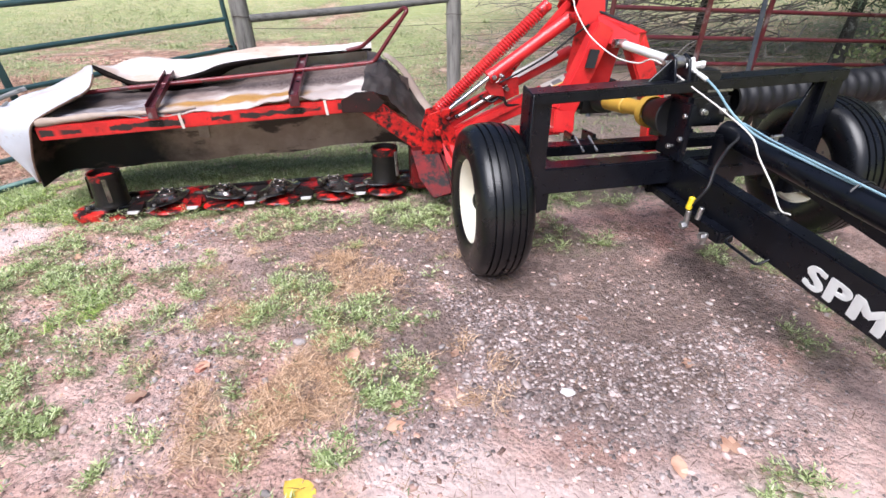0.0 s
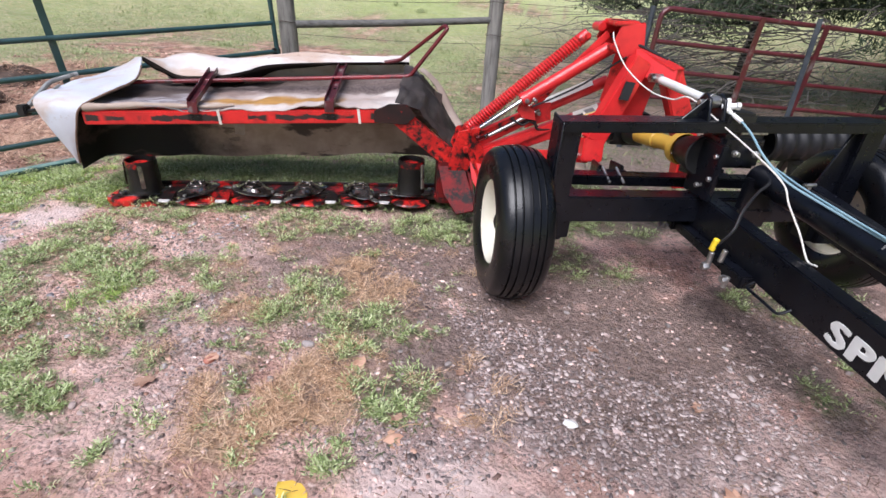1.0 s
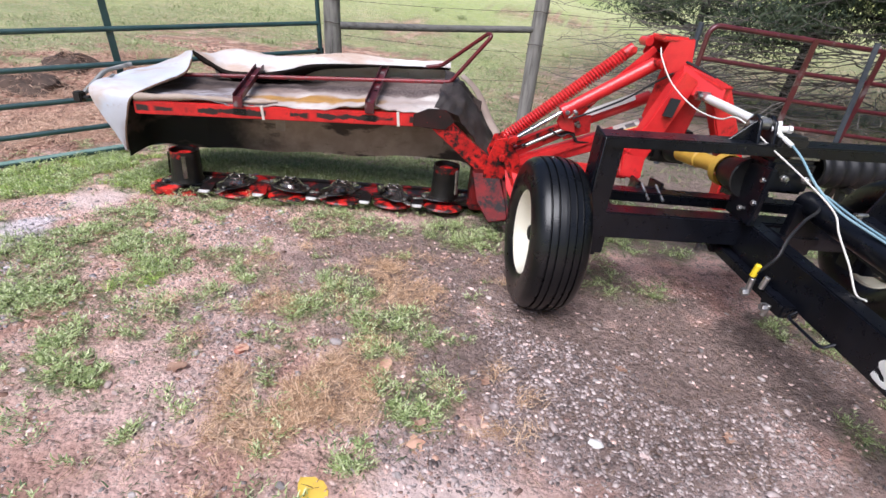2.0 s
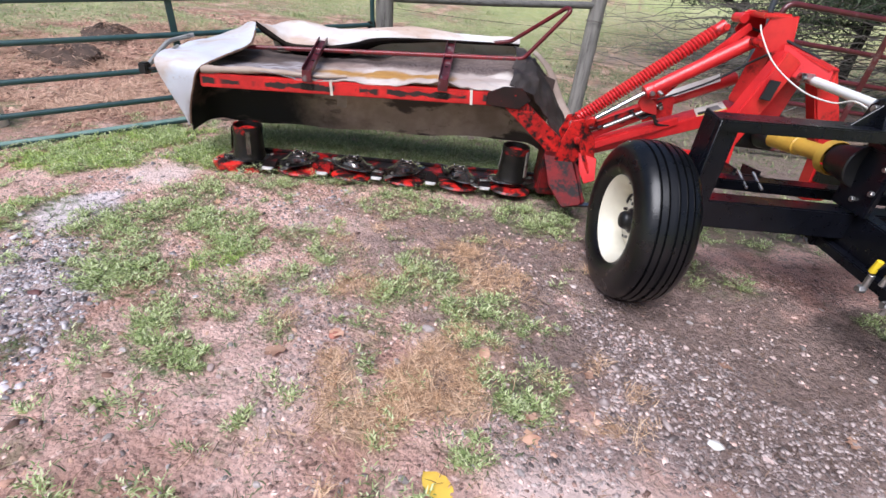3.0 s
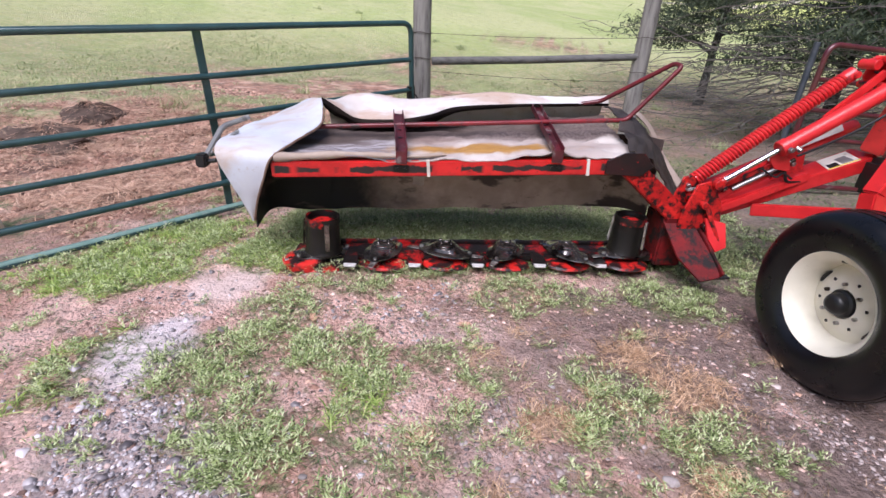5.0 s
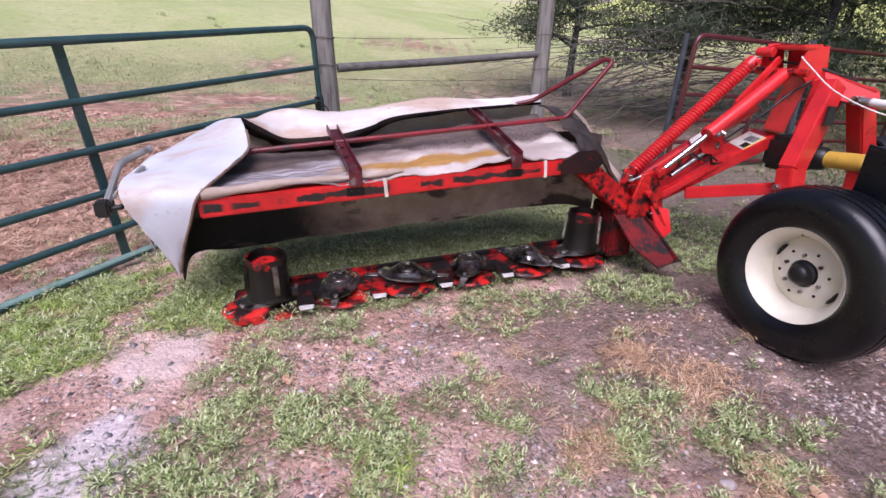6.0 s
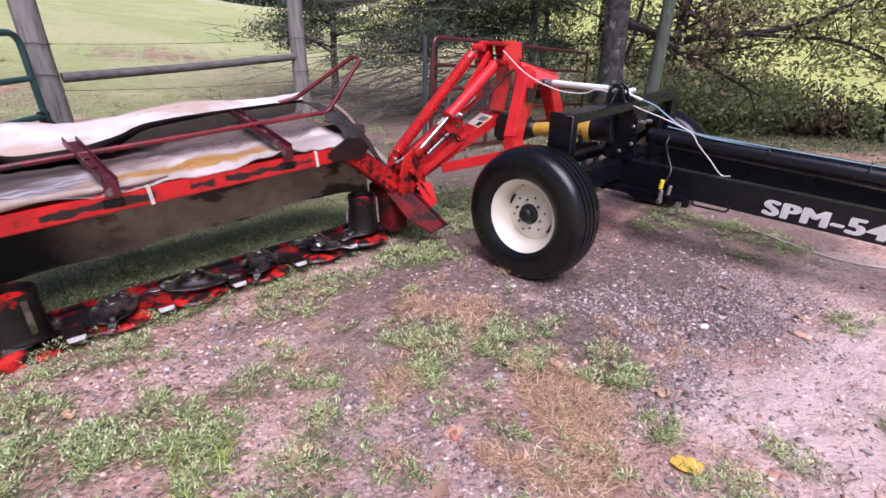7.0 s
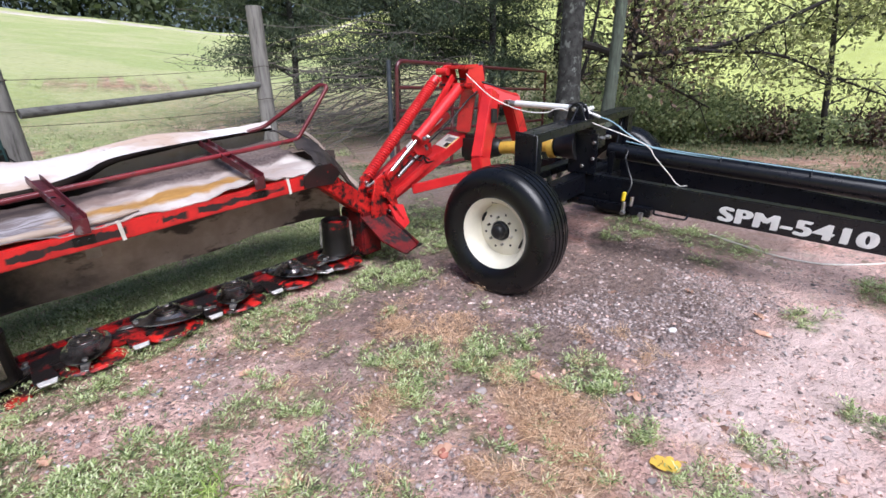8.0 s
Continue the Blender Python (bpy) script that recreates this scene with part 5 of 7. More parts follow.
part("side_strip", sheet(strip_canvas, 20, 6, 0.006), M_CANVAS, mower, "beige canvas strip hanging at the inner end")
part("inner_shoe", joined(plate([(2.12, -0.04, 0.36), (2.31, -0.05, 0.36), (2.375, -0.33, 0.175), (2.36, -0.37, 0.14), (2.24, -0.38, 0.115), (2.16, -0.22, 0.20)], 0.016),
                          beam((2.34, -0.08, 0.34), (2.375, -0.37, 0.155), 0.02, 0.035, 0.003)), M_SHOE, mower, "greasy red inner divider shoe")
part("shoe_foot", beam((2.25, -0.33, 0.12), (2.44, -0.33, 0.135), 0.06, 0.012, 0.004), M_DISC, mower)
part("cutter_hinge", box((2.12, -0.06, 0.06), (2.30, 0.18, 0.40), 0.012), M_SHOE, mower)

# hinge joint with its lugs and pins
for v in (-0.085, 0.075):
    part("hinge_plate", plate([(2.19, v, 0.30), (2.36, v, 0.27), (2.47, v, 0.36), (2.43, v, 0.52), (2.33, v, 0.645), (2.25, v, 0.62), (2.20, v, 0.45)], 0.016), M_RED_OLD, mower)
part("hinge_pin", rod((2.31, -0.13, 0.50), (2.31, 0.13, 0.50), 0.022), M_RED_OLD, mower)
part("pivot_pin", rod((2.36, -0.13, 0.36), (2.36, 0.12, 0.36), 0.026), M_DISC, mower)
part("lug", plate([(2.34, -0.11, 0.42), (2.46, -0.14, 0.40), (2.475, -0.19, 0.26), (2.40, -0.21, 0.235), (2.36, -0.16, 0.30)], 0.018), M_RED, mower, "bright red lug with a pin hole")
part("lug_brace", beam((2.30, -0.06, 0.58), (2.43, -0.17, 0.30), 0.05, 0.02, 0.003), M_RED_OLD, mower)

# boom from the hinge to the tower
part("boom", joined(beam((2.33, 0.03, 0.385), (3.34, 0.01, 0.813), 0.10, 0.085, 0.006, w2=0.20), beam((2.36, -0.05, 0.45), (2.95, -0.06, 0.70), 0.03, 0.05, 0.004)), M_RED, mower, "broad bright red boom")
upper = part("upper_tube", rod((2.40, 0.13, 0.53), (3.34, 0.16, 0.985), 0.042, 20, 0.004), M_RED, mower, "round red upper boom tube")
part("tube_sticker", plate([(2.78, 0.088, 0.745), (3.22, 0.104, 0.958), (3.205, 0.125, 1.0), (2.765, 0.11, 0.785)], 0.008, 0.001), M_WHITE, upper, "scuffed white sticker along the tube")
part("lift_link", joined(beam((2.38, -0.02, 0.50), (2.82, -0.04, 0.755), 0.022, 0.04, 0.003), plate([(2.72, -0.05, 0.66), (2.90, -0.05, 0.73), (2.88, -0.05, 0.85), (2.74, -0.05, 0.82)], 0.02)), M_RED, mower)
part("link_rod", rod((2.36, -0.02, 0.545), (2.74, -0.05, 0.73), 0.017), M_DARKRED, mower)
part("link_hook", sweep(bend([(2.68, -0.06, 0.69), (2.78, -0.07, 0.735), (2.80, -0.08, 0.66), (2.90, -0.07, 0.665)], 0.03), 0.009, 7), M_DARK, mower)
part("catch_plate", plate([(2.66, -0.09, 0.86), (2.76, -0.10, 0.80), (2.78, -0.11, 0.73), (2.68, -0.10, 0.74), (2.64, -0.09, 0.79)], 0.012), M_RED, mower)
boom_top = lambda u: 0.434 + 0.424 * (u - 2.33)
dec = part("boom_decal", plate([(3.10, 0.085, boom_top(3.10)), (3.06, -0.068, boom_top(3.06)), (3.235, -0.075, boom_top(3.235)), (3.27, 0.085, boom_top(3.27))], 0.004, 0), M_DECAL, mower, "white warning decal with yellow edge")
part("decal_mark", plate([(3.085, -0.01, boom_top(3.085) + 0.003), (3.075, -0.058, boom_top(3.075) + 0.003), (3.13, -0.06, boom_top(3.13) + 0.003), (3.14, -0.012, boom_top(3.14) + 0.003)], 0.003, 0), M_DARK, dec)
part("decal_mark", plate([(3.16, 0.03, boom_top(3.16) + 0.003), (3.15, -0.055, boom_top(3.15) + 0.003), (3.21, -0.057, boom_top(3.21) + 0.003), (3.22, 0.03, boom_top(3.22) + 0.003)], 0.003, 0), M_GALV, dec)
part("decal_edge", plate([(3.062, -0.060, boom_top(3.062) + 0.003), (3.06, -0.068, boom_top(3.06) + 0.003), (3.235, -0.075, boom_top(3.235) + 0.003), (3.236, -0.067, boom_top(3.236) + 0.003)], 0.003, 0), M_BRIGHTYEL, dec)
# added pale rod that stands in for the reflection on the boom's top face
part("boom_sheen", rod((2.46, -0.10, 0.605), (2.80, -0.09, 0.80), 0.013), M_STEEL, mower, "pale steel rod added for the sheen on the red boom")

for k in (0.12, 0.24, 0.36, 0.48):
    o = Vector((2.33, 0.0, 0.385)).lerp(Vector((3.30, -0.0, 0.80)), k + 0.03) + Vector((0, 0.012, 0))
    part("boom_bolt", bolt(o, o + Vector((0, -1, 0)), 0.012, 0.012), M_DISC, mower)
part("side_bar", beam((2.44, -0.085, 0.475), (2.93, -0.07, 0.69), 0.014, 0.045, 0.003), M_RED, mower)
part("side_bar", beam((2.40, -0.055, 0.60), (2.72, -0.075, 0.775), 0.016, 0.03, 0.003), M_RED_OLD, mower)
for k in (0.25, 0.6):
    o = Vector((2.36, -0.02, 0.545)).lerp(Vector((2.74, -0.05, 0.73)), k)
    part("rod_clamp", rod(o - Vector((0.012, 0, 0.006)), o + Vector((0.012, 0, 0.006)), 0.027), M_DISC, mower)
part("latch_spring", sweep(smooth_path([(2.60, -0.10, 0.74), (2.68, -0.13, 0.70), (2.74, -0.11, 0.72), (2.80, -0.12, 0.69)]), 0.006, 6), M_DARK, mower)
part("link_pin", rod((2.80, -0.10, 0.775), (2.80, 0.02, 0.775), 0.014), M_STEEL, mower)

# coil spring
S0, S1 = Vector((2.315, 0.10, 0.585)), Vector((3.08, 0.055, 1.285))
ax = (S1 - S0).normalized()
sa = ax.orthogonal().normalized()
sb = ax.cross(sa)
L = (S1 - S0).length
part("coil_spring", sweep([S0 + ax * (0.03 + (L - 0.08) * k / 620) + (sa * math.cos(k * 0.45) + sb * math.sin(k * 0.45)) * 0.036 for k in range(621)], 0.0095, 6), M_RED, mower, "long red painted coil spring")
part("spring_core", rod(S0 + ax * 0.03, S1 - ax * 0.03, 0.026), M_RED_OLD, mower)
part("spring_eye", joined(rod(S1 - ax * 0.06, S1 + ax * 0.015, 0.04), rod(S1 + Vector((0, -0.05, 0)), S1 + Vector((0, 0.05, 0)), 0.02)), M_RED, mower)
part("spring_hook", sweep(bend([S0 + ax * 0.05, S0 - ax * 0.03, S0 - ax * 0.05 + Vector((0.0, -0.06, -0.01)), S0 + Vector((0.03, -0.09, 0.0))], 0.02), 0.011, 8), M_STEEL, mower, "bare steel spring hook")
part("spring_bolt", rod(S0 + Vector((-0.035, -0.06, -0.015)), S0 + Vector((-0.01, 0.05, 0.0)), 0.014), M_STEEL, mower)

# lift cylinder
CB, CT, RB = Vector((2.66, -0.12, 0.862)), Vector((3.20, -0.10, 1.225)), Vector((2.36, -0.10, 0.632))
cyl = part("lift_cylinder", joined(rod(CB, CT, 0.043, 24, 0.006), rod(CB - (CT - CB) * 0.01, CB + (CT - CB) * 0.07, 0.048, 24, 0.004)), M_RED, mower, "red hydraulic lift cylinder")
part("piston_rod", rod(RB, CB, 0.016, 16), M_CHROME, cyl, "chromed piston rod")
part("rod_eye", joined(rod(RB + Vector((0, -0.03, 0)), RB + Vector((0, 0.03, 0)), 0.03), rod(RB, RB.lerp(CB, 0.12), 0.022)), M_RED_OLD, cyl)
part("port_fitting", joined(rod(CB.lerp(CT, 0.1), CB.lerp(CT, 0.1) + Vector((0.03, -0.06, -0.03)), 0.014), bolt(CB + Vector((0.02, -0.05, 0.01)), CB + Vector((0, -1, 0)), 0.016, 0.02)), M_STEEL, cyl)
part("hydraulic_hose", sweep(smooth_path([CB + Vector((0.06, -0.07, -0.02)), (2.86, -0.17, 0.90), (3.05, -0.16, 1.00), (3.20, -0.18, 1.12), (3.28, -0.22, 1.19)]), 0.007, 8), M_DARK, mower, "black hydraulic hose")

# hitch tower
part("tower_head", joined(plate([cm(0.80, 0.88, 1.26), cm(0.84, 0.88, 1.385), cm(0.965, 0.84, 1.385), cm(1.0, 0.82, 1.20), cm(0.90, 0.86, 1.16)], 0.018),
                          plate([cm(0.78, 1.12, 1.28), cm(0.82, 1.12, 1.395), cm(0.93, 1.10, 1.40), cm(0.97, 1.08, 1.20), cm(0.88, 1.12, 1.16)], 0.018),
                          beam(cm(0.80, 0.99, 1.375), cm(0.96, 0.97, 1.385), 0.25, 0.03, 0.01),
                          beam(cm(0.965, 0.96, 1.38), cm(0.985, 0.94, 1.22), 0.25, 0.02, 0.006, up=(1, 0, 0))), M_RED, mower, "bright red tower head")
for q in (0.93, 1.03):
    part("head_slot", box(cm(0.83, q, 1.392) - Vector((0.0, 0.022, 0.002)), cm(0.90, q, 1.397) + Vector((0, 0.022, 0)), 0.001), M_DARK, mower)
part("head_ear", joined(rod(cm(0.775, 1.04, 1.345), cm(0.775, 1.15, 1.345), 0.028), beam(cm(0.77, 1.1, 1.34), cm(0.86, 1.1, 1.37), 0.05, 0.06, 0.01)), M_RED, mower)
part("head_pin", rod(cm(0.80, 0.80, 1.235), cm(0.82, 1.16, 1.235), 0.022), M_RED_OLD, mower)
part("stay_bar", beam(cm(0.82, 1.02, 1.31), cm(0.58, 1.05, 1.03), 0.022, 0.045, 0.004), M_RED, mower)
part("stay_bar", beam(cm(0.58, 1.05, 1.03), cm(0.38, 1.06, 0.78), 0.02, 0.04, 0.004), M_RED_OLD, mower)
part("tower_post", joined(plate([cm(0.93, 0.84, 1.20), cm(1.03, 0.80, 1.24), cm(1.09, 0.72, 1.20), cm(1.05, 0.76, 0.80), cm(0.92, 0.86, 0.78)], 0.02),
                          beam(cm(0.93, 1.0, 0.86), cm(0.96, 0.95, 1.26), 0.12, 0.12, 0.01)), M_RED, mower, "red tower pillar")
part("tower_neck", joined(plate([cm(0.93, 0.80, 1.245), cm(1.10, 0.56, 1.155), cm(1.09, 0.53, 1.06), cm(0.93, 0.74, 1.10)], 0.02), plate([cm(1.02, 0.86, 1.245), cm(1.17, 0.62, 1.155), cm(1.16, 0.59, 1.06), cm(1.02, 0.80, 1.10)], 0.02),
                          beam(cm(0.98, 0.82, 1.24), cm(1.13, 0.59, 1.155), 0.12, 0.016, 0.004)), M_RED, mower, "red top-link neck")
for pts, nm in (((cm(0.94, 0.73, 1.19), cm(0.70, 0.66, 0.68)), "tower_leg"), ((cm(1.10, 0.66, 1.15), cm(1.36, 0.64, 0.66)), "tower_leg")):
    part(nm, joined(beam(pts[0], pts[1], 0.125, 0.10, 0.010, up=cm(0, 1, 0) - cm(0, 0, 0), w2=0.14)), M_RED, mower, "bright red hitch tower leg")
part("leg_foot", beam(cm(0.70, 0.66, 0.70), cm(0.695, 0.63, 0.555), 0.14, 0.10, 0.008, up=cm(0, 1, 0) - cm(0, 0, 0)), M_RED, mower)
part("leg_foot", beam(cm(1.36, 0.64, 0.70), cm(1.38, 0.62, 0.40), 0.14, 0.10, 0.008, up=cm(0, 1, 0) - cm(0, 0, 0)), M_RED, mower)
part("leg_plate", plate([cm(0.835, 0.648, 1.065), cm(0.895, 0.645, 1.06), cm(0.862, 0.620, 0.955), cm(0.802, 0.624, 0.96)], 0.016, 0), M_DARK, mower, "dark maker's plate on the tower leg")
part("lower_link", beam((2.66, -0.052, 0.468), cm(0.72, 0.70, 0.56), 0.03, 0.075, 0.005), M_RED, mower, "flat red lower link")
part("hitch_pin", rod(cm(0.60, 0.66, 0.585), cm(0.76, 0.66, 0.585), 0.018), M_STEEL, mower)
part("gearbox", joined(box(cm(0.88, 0.80, 0.62), cm(1.18, 1.0, 0.84), 0.03), rod(cm(1.02, 0.80, 0.73), cm(1.02, 0.70, 0.735), 0.06)), M_DARK, mower, "dark gearbox behind the tower")

# ---- transport cart ----
cart = tagged(empty("transport_cart", CART), "glossy black two-wheeled mower transport cart with long drawbar", "cart")


def tyre_profile():
    """Ribbed implement tyre: (radius, half-width place)."""
    w = 0.135
    pts = [(0.205, -w * 0.70), (0.225, -w * 0.86), (0.27, -w * 1.0), (0.305, -w * 1.0), (0.333, -w * 0.955)]
    edge = [(-0.90, 0.352), (-0.80, 0.366), (-0.68, 0.3755), (-0.56, 0.380), (-0.545, 0.371), (-0.50, 0.371), (-0.485, 0.3825), (-0.32, 0.386), (-0.305, 0.377), (-0.26, 0.377), (-0.245, 0.3872), (-0.065, 0.389), (-0.05, 0.380)]
    pts += [(r, w * k) for k, r in edge]
    return pts + [(r, -z) for r, z in pts[::-1]]


def make_wheel(p, out, up=0.0):
    """out: -1 when the wheel's face looks to the cart's near side."""
    m = Matrix.Translation((p, 0.02, 0.383 + up)) @ (Matrix.Rotation(radians(-90 * -out), 4, "Y"))
    wheel = new("wheel")
    wheel.parent = cart
    wheel.matrix_local = m @ Matrix.Scale(1.075, 4)
    wheel.empty_display_size = 0.1
    part("tyre", turned(tyre_profile(), seg=72), M_RUBBER, wheel, "ribbed black implement tyre")
    rim = part("rim", turned([(0.214, -0.10), (0.218, -0.088), (0.196, -0.078), (0.186, -0.02), (0.180, 0.03), (0.183, 0.062), (0.200, 0.084), (0.214, 0.092), (0.219, 0.100), (0.212, 0.106), (0.196, 0.092), (0.176, 0.066), (0.168, 0.03),
                              (0.160, -0.008), (0.125, 0.012), (0.10, 0.024), (0.062, 0.026), (0.06, 0.01), (0.0, 0.01)], seg=64), M_CREAM, wheel, "cream painted steel rim")
    hub = part("hub", turned([(0.0, 0.0), (0.058, 0.0), (0.056, 0.034), (0.046, 0.040), (0.044, 0.060), (0.036, 0.074), (0.02, 0.080), (0.0, 0.080)], seg=28), M_DARK, wheel, "black domed hub cap")
    for k in range(6):
        a = radians(60 * k + 12)
        o = Vector((0.083 * math.cos(a), 0.083 * math.sin(a), 0.024))
        part("lug_nut", bolt(o, o + Vector((0, 0, 1)), 0.0085, 0.014), M_STEEL, rim)
        b = radians(60 * k + 42)
        o = Vector((0.105 * math.cos(b), 0.105 * math.sin(b), 0.022))
        part("stud_hole", turned([(0.006, 0.0), (0.007, 0.003), (0, 0.003)], Matrix.Translation(o), 10), M_DARK, rim)
    for k in range(2):
        a0 = radians(180 * k + 65)
        part("rim_slot", sweep([Vector((0.147 * math.cos(a0 + s * 0.05), 0.147 * math.sin(a0 + s * 0.05), 0.004)) for s in range(-5, 6)], [0.002, 0.006, 0.008, 0.009, 0.009, 0.009, 0.009, 0.009, 0.008, 0.006, 0.002], 7), M_DARK, rim, "dark slot in the rim")
    part("valve_stem", rod((0.165, 0.03, 0.02), (0.178, 0.03, 0.075), 0.005), M_DARK, rim)
    return wheel


make_wheel(0.045, -1)
make_wheel(2.08, 1, 0.07)

CZ = 0.965
part("top_crossbar", beam((0.20, -0.03, CZ - 0.022), (1.955, -0.03, CZ + 0.045), 0.15, 0.055, 0.006), M_BLACK, cart, "black flat top crossbar")
part("upright", joined(beam((0.255, -0.045, 0.33), (0.255, -0.045, 0.965), 0.085, 0.115, 0.006, up=(1, 0, 0)), plate([(0.208, -0.11, 0.965), (0.208, 0.05, 0.985), (0.208, 0.05, 0.34), (0.208, -0.11, 0.34)], 0.012)), M_BLACK, cart)
part("upright", joined(beam((1.90, -0.045, 0.33), (1.90, -0.045, 1.0), 0.085, 0.115, 0.006, up=(1, 0, 0)), plate([(1.68, -0.045, 0.56), (1.92, -0.045, 0.56), (1.92, -0.045, 1.0), (1.82, -0.045, 1.0)], 0.014)), M_BLACK, cart)
part("axle_beam", beam((0.30, -0.02, 0.507), (1.90, -0.02, 0.535), 0.12, 0.145, 0.008), M_BLACK, cart, "black box axle beam")
part("rear_bar", beam((0.30, 0.25, 0.572), (1.90, 0.25, 0.582), 0.10, 0.06, 0.006), M_BLACK, cart)
for p in (0.36, 1.84):
    part("side_bar", beam((p, -0.02, 0.52), (p, 0.30, 0.55), 0.08, 0.09, 0.006), M_BLACK, cart)
for p in (0.10, 2.02):
    part("axle_stub", rod((p, 0.02, 0.383 if p < 1 else 0.453), (0.30 if p < 1 else 1.88, 0.02, 0.383 if p < 1 else 0.448), 0.032), M_DARK, cart)
    part("axle_bracket", box((0.24 if p < 1 else 1.80, -0.06, 0.33), (0.36 if p < 1 else 1.92, 0.06, 0.45), 0.006), M_BLACK, cart)
hook = part("hitch_hook", joined(plate([(0.62, 0.30, 0.575), (0.78, 0.30, 0.575), (0.79, 0.30, 0.61), (0.61, 0.30, 0.61)], 0.03), beam((0.63, 0.30, 0.60), (0.65, 0.46, 0.585), 0.02, 0.07), beam((0.77, 0.30, 0.60), (0.77, 0.46, 0.585), 0.02, 0.07)), M_BLACK, cart)
part("hitch_hook", joined(plate([(1.29, 0.30, 0.575), (1.45, 0.30, 0.575), (1.46, 0.30, 0.61), (1.28, 0.30, 0.61)], 0.03), beam((1.32, 0.30, 0.60), (1.32, 0.6, 0.56), 0.02, 0.07), beam((1.42, 0.30, 0.60), (1.42, 0.6, 0.56), 0.02, 0.07)), M_BLACK, cart)
for s in (0.635, 0.72):
    part("hook_pin", rod((s, 0.285, 0.63), (s + 0.01, 0.17, 0.575), 0.008), M_STEEL, cart)


# drawbar: two box beams that slope down to the hitch
def dz(q):
    return 0.603 + 0.05 * q


part("drawbar_beam", beam((1.105, 0.06, dz(0.06) - 0.0925), (1.105, -3.25, dz(-3.25) - 0.088), 0.09, 0.185, 0.007, h2=0.175), M_BLACK, cart, "long black drawbar beam")
part("drawbar_beam", beam((1.73, 0.0, 0.584), (1.37, -3.25, 0.33), 0.09, 0.18, 0.007), M_BLACK, cart, "long black drawbar beam")
part("hitch_plate", joined(box((1.06, -3.4, dz(-3.3) - 0.15), (1.445, -3.22, dz(-3.3) - 0.01), 0.008), beam((1.25, -3.4, 0.33), (1.25, -3.7, 0.33), 0.09, 0.03, 0.008), beam((1.25, -3.42, 0.40), (1.25, -3.7, 0.40), 0.09, 0.03, 0.008)), M_BLACK, cart)
part("drawbar_jack", joined(rod((1.0, -3.1, 0.0), (1.0, -3.1, 0.55), 0.028), box((0.93, -3.17, 0.0), (1.07, -3.03, 0.012), 0.003)), M_BLACK, cart)
# model marking on the near beam
txt = bpy.data.curves.new("lettering", "FONT")
txt.body = "SPM-5410"
txt.size = 0.132
txt.extrude = 0.0006
txt.space_character = 1.12
txt.resolution_u = 4
tmp = bpy.data.objects.new("tmp", txt)
scene.collection.objects.link(tmp)
bpy.context.view_layer.update()
glyphs = bpy.data.meshes.new_from_object(tmp.evaluated_get(bpy.context.evaluated_depsgraph_get()))
bpy.data.objects.remove(tmp)
# layers a hair apart give the heavy strokes
bold = bmesh.new()
for dx, dy, dz_ in ((-0.0085, -0.003, 0.0), (-0.005, 0.0035, 0.0006), (-0.002, -0.003, 0.0012), (0.002, 0.0035, 0.0018), (0.005, -0.003, 0.0024), (0.0085, 0.003, 0.003)):
    first = len(bold.verts)
    bold.from_mesh(glyphs)
    bold.verts.ensure_lookup_table()
    for v in bold.verts[first:]:
        v.co += Vector((dx, dy, dz_))
lm = bpy.data.meshes.new("lettering")
bold.to_mesh(lm)
bold.free()
lm.materials.append(M_WHITE)
span = max(v.co.x for v in lm.vertices) - min(v.co.x for v in lm.vertices)
let = new("lettering", lm)
let.parent = cart
slope = math.atan(0.045)
let.matrix_local = Matrix.Translation((1.0585, -1.018, 0.396)) @ Matrix(((0, 0, -1, 0), (-math.cos(slope), -math.sin(slope), 0, 0), (-math.sin(slope), math.cos(slope), 0, 0), (0, 0, 0, 1))) @ Matrix.Diagonal((0.822 / span, 1, 1, 1))
tagged(let, "white block model lettering")

# driveline tube over the drawbar, with a hose strapped on it
tz = lambda q: 0.772 + 0.066 * q
tube = part("driveline_tube", rod((1.245, -0.17, tz(-0.17)), (1.245, -3.3, tz(-3.3)), 0.058, 28, 0.006), M_BLACK, cart, "black round driveline tube")
part("supply_hose", sweep(smooth_path([(1.22, -0.30, tz(-0.30) + 0.085), (1.215, -0.6, tz(-0.6) + 0.070), (1.215, -1.4, tz(-1.4) + 0.068), (1.215, -2.4, tz(-2.4) + 0.068), (1.215, -3.2, tz(-3.2) + 0.066)]), 0.005, 8), M_HOSE, cart, "blue-green hose along the tube")
part("tube_conduit", sweep([(1.25, -0.5, tz(-0.5) + 0.064), (1.25, -3.2, tz(-3.2) + 0.064)], 0.008, 6), M_DARK, cart)
for q in (-0.95, -1.45, -1.85, -2.3, -2.8):
    part("hose_tie", sweep([Vector((1.245 + 0.070 * math.sin(k), q, tz(q) + 0.070 * math.cos(k) + 0.004)) for k in [radians(a) for a in range(-60, 61, 12)]], 0.005, 5), M_DARK, cart)
part("tube_support", joined(box((1.16, -0.24, 0.50), (1.33, -0.20, 0.76), 0.005), box((1.14, -0.25, 0.55), (1.35, -0.14, 0.60), 0.005)), M_BLACK, cart)

# shaft housing and guards
part("shaft_housing", joined(box((1.03, -0.13, 0.775), (1.27, 0.06, 0.945), 0.02), box((1.02, -0.16, 0.60), (1.055, 0.06, 0.90), 0.006)), M_BLACK, cart, "black shaft housing box")
part("housing_lid", beam((1.13, -0.035, 0.952), (1.28, -0.035, 0.955), 0.14, 0.012, 0.003), M_STEEL, cart, "bright metal housing cover")
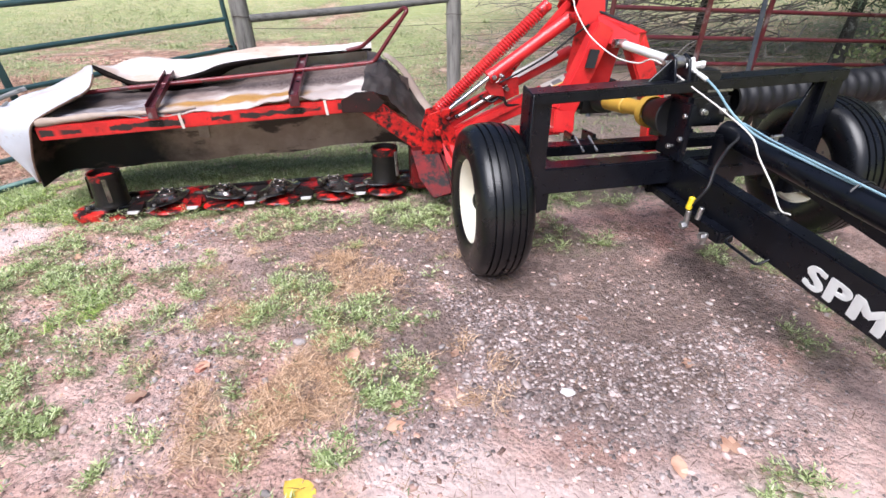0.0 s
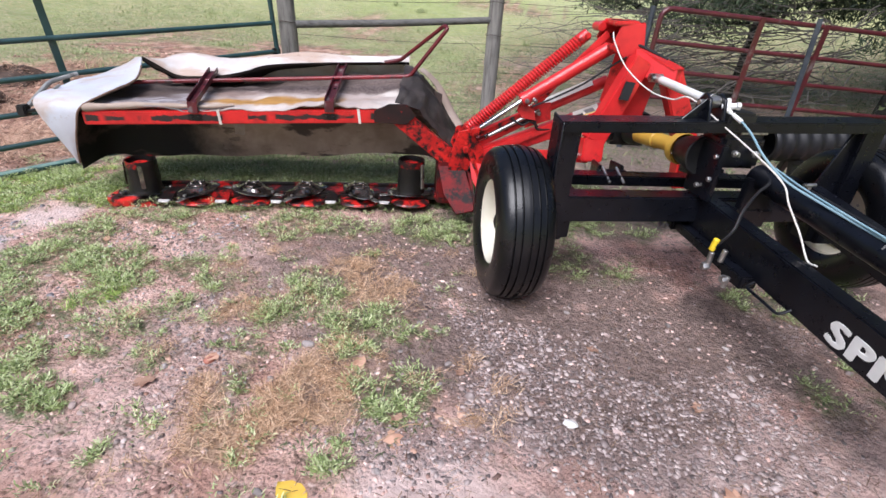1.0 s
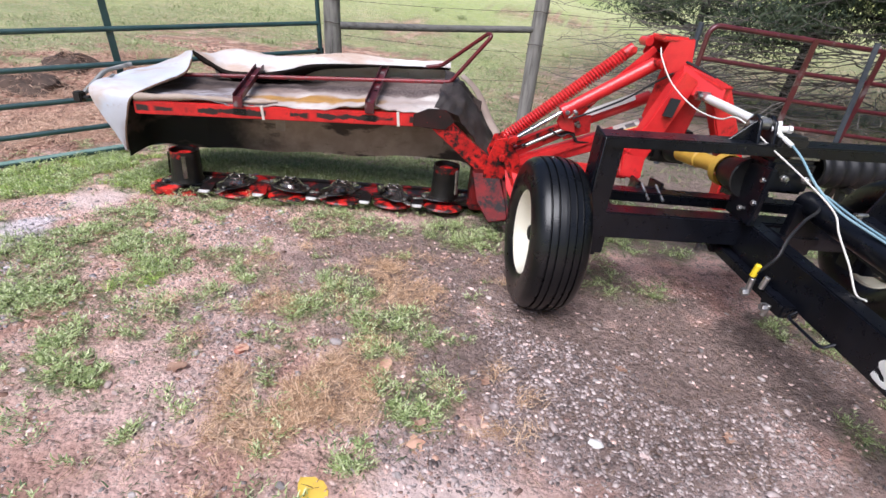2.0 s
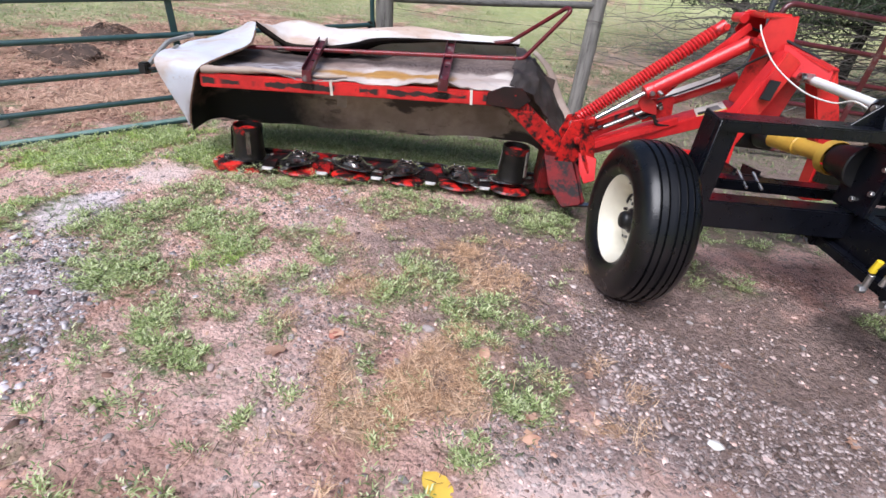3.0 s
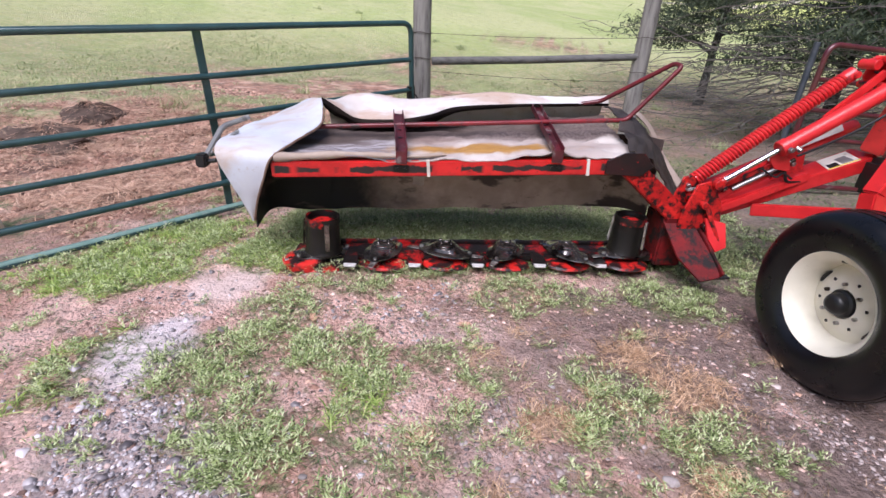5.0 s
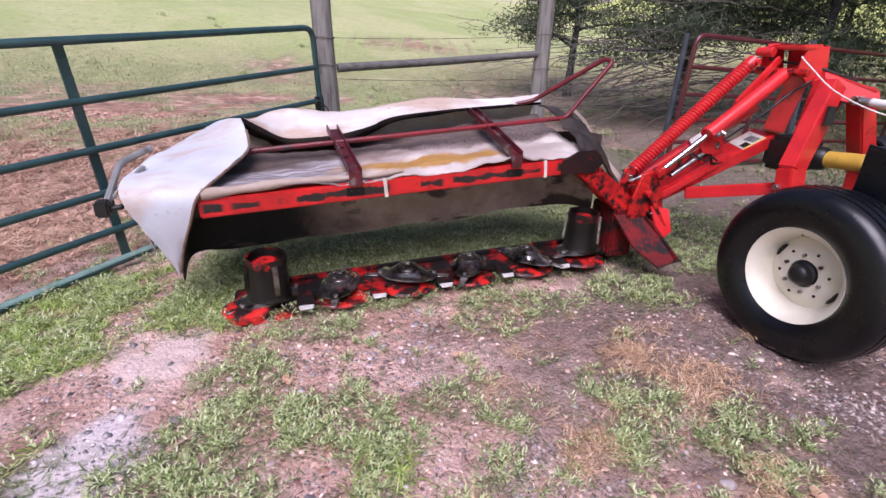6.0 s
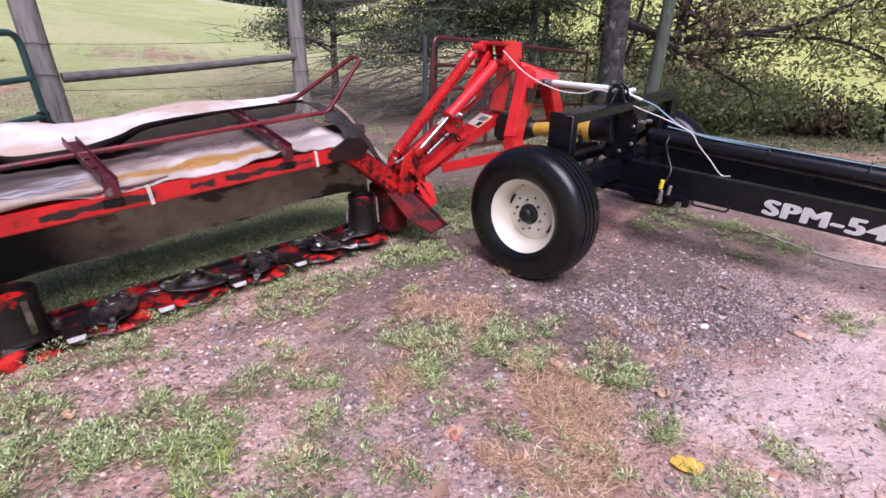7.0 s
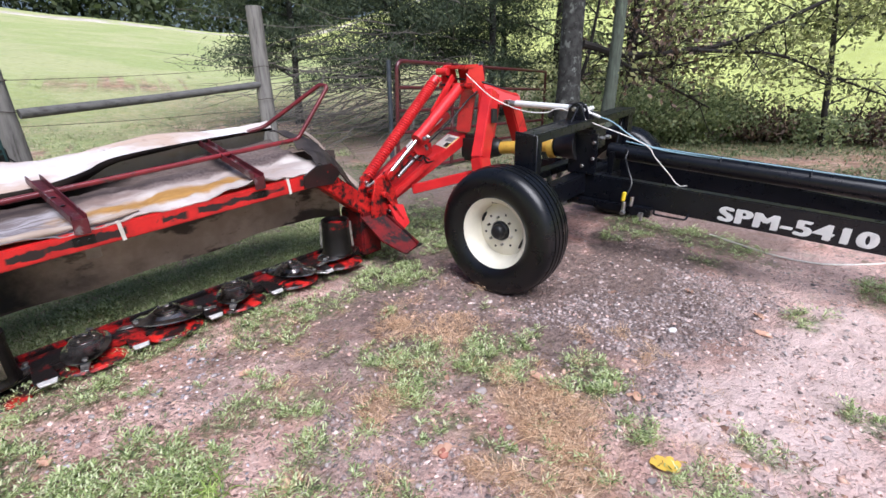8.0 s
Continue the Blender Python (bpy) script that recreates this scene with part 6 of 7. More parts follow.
part("guard_bell", turned([(0.05, 0.06), (0.075, 0.05), (0.092, -0.04), (0.106, -0.12), (0.10, -0.125), (0.0, -0.11)], aim((1.04, 0.12, 0.79), (1.03, 0.40, 0.765)), 28), M_DARK, cart, "black plastic guard bell")
part("guard_collar", turned([(0.085, 0.0), (0.09, 0.01), (0.088, 0.05), (0.06, 0.06), (0.05, 0.06)], aim((1.035, 0.17, 0.785), (1.03, 0.40, 0.765)), 28), M_YELLOW, cart)
shaft = part("shaft_guard", joined(rod((1.035, 0.22, 0.785), (1.02, 0.72, 0.73), 0.045, 22, 0.006), rod((1.03, 0.45, 0.76), (1.02, 0.70, 0.733), 0.052, 22, 0.006)), M_YELLOW, cart, "yellow plastic driveshaft guard")
part("rear_bell", turned([(0.05, 0.0), (0.07, 0.02), (0.082, 0.10), (0.078, 0.10)], aim((1.022, 0.66, 0.737), (1.018, 0.9, 0.72)), 24), M_DARK, cart)
for q, z in ((-0.14, 0.84), (-0.14, 0.72), (-0.06, 0.66)):
    part("housing_bolt", joined(bolt((1.02, q, z), (0, q, z), 0.014, 0.014)), M_STEEL, cart)
for p in (1.09, 1.20):
    part("tube_bolt", joined(rod((p, -0.15, 0.865), (p, -0.19, 0.866), 0.013), bolt((p, -0.16, 0.865), (p, -1, 0.865), 0.018, 0.014)), M_STEEL, cart)
part("pin_handle", joined(rod((1.62, -0.12, 0.60), (1.62, -0.12, 0.70), 0.012), rod((1.585, -0.12, 0.695), (1.655, -0.12, 0.70), 0.010)), M_STEEL, cart)

# corrugated roll on low trestles behind the far wheel
rr = [(0.135 + 0.010 * math.sin(k * 0.9), k * 0.0157) for k in range(93)]
roll = tagged(empty("corrugated_roll", CART), "black corrugated plastic pipe roll resting on low trestles", "pipe")
RA, RB_ = Vector((2.32, 1.12, 0.60)), Vector((3.72, 1.12, 0.68))
part("pipe", turned([(0.11, 0.02), (0.115, 0), *rr, (0.115, 92 * 0.0157), (0.11, 92 * 0.0157 - 0.02)], aim(RA, RB_), 28), M_PIPE, roll, "black corrugated pipe")
for t in (0.2, 0.8):
    c = RA.lerp(RB_, t)
    part("trestle", joined(beam((c.x, c.y - 0.17, 0.0), (c.x, c.y - 0.02, c.z - 0.10), 0.05, 0.05, 0.004), beam((c.x, c.y + 0.17, 0.0), (c.x, c.y + 0.02, c.z - 0.10), 0.05, 0.05, 0.004), beam((c.x, c.y - 0.14, c.z - 0.135), (c.x, c.y + 0.14, c.z - 0.135), 0.05, 0.04, 0.004)), M_DARK, roll)

# top link, its bracket and the fittings
for p in (0.955, 1.035):
    part("bracket_ear", plate([(p, -0.09, CZ + 0.008), (p, 0.07, CZ + 0.01), (p, 0.05, 1.085), (p, 0.0, 1.125), (p, -0.05, 1.10)], 0.014), M_BLACK, cart)
part("bracket_pin", rod((0.925, 0.0, 1.075), (1.065, 0.0, 1.075), 0.016), M_STEEL, cart)
part("bracket_gusset", plate([(0.82, -0.02, CZ + 0.008), (0.95, -0.02, CZ + 0.008), (0.95, -0.02, 1.10)], 0.012), M_BLACK, cart)
link = part("top_link", joined(rod((0.995, 0.02, 1.078), (0.995, 0.53, 1.10), 0.024, 20, 0.004)), M_WHITE, cart, "white painted top link")
part("link_end", joined(rod((0.995, 0.50, 1.098), (0.995, 0.60, 1.102), 0.022), rod((0.955, 0.60, 1.102), (1.035, 0.60, 1.102), 0.026)), M_STEEL, link)
part("link_collar", joined(rod((0.995, 0.0, 1.08), (0.995, 0.06, 1.08), 0.036), rod((0.96, 0.005, 1.08), (1.03, 0.005, 1.08), 0.03)), M_STEEL, link)
part("valve", joined(rod((1.03, -0.03, 1.065), (1.09, -0.06, 1.075), 0.016), rod((1.055, -0.06, 1.045), (1.065, -0.02, 1.10), 0.013), rod((1.055, -0.04, 1.055), (1.085, -0.14, 1.015), 0.011), bolt((1.09, -0.06, 1.075), (1.26, -0.11, 1.085), 0.02, 0.015)), M_WHITE, cart, "pale valve and hose fittings")
part("valve_block", box((1.05, -0.10, CZ + 0.012), (1.20, 0.03, 1.05), 0.012), M_DARK, cart)

# hoses, grip and coupler parts beside the drawbar
part("control_hose", sweep(smooth_path([(1.24, -0.24, 0.80), (1.19, -0.33, 0.775), (1.14, -0.34, 0.725), (1.05, -0.40, 0.655), (0.995, -0.45, 0.575), (0.95, -0.43, 0.48)]), 0.008, 8), M_DARK, cart, "black control hose")
part("hose_grip", rod((0.945, -0.42, 0.455), (0.95, -0.425, 0.52), 0.015, 14, 0.004), M_BRIGHTYEL, cart, "bright yellow hose grip")
part("coupler", joined(rod((0.97, -0.47, 0.42), (0.975, -0.475, 0.485), 0.013), rod((0.945, -0.43, 0.36), (0.945, -0.43, 0.45), 0.014), bolt((0.945, -0.43, 0.375), (0.9, -0.43, 0.37), 0.02, 0.024)), M_STEEL, cart)
part("coupler", joined(rod((0.965, -0.55, 0.325), (0.97, -0.555, 0.385), 0.012), bolt((0.965, -0.55, 0.37), (0.9, -0.55, 0.37), 0.02, 0.022)), M_STEEL, cart)
part("storage_bar", joined(beam((1.05, 0.02, 0.395), (1.05, -0.56, 0.375), 0.08, 0.05, 0.006), box((1.0, -0.60, 0.345), (1.09, -0.46, 0.41), 0.006), box((0.99, 0.0, 0.36), (1.09, 0.08, 0.44), 0.01)), M_BLACK, cart)
part("step_loop", sweep(bend([(1.07, -0.61, 0.395), (1.02, -0.62, 0.372), (1.02, -0.83, 0.366), (1.07, -0.84, 0.40)], 0.02), 0.007, 8), M_BLACK, cart)
for p in (0.955, 1.0):
    part("shackle", joined(rod((p, 0.06, 0.41), (p, 0.06, 0.34), 0.012), bolt((p, 0.05, 0.37), (p, -1, 0.37), 0.018, 0.02)), M_GALV, cart)

# ---- fence, gates ----
M_TRACK = surface("pale_track_gravel", (0.60, 0.54, 0.48), (0.48, 0.44, 0.36), (0.42, 0.45, 0.22), rough=0.9, scale=0.6, fine=8, dirt_scale=0.5, dirt_at=(0.48, 0.60))
M_TPOST = surface("blue_grey_steel", (0.05, 0.06, 0.075), (0.09, 0.10, 0.115), rough=0.5, metal=0.3)
def wood_post(x, y, h, r, lean, label):
    z = float(height(np.array([x]), np.array([y]))[0]) - 0.3
    pts = [(lean[0] * k / 12 * h, lean[1] * k / 12 * h, k / 12 * (h + 0.3)) for k in range(13)]
    bm = sweep(pts, [r * (1.06 - 0.1 * k / 12) for k in range(13)], 18)
    for v in bm.verts:
        k = fbm(v.co.x * 9, v.co.y * 9, v.co.z * 1.2)
        v.co.x += 0.008 * k
        v.co.y += 0.008 * fbm(v.co.y * 9, v.co.z * 1.3, v.co.x * 9)
    ob = part("fence_post", bm, M_WOOD)
    ob.matrix_world = pose(x, y, z)
    return tagged(ob, label, "post", "fence posts")


POST_A, POST_B = (-2.455, 5.37), (-0.42, 6.08)
wood_post(*POST_A, 2.3, 0.088, (-0.045, 0.0), "weathered grey round post where the green gate latches")
wood_post(*POST_B, 2.0, 0.078, (-0.012, 0.0), "weathered grey round fence post with wire")
rail = part("fence_rail", sweep([(POST_A[0] + 0.05, POST_A[1] - 0.02, 1.08), (-1.45, 5.78, 1.15), (POST_B[0] - 0.05, POST_B[1] - 0.02, 1.245)], [0.038, 0.036, 0.034], 14), M_RAIL)
tagged(rail, "grey wooden brace rail between the two posts", "rail")
for i, (z0, z1) in enumerate(((1.32, 1.42), (0.98, 1.0), (0.62, 0.70), (0.32, 0.36))):
    a, b = Vector((POST_A[0] - 0.02, POST_A[1] + 0.08, z0)), Vector((POST_B[0] - 0.02, POST_B[1] + 0.08, z1))
    path = [a.lerp(b, k / 10) - Vector((0, 0, 0.02 * math.sin(math.pi * k / 10))) for k in range(11)]
    barbs = [sweep([p + Vector((0, 0, -0.012)), p + Vector((0.004, 0.002, 0.012))], 0.0016, 4) for p in path[1:-1]]
    tagged(part("fence_wire", joined(sweep(path, 0.0022, 5), *barbs), M_WIRE), "thin rusty barbed wire strung between fence posts", "wire", "fence wires")
    a, b = b, b + Vector((3.6, 1.6, 0.1))
    tagged(part("fence_wire", sweep([a.lerp(b, k / 10) - Vector((0, 0, 0.03 * math.sin(math.pi * k / 10))) for k in range(11)], 0.0022, 5), M_WIRE), "thin rusty barbed wire strung between fence posts", "wire", "fence wires")
for nm, (px, py), z in (("wire_wrap", POST_A, 1.10), ("wire_wrap", POST_A, 1.32), ("wire_wrap", POST_B, 1.10), ("wire_wrap", POST_B, 1.42)):
    zz = z + 0.3
    lx = (-0.045, 0.0) if px < -2 else (-0.012, 0.0)
    c = Vector((px + lx[0] * z, py + lx[1] * z, z))
    tagged(part(nm, sweep([c + Vector((0.093 * math.cos(k), 0.093 * math.sin(k), 0.006 * math.sin(3 * k))) for k in [2 * math.pi * j / 20 for j in range(20)]], 0.003, 5, closed=True), M_WIRE), "rusty wire wrapped round a fence post", "wire")


def tube_gate(name, label, m, length, zs, upright_at, r, material, corner, pale=None):
    """A tube gate in its own plane: x along, z up."""
    gate = tagged(empty(name, m), label, "gate")
    lo, hi = zs[0], zs[-1]
    frame_path = bend([(length, 0, lo), (0, 0, lo), (0, 0, hi), (length, 0, hi)], corner, 8)
    part("gate_frame", sweep([*frame_path, Vector((length, 0, lo + 0.02))], r, 12), material, gate)
    if pale:
        part("gate_rail", sweep([(0.06, -0.003, lo + 0.004), (length, -0.003, lo + 0.004)], r * 1.04, 12), pale, gate, "lowest rail with its pale reflection painted in")
    for z in zs[1:-1]:
        part("gate_rail", sweep([(0.0, 0, z), (length, 0, z)], r * 0.9, 12), material, gate)
    for x in upright_at:
        part("gate_upright", beam((x, -r * 1.1, lo - 0.02), (x, -r * 1.1, hi + 0.02), r * 2.2, r * 0.9, 0.004, up=(0, 1, 0)), material, gate)
    return gate


# green gate: runs from the latch post towards the yard's open side
green = tube_gate("green_gate", "dark green tube pasture gate, closed against the wooden post", pose(-2.40, 5.40, 0.0, 0, 0, 238) @ pose(0.21, 0, -0.0021, 0, 4.07, 0), 4.3,
                  (0.134, 0.338, 0.571, 0.826, 1.093, 1.398), (1.85, 3.6), 0.0235, M_GREEN, 0.10, M_GREEN_SHEEN)
part("gate_latch", joined(box((-0.03, -0.02, 0.72), (0.05, 0.02, 0.86), 0.006), sweep([(0.0, 0.0, 0.82), (-0.06, 0.03, 0.74), (-0.04, 0.05, 0.66)], 0.006, 6)), M_DARK, green, "black gate latch chain")

# maroon gate leaning at the back
rdir = math.degrees(math.atan2(6.95 - 6.25, 3.10 - 1.20))
tube_gate("maroon_gate", "maroon tube gate standing open before the cedars", pose(1.22, 6.30, 0.0, 0, 0, rdir) @ pose(0, 0, -0.02, 0, 2.0, 0), 4.15,
          (0.12, 0.37, 0.62, 0.90, 1.19, 1.51), (1.15, 1.95), 0.027, M_GATERED, 0.12)
tp = part("steel_post", rod((1.17, 6.36, -0.2), (1.18, 6.37, 1.50), 0.03, 14, 0.004), M_TPOST)
tagged(tp, "blue-grey steel pipe post beside the maroon gate's end", "post")
tp = part("steel_post", joined(beam((3.02, 6.80, -0.2), (2.96, 6.84, 1.50), 0.05, 0.008, 0.002, up=(0.3, 1, 0)), beam((3.02, 6.78, -0.2), (2.96, 6.82, 1.50), 0.008, 0.04, 0.002)), M_TPOST)
tagged(tp, "grey steel T-post holding the maroon gate", "post")
band = part("gate_tie", sweep([Vector((2.98 + 0.03 * math.cos(k), 6.87 + 0.03 * math.sin(k), 1.46)) for k in [2 * math.pi * j / 12 for j in range(12)]], 0.012, 6, closed=True), M_TAPE)
tagged(band, "pale strap tying the maroon gate to its post", "strap")

# ---- loose things: rope, leaves, stones ----
def ground_z(x, y):
    return float(height(np.array([x]), np.array([y]))[0])


W = CART
rope_pts = [W @ Vector(p) for p in ((0.78, 0.86, 1.325), (0.77, 0.78, 1.27), (0.80, 0.62, 1.15), (0.86, 0.40, 1.06), (0.91, 0.22, 1.045), (0.94, 0.10, 1.075), (1.04, -0.117, 0.972), (1.08, -0.33, 0.90), (1.112, -0.49, 0.83), (1.125, -0.55, 0.755), (1.15, -0.64, 0.655), (1.155, -0.72, 0.572), (1.15, -0.78, 0.575))]
tagged(part("rope", sweep(smooth_path(rope_pts, 6), 0.0042, 7), M_ROPE), "white pull rope slung from the tower to the drawbar", "rope")
hose_pts = [W @ Vector(p) for p in ((1.085, -0.13, 1.02), (1.075, -0.24, 0.985), (1.09, -0.36, 0.905), (1.14, -0.47, 0.835), (1.20, -0.60, 0.795), (1.225, -0.95, 0.764))]
tagged(part("air_line", sweep(smooth_path(hose_pts, 6), 0.0055, 7), M_HOSE), "pale blue air line from the valve to the tube", "hose")
cable = [W @ Vector(p) for p in ((0.80, 1.16, 1.33), (0.86, 1.06, 1.295), (0.95, 0.84, 1.265), (1.10, 0.70, 1.20))]
tagged(part("black_cable", sweep(smooth_path(cable, 5), 0.008, 7), M_DARK), "black cable tied over the tower head", "cable")
gp = [(2.30, 2.60), (2.24, 2.30), (2.24, 2.02), (2.34, 1.78), (2.62, 1.60), (2.95, 1.46)]
tagged(part("ground_rope", sweep(smooth_path([(x, y, ground_z(x, y) + 0.012) for x, y in gp], 6), 0.0085, 6), M_ROPE), "slack white rope lying on the grass", "rope")


M_STRAW_STEM = surface("dry_stalk", (0.62, 0.42, 0.26), (0.44, 0.27, 0.15), rough=0.7)


def leaf_mesh(name, length, width, material, seed, lobes=0):
    rng = random.Random(seed)
    bm = bmesh.new()
    n = 9
    rows = []
    for i in range(n):
        t = i / (n - 1)
        w = width * math.sin(math.pi * min(1, t * 0.94 + 0.06)) ** 0.8 * (1 + (0.42 * math.sin(t * 15) if lobes else 0.05 * math.sin(t * 9)))
        z = 0.005 * math.sin(t * 4 + seed) + 0.003
        rows.append([bm.verts.new(((t - 0.5) * length, s * w, z + abs(s) * 0.006 * rng.uniform(-0.6, 1.5))) for s in (-1, 0, 1)])
    for a, b in zip(rows, rows[1:]):
        for k in range(2):
            bm.faces.new((a[k], a[k + 1], b[k + 1], b[k]))
    stem = sweep([(-0.5 * length, 0, 0.006), (-0.72 * length, 0.01, 0.004)], 0.0015, 4)
    ex = bmesh.ops.extrude_face_region(bm, geom=bm.faces[:])
    bmesh.ops.translate(bm, vec=(0, 0, -0.0012), verts=[e for e in ex["geom"] if isinstance(e, bmesh.types.BMVert)])
    return finish(joined(bm, stem), name, material)


LEAVES = [leaf_mesh("fallen_leaf", 0.085, 0.026, M_DRYLEAF, 1), leaf_mesh("fallen_leaf", 0.06, 0.02, M_DRYLEAF, 2, 1), leaf_mesh("fallen_leaf", 0.09, 0.03, M_DRYLEAF, 5, 1)]
YEL = leaf_mesh("fallen_leaf", 0.12, 0.048, M_YELLEAF, 3)
spots = [(0.42, 0.75, 0), (-1.45, 2.63, 0), (0.12, 1.95, 1), (-0.07, 1.62, 1), (-0.94, 1.71, 0), (-0.62, 2.85, 1), (-1.1, 1.51, 2), (1.12, 2.03, 1), (-0.05, 1.53, 2), (-0.32, 1.87, 0), (1.15, 1.62, 2), (0.7, 2.3, 1), (-3.5, 2.7, 2), (-2.2, 2.45, 1), (0.95, 1.5, 0)]
for i, (x, y, k) in enumerate(spots):
    ob = new("fallen_leaf", LEAVES[k])
    ob.matrix_world = pose(x, y, ground_z(x, y) + 0.008, RNG.uniform(-8, 8), RNG.uniform(-8, 8), RNG.uniform(0, 360))
    tagged(ob, "curled dry brown fallen leaf on the soil", "leaf", "fallen leaves")
ob = new("fallen_leaf", YEL)
ob.matrix_world = pose(-0.30, 1.225, ground_z(-0.3, 1.225) + 0.008, 4, -5, 160)
tagged(ob, "broad yellow fallen leaf on the soil", "leaf", "fallen leaves")


for p, q in (((-0.66, 1.98), (-0.64, 1.76)), ((-0.71, 1.60), (-0.56, 1.50)), ((-0.20, 1.83), (-0.16, 1.72)), ((0.03, 1.62), (-0.1, 1.5))):
    mid = (Vector(p) + Vector(q)) / 2 + Vector((0.012, 0.015))
    path = smooth_path([(x, y, ground_z(x, y) + h) for (x, y), h in ((p, 0.006), (tuple(mid), 0.03), (q, 0.008))], 5)
    tagged(part("dry_stalk", sweep(path, [0.0022 - 0.0001 * k for k in range(len(path))], 5), M_STRAW_STEM), "long dry pale stalk lying on the soil", "stalk", "dry stalks")


def rock(name, x, y, s, material, label):
    bm = bmesh.new()
    bmesh.ops.create_icosphere(bm, subdivisions=2, radius=1)
    for v in bm.verts:
        k = 1 + 0.28 * fbm(v.co.x * 1.6 + x * 7, v.co.y * 1.6 + y * 5, v.co.z * 1.6)
        v.co = Vector((v.co.x * 1.2, v.co.y * 0.85, v.co.z * 0.6)) * k * s
    ob = part(name, bm, material, smooth=25)
    ob.matrix_world = pose(x, y, ground_z(x, y) + 0.15 * s, 0, 0, x * 900 % 360)
    return tagged(ob, label, "stone", "loose stones")


M_STONE = surface("grey_stone", (0.36, 0.315, 0.30), (0.24, 0.205, 0.195), (0.46, 0.41, 0.39), rough=0.6, scale=30, each=0.4)
M_STONE_WHITE = surface("white_stone", (0.72, 0.70, 0.68), (0.60, 0.57, 0.55), rough=0.6, scale=30)
M_DARKSTONE = surface("dark_red_stone", (0.15, 0.06, 0.055), (0.09, 0.04, 0.04), rough=0.5, scale=30)
M_PINKSTONE = surface("pinkish_stone", (0.52, 0.40, 0.37), (0.40, 0.30, 0.275), rough=0.6, scale=30, each=0.35)
M_BRICK = surface("red_brick_chip", (0.42, 0.17, 0.12), (0.34, 0.13, 0.09), rough=0.7, scale=30)
rock("loose_stone", 0.60, 1.80, 0.024, M_STONE_WHITE, "white flat stone lying among gravel")
rock("loose_stone", -0.60, 1.93, 0.026, M_STONE, "grey stone pressed into the soil")
rock("loose_stone", -0.94, 1.70, 0.024, M_BRICK, "broken red brick chip on the soil")
rock("loose_stone", -0.62, 2.84, 0.022, M_BRICK, "orange-red brick chip near the cutter bar")
rock("loose_stone", -2.20, 1.36, 0.026, M_DARKSTONE, "dark red stone among the grey gravel")
for i in range(230):
    x, y = RNG.uniform(-2.9, 1.6), RNG.uniform(0.9, 2.7)
    pink = i % 5 in (1, 3)
    rock("loose_stone", x, y, RNG.uniform(0.006, 0.017), M_PINKSTONE if pink else M_STONE, "small pinkish stone pressed into the soil" if pink else "small grey stone pressed into the soil")
jug = part("plastic_container", turned([(0, 0.0), (0.17, 0.0), (0.185, 0.012), (0.18, 0.06), (0.165, 0.20), (0.125, 0.42), (0.105, 0.445), (0.085, 0.45), (0.082, 0.50), (0.088, 0.505), (0.088, 0.545), (0.075, 0.56), (0, 0.562)], seg=28), M_CREAM)
jug.matrix_world = pose(-5.02, 2.87, ground_z(-5.02, 2.87))
tagged(jug, "pale tapered plastic container standing behind the green gate", "container")


def heap(x, y, a, b, h, seed):
    """A mound of dug earth with a broken top."""
    bm = bmesh.new()
    n, m = 28, 10
    rings = []
    for i in range(m):
        t = i / (m - 1)
        ring = []
        for j in range(n):
            k = 2 * math.pi * j / n
            r = max(0.02, math.cos(t * 1.5)) * (1 + 0.4 * fbm(math.cos(k) * 1.3 + seed, math.sin(k) * 1.3, t * 2))
            ring.append(bm.verts.new((a * r * math.cos(k), b * r * math.sin(k), h * math.sin(t * 1.57) * (1 + 0.3 * fbm(math.cos(k) * 2 + seed, math.sin(k) * 2, t * 3)) - 0.04)))
        rings.append(ring)
    for p, q in zip(rings, rings[1:]):
        for j in range(n):
            bm.faces.new((p[j], p[(j + 1) % n], q[(j + 1) % n], q[j]))
    bm.faces.new(rings[-1])
    ob = part("soil_mound", bm, M_HEAP)
    ob.matrix_world = pose(x, y, ground_z(x, y))
    return tagged(ob, "dark mound of dug earth and old grass behind the gate", "mound", "soil mounds")


M_HEAP = surface("dark_dug_earth", (0.10, 0.065, 0.05), (0.05, 0.034, 0.027), (0.24, 0.17, 0.12), rough=0.9, scale=9, dirt_scale=14, dirt_at=(0.54, 0.66), bump=1.0, fine=30)
heap(-7.15, 5.2, 0.62, 0.45, 0.24, 3)
heap(-7.5, 6.2, 0.40, 0.36, 0.22, 8)
heap(-4.72, 3.84, 0.24, 0.20, 0.09, 12)
hx = np.concatenate([RNG.normal(-7.15, 0.30, 900), RNG.normal(-7.5, 0.2, 400), RNG.normal(-4.72, 0.12, 250)])
hy = np.concatenate([RNG.normal(5.2, 0.22, 900), RNG.normal(6.2, 0.18, 400), RNG.normal(3.84, 0.10, 250)])
hz = np.concatenate([0.22 * np.exp(-((hx[:900] + 7.15) / 0.42) ** 2 - ((hy[:900] - 5.2) / 0.3) ** 2), 0.2 * np.exp(-((hx[900:1300] + 7.5) / 0.3) ** 2 - ((hy[900:1300] - 6.2) / 0.26) ** 2), 0.08 * np.exp(-((hx[1300:] + 4.72) / 0.17) ** 2 - ((hy[1300:] - 3.84) / 0.14) ** 2)])
v, f = blades(hx, hy, 0.30, 0.004, (0.9, 1.6), 0.5, lift=hz)
tagged(new("mound_hay", mesh_np("mound_hay", v, f, M_OLDHAY)), "stringy old hay hanging over the earth mounds", "hay", kind="stuff")

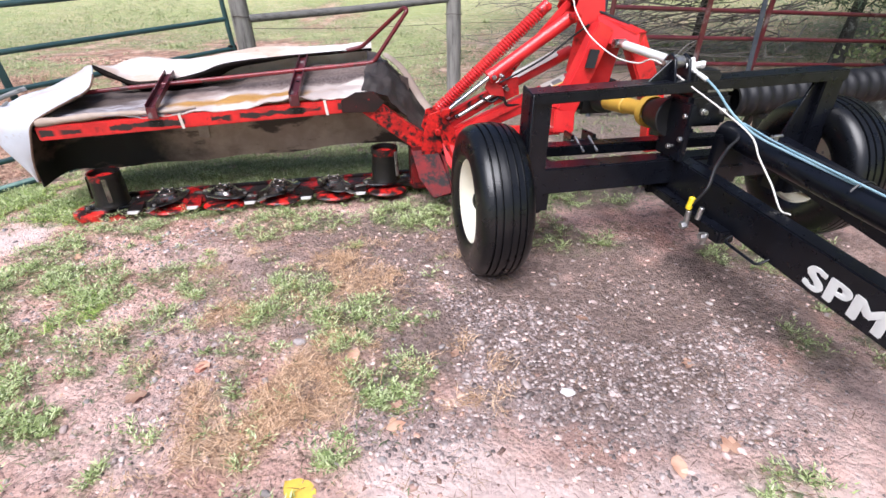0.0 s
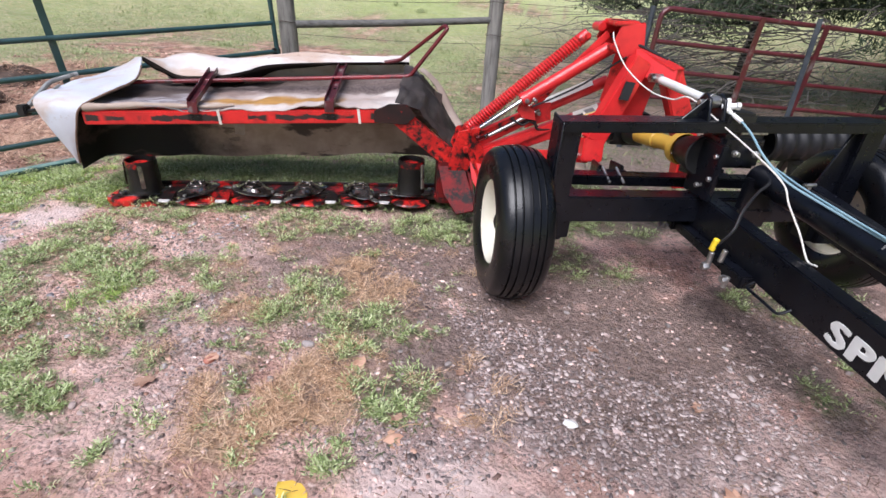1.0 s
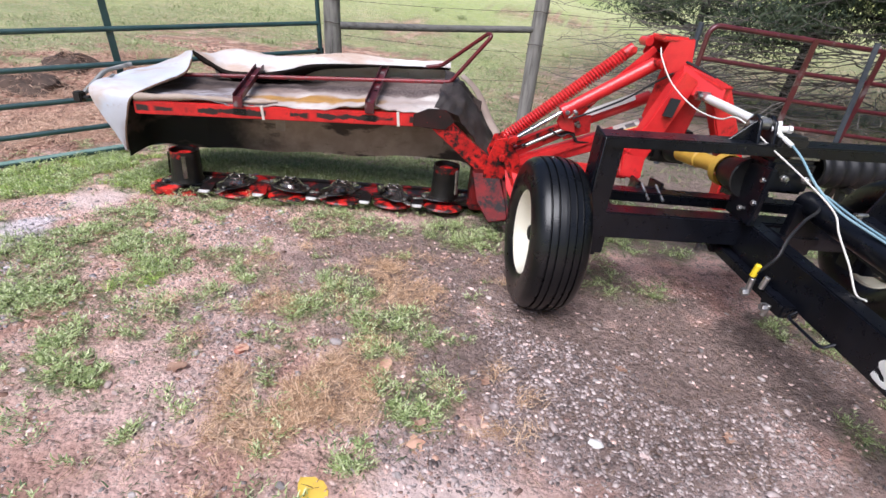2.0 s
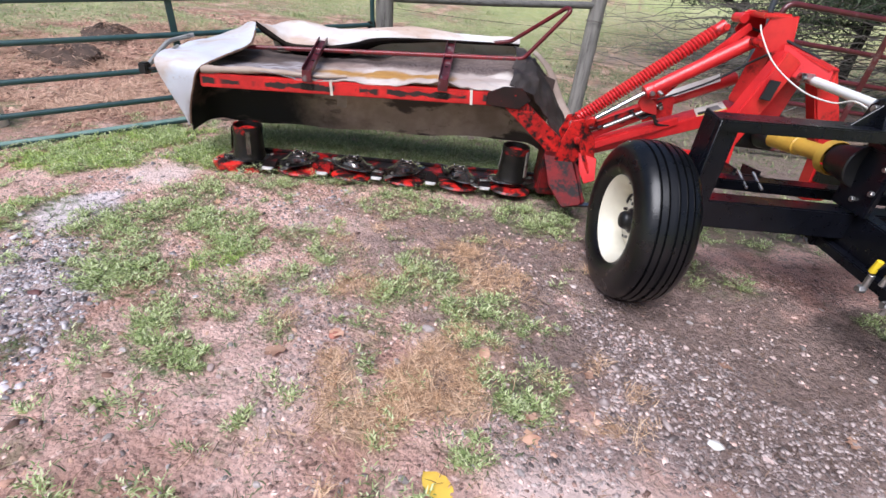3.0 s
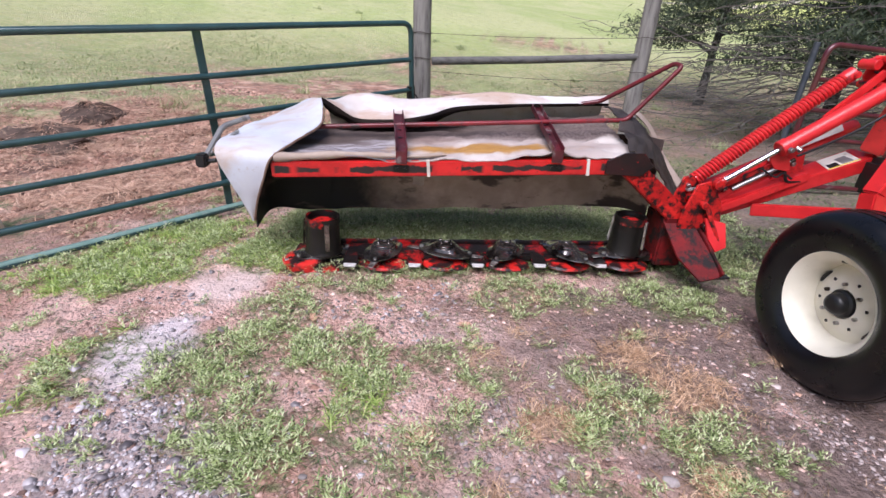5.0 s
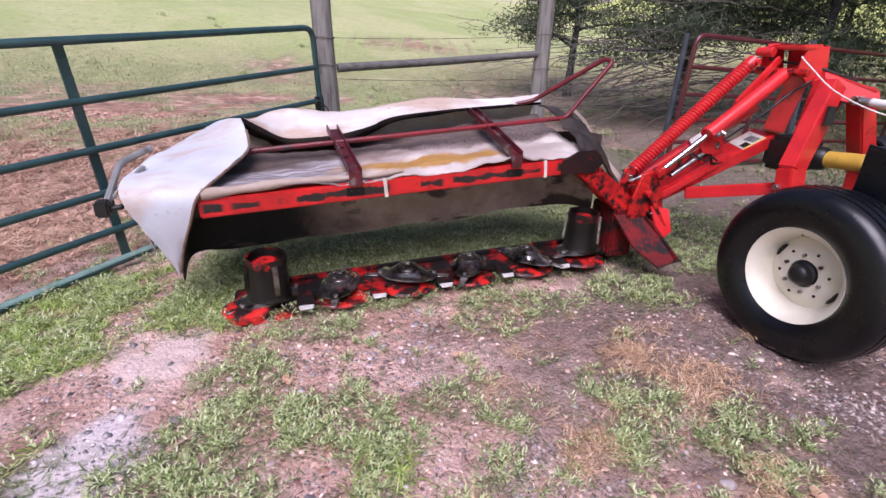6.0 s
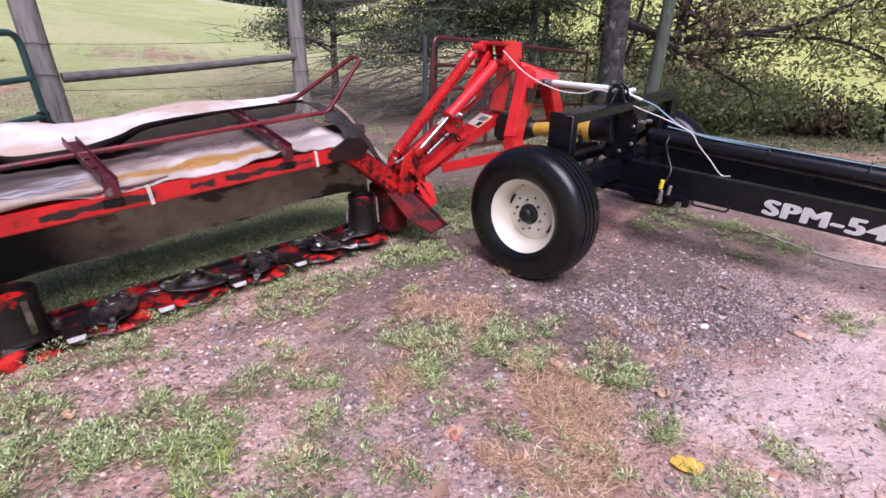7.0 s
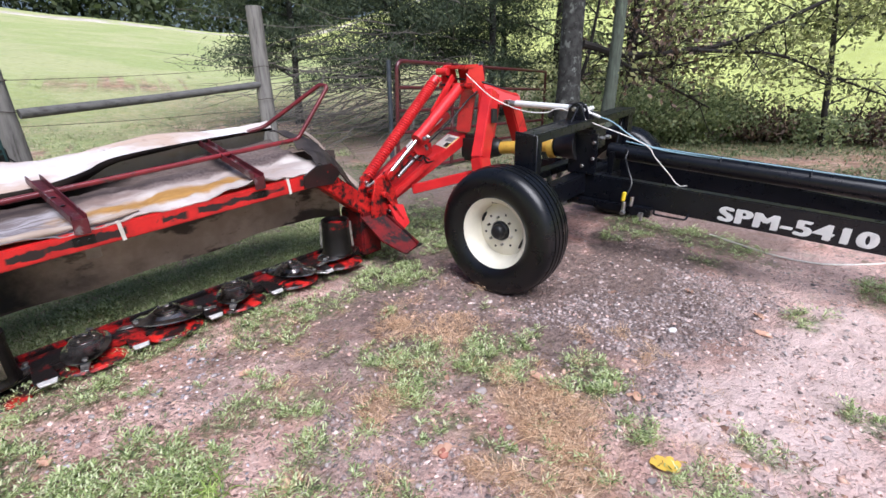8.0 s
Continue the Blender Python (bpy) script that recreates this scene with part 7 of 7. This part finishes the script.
# ---- trees and woods ----
def leaf_cloud(centres, spread, per, size, rng, flat=1.0, aspect=0.5):
    """Small pointed leaves round many centres, two triangles each."""
    c = np.repeat(centres, per, axis=0)
    n = len(c)
    p = c + rng.normal(0, 1, (n, 3)) * spread * np.array([1, 1, flat])
    a = rng.normal(0, 1, (n, 3))
    a /= np.linalg.norm(a, axis=1)[:, None]
    b = np.cross(a, rng.normal(0, 1, (n, 3)))
    b /= np.linalg.norm(b, axis=1)[:, None] + 1e-9
    s = size * rng.uniform(0.6, 1.3, (n, 1))
    v = np.stack([p - a * s, p + b * s * aspect, p + a * s, p - b * s * aspect], 1).reshape(-1, 3)
    return v, np.arange(n * 4).reshape(-1, 4)


def limb_path(a, b, rng, sag=0.0, wobble=0.12, steps=9):
    a, b = np.array(a, float), np.array(b, float)
    t = np.linspace(0, 1, steps)[:, None]
    p = a + (b - a) * t
    ln = np.linalg.norm(b - a)
    p += np.cumsum(rng.normal(0, wobble * ln / steps, (steps, 3)), axis=0) * np.minimum(1, t * 2)
    p[:, 2] += sag * 4 * (t * (1 - t))[:, 0]
    return [tuple(q) for q in p]


def along(path, t):
    p = np.array(path)
    k = np.clip(t, 0, 1) * (len(p) - 1)
    i = np.minimum(k.astype(int), len(p) - 2)
    return p[i] + (p[i + 1] - p[i]) * (k - i)[:, None]


def tree(name, label, base, top, r, limbs, bark, leaf, seed, per=120, spread=0.22, size=0.045, flat=0.7, twigs=0, clumps=5, aspect=0.5):
    """limbs: (height share, end x, y, z from the base, radius, leafiness)."""
    rng = np.random.default_rng(seed)
    bx, by = base
    bz = float(height(np.array([bx]), np.array([by]))[0]) - 0.1
    holder = empty(name, pose(bx, by, bz))
    trunk = limb_path((0, 0, 0), top, rng, wobble=0.05, steps=14)
    n = len(trunk)
    part("trunk", sweep(trunk, [r * (1.35 if i == 0 else 1.12 if i == 1 else 1) * (1 - 0.6 * i / n) for i in range(n)], 14), bark, holder)
    centres = []
    for share, ex, ey, ez, lr, leafy in limbs:
        a = along(trunk, np.array([share]))[0]
        path = limb_path(a, (ex, ey, ez), rng, sag=0.08)
        part("limb", sweep(path, [lr * (1 - 0.75 * i / 8) for i in range(9)], 7), bark, holder)
        k = max(1, int(leafy * clumps))
        c = along(path, rng.uniform(0.3, 1.05, k)) + rng.normal(0, 0.28, (k, 3)) * np.array([1, 1, 0.6])
        if leafy > 0:
            centres.append(c)
            tw = []
            for q in c[: twigs or 5]:
                s = along(path, rng.uniform(0.25, 0.9, 1))[0]
                tw.append(sweep(limb_path(s, q, rng, steps=5), [lr * 0.25, lr * 0.2, lr * 0.16, lr * 0.12, lr * 0.06], 4))
            tagged(part("spray", joined(*tw), bark, holder), kind="stuff")
    if centres:
        v, f = leaf_cloud(np.concatenate(centres), spread, per, size, rng, flat, aspect)
        ob = new("crown", mesh_np("crown", v, f, leaf))
        ob.parent = holder
    return tagged(holder, label, "tree")


def fan(n, z0, z1, reach, rng, r, leafy, facing=None, width=2 * math.pi, droop=0.0):
    """Limbs all round a trunk between two heights."""
    out = []
    for i in range(n):
        t = (i + rng.uniform(0, 0.8)) / n
        z = z0 + (z1 - z0) * t
        a = (facing + rng.uniform(-width / 2, width / 2)) if facing is not None else rng.uniform(0, 2 * math.pi)
        l = reach * (1.1 - 0.75 * t) * rng.uniform(0.7, 1.15)
        out.append((z / (z1 + 0.6), l * math.cos(a), l * math.sin(a), z + droop * l + rng.uniform(-0.2, 0.3), r * (1 - 0.6 * t), leafy))
    return out


rt = np.random.default_rng(3)
for i, (bx, by, h, reach, n) in enumerate(((3.7, 11.2, 6.0, 2.1, 34), (6.0, 10.6, 6.5, 2.6, 23), (2.3, 14.5, 6.0, 1.9, 24), (8.0, 12.6, 7.0, 2.2, 22))):
    tree("cedar_tree", "dark green cedar with drooping boughs behind the fence", (bx, by), (0.2, 0.1, h), 0.10,
         fan(n, 1.3, h - 0.5, reach, rt, 0.04, 1.0, droop=0.02), M_BARK, M_JUNIPER, 20 + i, per=120, spread=0.25, size=0.066, flat=0.35, clumps=11, aspect=0.17)
tree("hardwood_tree", "tall grey-barked hardwood trunk at the edge of the woods", (4.5, 6.48), (0.1, 0.3, 8.5), 0.205,
     [(0.5, 2.2, 0.6, 4.4, 0.07, 1.0), (0.6, -1.4, 1.2, 5.4, 0.06, 1.0), (0.7, 1.0, -1.2, 6.3, 0.06, 1.0), (0.8, -0.8, -0.6, 7.4, 0.05, 1.0)], M_BARK, M_LEAF, 41, per=60, spread=0.24, size=0.055, clumps=18)
tree("slim_tree", "slender mossy green trunk beside the grey hardwood", (4.72, 5.9), (0.25, -0.1, 7.5), 0.105,
     [(0.55, 1.8, -0.5, 4.9, 0.04, 1.0), (0.7, -0.6, 0.8, 6.2, 0.04, 1.0)], M_BARK_GREEN, M_LEAF, 42, per=60, spread=0.24, size=0.055, clumps=16)
tree("leaning_tree", "dark leaning trunk with low spreading limbs at the woods edge", (10.25, 3.68), (0.28, -0.6, 6.5), 0.19,
     [(0.42, -1.2, 2.6, 3.0, 0.06, 1.0), (0.5, 0.4, 2.4, 3.6, 0.05, 1.0), (0.6, -1.8, -1.2, 3.8, 0.05, 1.0), (0.7, 0.8, 1.6, 5.0, 0.05, 1.0), (0.36, -0.9, 1.4, 2.9, 0.04, 1.0),
      (0.36, 1.2, -1.0, 2.4, 0.03, 0.8), (0.35, -0.9, 2.1, 2.2, 0.03, 0.8), (0.38, -1.7, 0.8, 2.45, 0.03, 0.8), (0.37, 0.5, 1.7, 2.3, 0.03, 0.8), (0.36, -1.0, -1.6, 2.3, 0.03, 0.8)],
     M_BARK_DARK, M_LEAF, 43, per=30, spread=0.20, size=0.050, clumps=20)


def fallen_limb(path, r, clumps, seed, leaf, per, spread, size):
    """A long bare limb through given points, with side twigs and clinging leaves."""
    rng = np.random.default_rng(seed)
    p0 = Vector(path[0])
    holder = empty("fallen_limb", Matrix.Translation(p0))
    pts = [tuple(Vector(q) - p0) for q in smooth_path(path, 6)]
    n = len(pts)
    part("limb", sweep(pts, [r * (1 - 0.7 * i / n) for i in range(n)], 8), M_BARK_DARK, holder)
    tw, c = [], []
    for i in range(clumps):
        s = along(pts, rng.uniform(0.15, 1.0, 1))[0]
        e = s + rng.normal(0, 0.35, 3) + np.array([0, 0, -0.05])
        tw.append(sweep(limb_path(s, e, rng, steps=5), [0.012, 0.010, 0.008, 0.006, 0.003], 4))
        c.append(e)
    tagged(part("spray", joined(*tw), M_BARK_DARK, holder), kind="stuff")
    v, f = leaf_cloud(np.array(c), spread, per, size, rng, 0.8)
    ob = new("foliage", mesh_np("foliage", v, f, leaf))
    ob.parent = holder
    return tagged(holder, "long dark bare limb hanging among the undergrowth", "branch")


fallen_limb([(4.6, 6.35, 1.75), (5.43, 6.02, 1.58), (6.51, 5.14, 1.72), (7.35, 4.36, 2.23), (8.6, 3.4, 3.0)], 0.06, 34, 51, M_LEAF, 24, 0.18, 0.048)
fallen_limb([(6.14, 5.37, 1.63), (7.02, 4.61, 1.55), (7.7, 4.02, 1.21), (8.38, 3.25, 0.82)], 0.032, 30, 52, M_LEAF, 22, 0.17, 0.048)
fallen_limb([(4.8, 6.3, 1.75), (5.3, 6.11, 1.45), (6.12, 5.76, 1.08), (6.9, 5.47, 0.72)], 0.045, 22, 53, M_LEAF_BROWN, 18, 0.14, 0.046)
fallen_limb([(5.2, 6.3, 2.1), (5.8, 5.87, 1.76), (6.1, 5.7, 1.4)], 0.03, 26, 54, M_LEAF_BROWN, 34, 0.13, 0.048)
fallen_limb([(4.4, 6.8, 0.6), (4.9, 6.6, 1.3), (5.1, 6.5, 2.6)], 0.05, 4, 55, M_LEAF_BROWN, 10, 0.15, 0.05)
SHRUBS = ((6.6, 7.0, 0.85), (7.3, 6.4, 0.8), (7.9, 5.95, 0.75), (8.6, 5.3, 0.6), (9.2, 4.6, 0.5), (10.6, 2.9, 0.5), (7.9, 8.2, 1.3), (6.0, 8.2, 1.2), (9.8, 4.0, 0.4), (10.9, 2.1, 0.7), (7.0, 6.9, 1.0), (8.3, 6.2, 0.8))
for i, (bx, by, s) in enumerate(SHRUBS):
    rs = np.random.default_rng(60 + i)
    tree("shrub", "leafy green undergrowth bush along the woods edge", (bx, by), (0.1, 0.0, 0.9 * s), 0.03,
         [(rs.uniform(0.2, 0.9), rs.uniform(-0.9, 0.9) * s, rs.uniform(-0.9, 0.9) * s, rs.uniform(0.3, 1.2) * s, 0.012, 1.0) for _ in range(9)], M_TWIG, M_LEAF_BROWN if i in (3, 8) else M_SHRUB, 80 + i, per=34 if 2 < i < 9 else 46, spread=0.14, size=0.042, clumps=10)

tree("sapling", "thin dark young tree with sparse yellow-green leaves", (8.85, 4.4), (-0.2, 0.4, 4.6), 0.055,
     fan(13, 0.8, 4.4, 1.7, np.random.default_rng(8), 0.018, 1.0), M_BARK_DARK, M_LEAF, 45, per=28, spread=0.18, size=0.046, clumps=8)
for i, (bx, by, h, reach) in enumerate(((7.2, 7.4, 6.5, 2.1), (9.6, 9.4, 6.5, 2.2), (8.6, 11.0, 7.0, 2.4), (11.6, 9.6, 7.0, 2.4))):
    tree("edge_tree", "broadleaf tree with yellow-green foliage at the woods edge", (bx, by), (0.2, 0.3, h), 0.10,
         fan(22, 1.0, h - 0.5, reach, np.random.default_rng(9 + 30 * i), 0.035, 1.0), M_BARK_DARK, M_LEAF if i < 2 else M_SHRUB, 46 + 7 * i, per=24, spread=0.20, size=0.055, clumps=9)
tree("overhang_tree", "broadleaf boughs hanging over the pasture edge", (10.8, 1.2), (-0.4, 0.6, 6.5), 0.16,
     [(0.5, -0.6, 2.2, 3.0, 0.05, 1.0), (0.45, -1.6, 1.2, 2.8, 0.05, 1.0), (0.6, 0.8, 3.0, 3.6, 0.05, 1.0), (0.7, -1.5, 2.5, 4.4, 0.04, 1.0)], M_BARK_DARK, M_LEAF, 47, per=28, spread=0.20, size=0.052, clumps=15)

# dead lower twigs of the cedars, reaching over the fence line
rd = np.random.default_rng(12)
tw = []
for i in range(150):
    a = (rd.uniform(1.6, 5.0), rd.uniform(9.0, 11.2), rd.uniform(0.25, 2.3))
    ln = rd.uniform(1.4, 3.6)
    ang = radians(rd.uniform(165, 250))
    b = (a[0] + ln * math.cos(ang), a[1] + ln * math.sin(ang) * 0.8, max(0.15, a[2] + rd.uniform(-0.7, 0.2)))
    path = limb_path(a, b, rd, sag=-0.05, wobble=0.25)
    tw.append(sweep(path, [0.014 * (1 - 0.8 * k / 8) for k in range(9)], 4))
    for _ in range(3):
        s = along(path, rd.uniform(0.3, 0.95, 1))[0]
        tw.append(sweep(limb_path(s, s + rd.normal(0, 0.3, 3) * np.array([1, 1, 0.5]), rd, steps=4), [0.005, 0.004, 0.003, 0.002], 3))
tagged(part("dead_branches", joined(*tw), M_TWIG), "bare grey dead lower branches tangled under the cedars", "branches", kind="stuff")

# farm track on its bank at the top of the pasture
az = np.radians(np.arange(40, 161, 1.5))
prof = ((67.5, -0.6), (68.5, 0.0), (71.5, 0.15), (73.0, 0.1), (76.0, -0.8))
v = np.stack([np.stack([d * np.cos(az), 2 + d * np.sin(az), height(d * np.cos(az), 2 + d * np.sin(az)) + z + 0.08 * rough(az * 20, az * 0 + d, 33, 1.0)], -1) for d, z in prof], 1).reshape(-1, 3)
b = (np.arange(len(az) - 1)[:, None] * 5 + np.arange(4)[None]).reshape(-1, 1)
tagged(new("road", mesh_np("road", v, b + np.array([0, 5, 6, 1]), M_TRACK, smooth=True)), "pale gravel farm track along the top of the pasture", "road", kind="structure")

# far tree line round the pasture
rf = np.random.default_rng(15)
ang = rf.uniform(radians(-30), radians(190), 1700)
dist = rf.uniform(84, 100, 1700)
cx, cy = dist * np.cos(ang), 2 + dist * np.sin(ang)
cz = height(cx, cy) + rf.uniform(0.3, 11, 1700)
v, f = leaf_cloud(np.stack([cx, cy, cz], -1), 1.7, 55, 0.58, rf)
tagged(new("far_woods", mesh_np("far_woods", v, f, M_FARWOOD)), "distant line of green trees along the top of the pasture", "woods", kind="stuff")
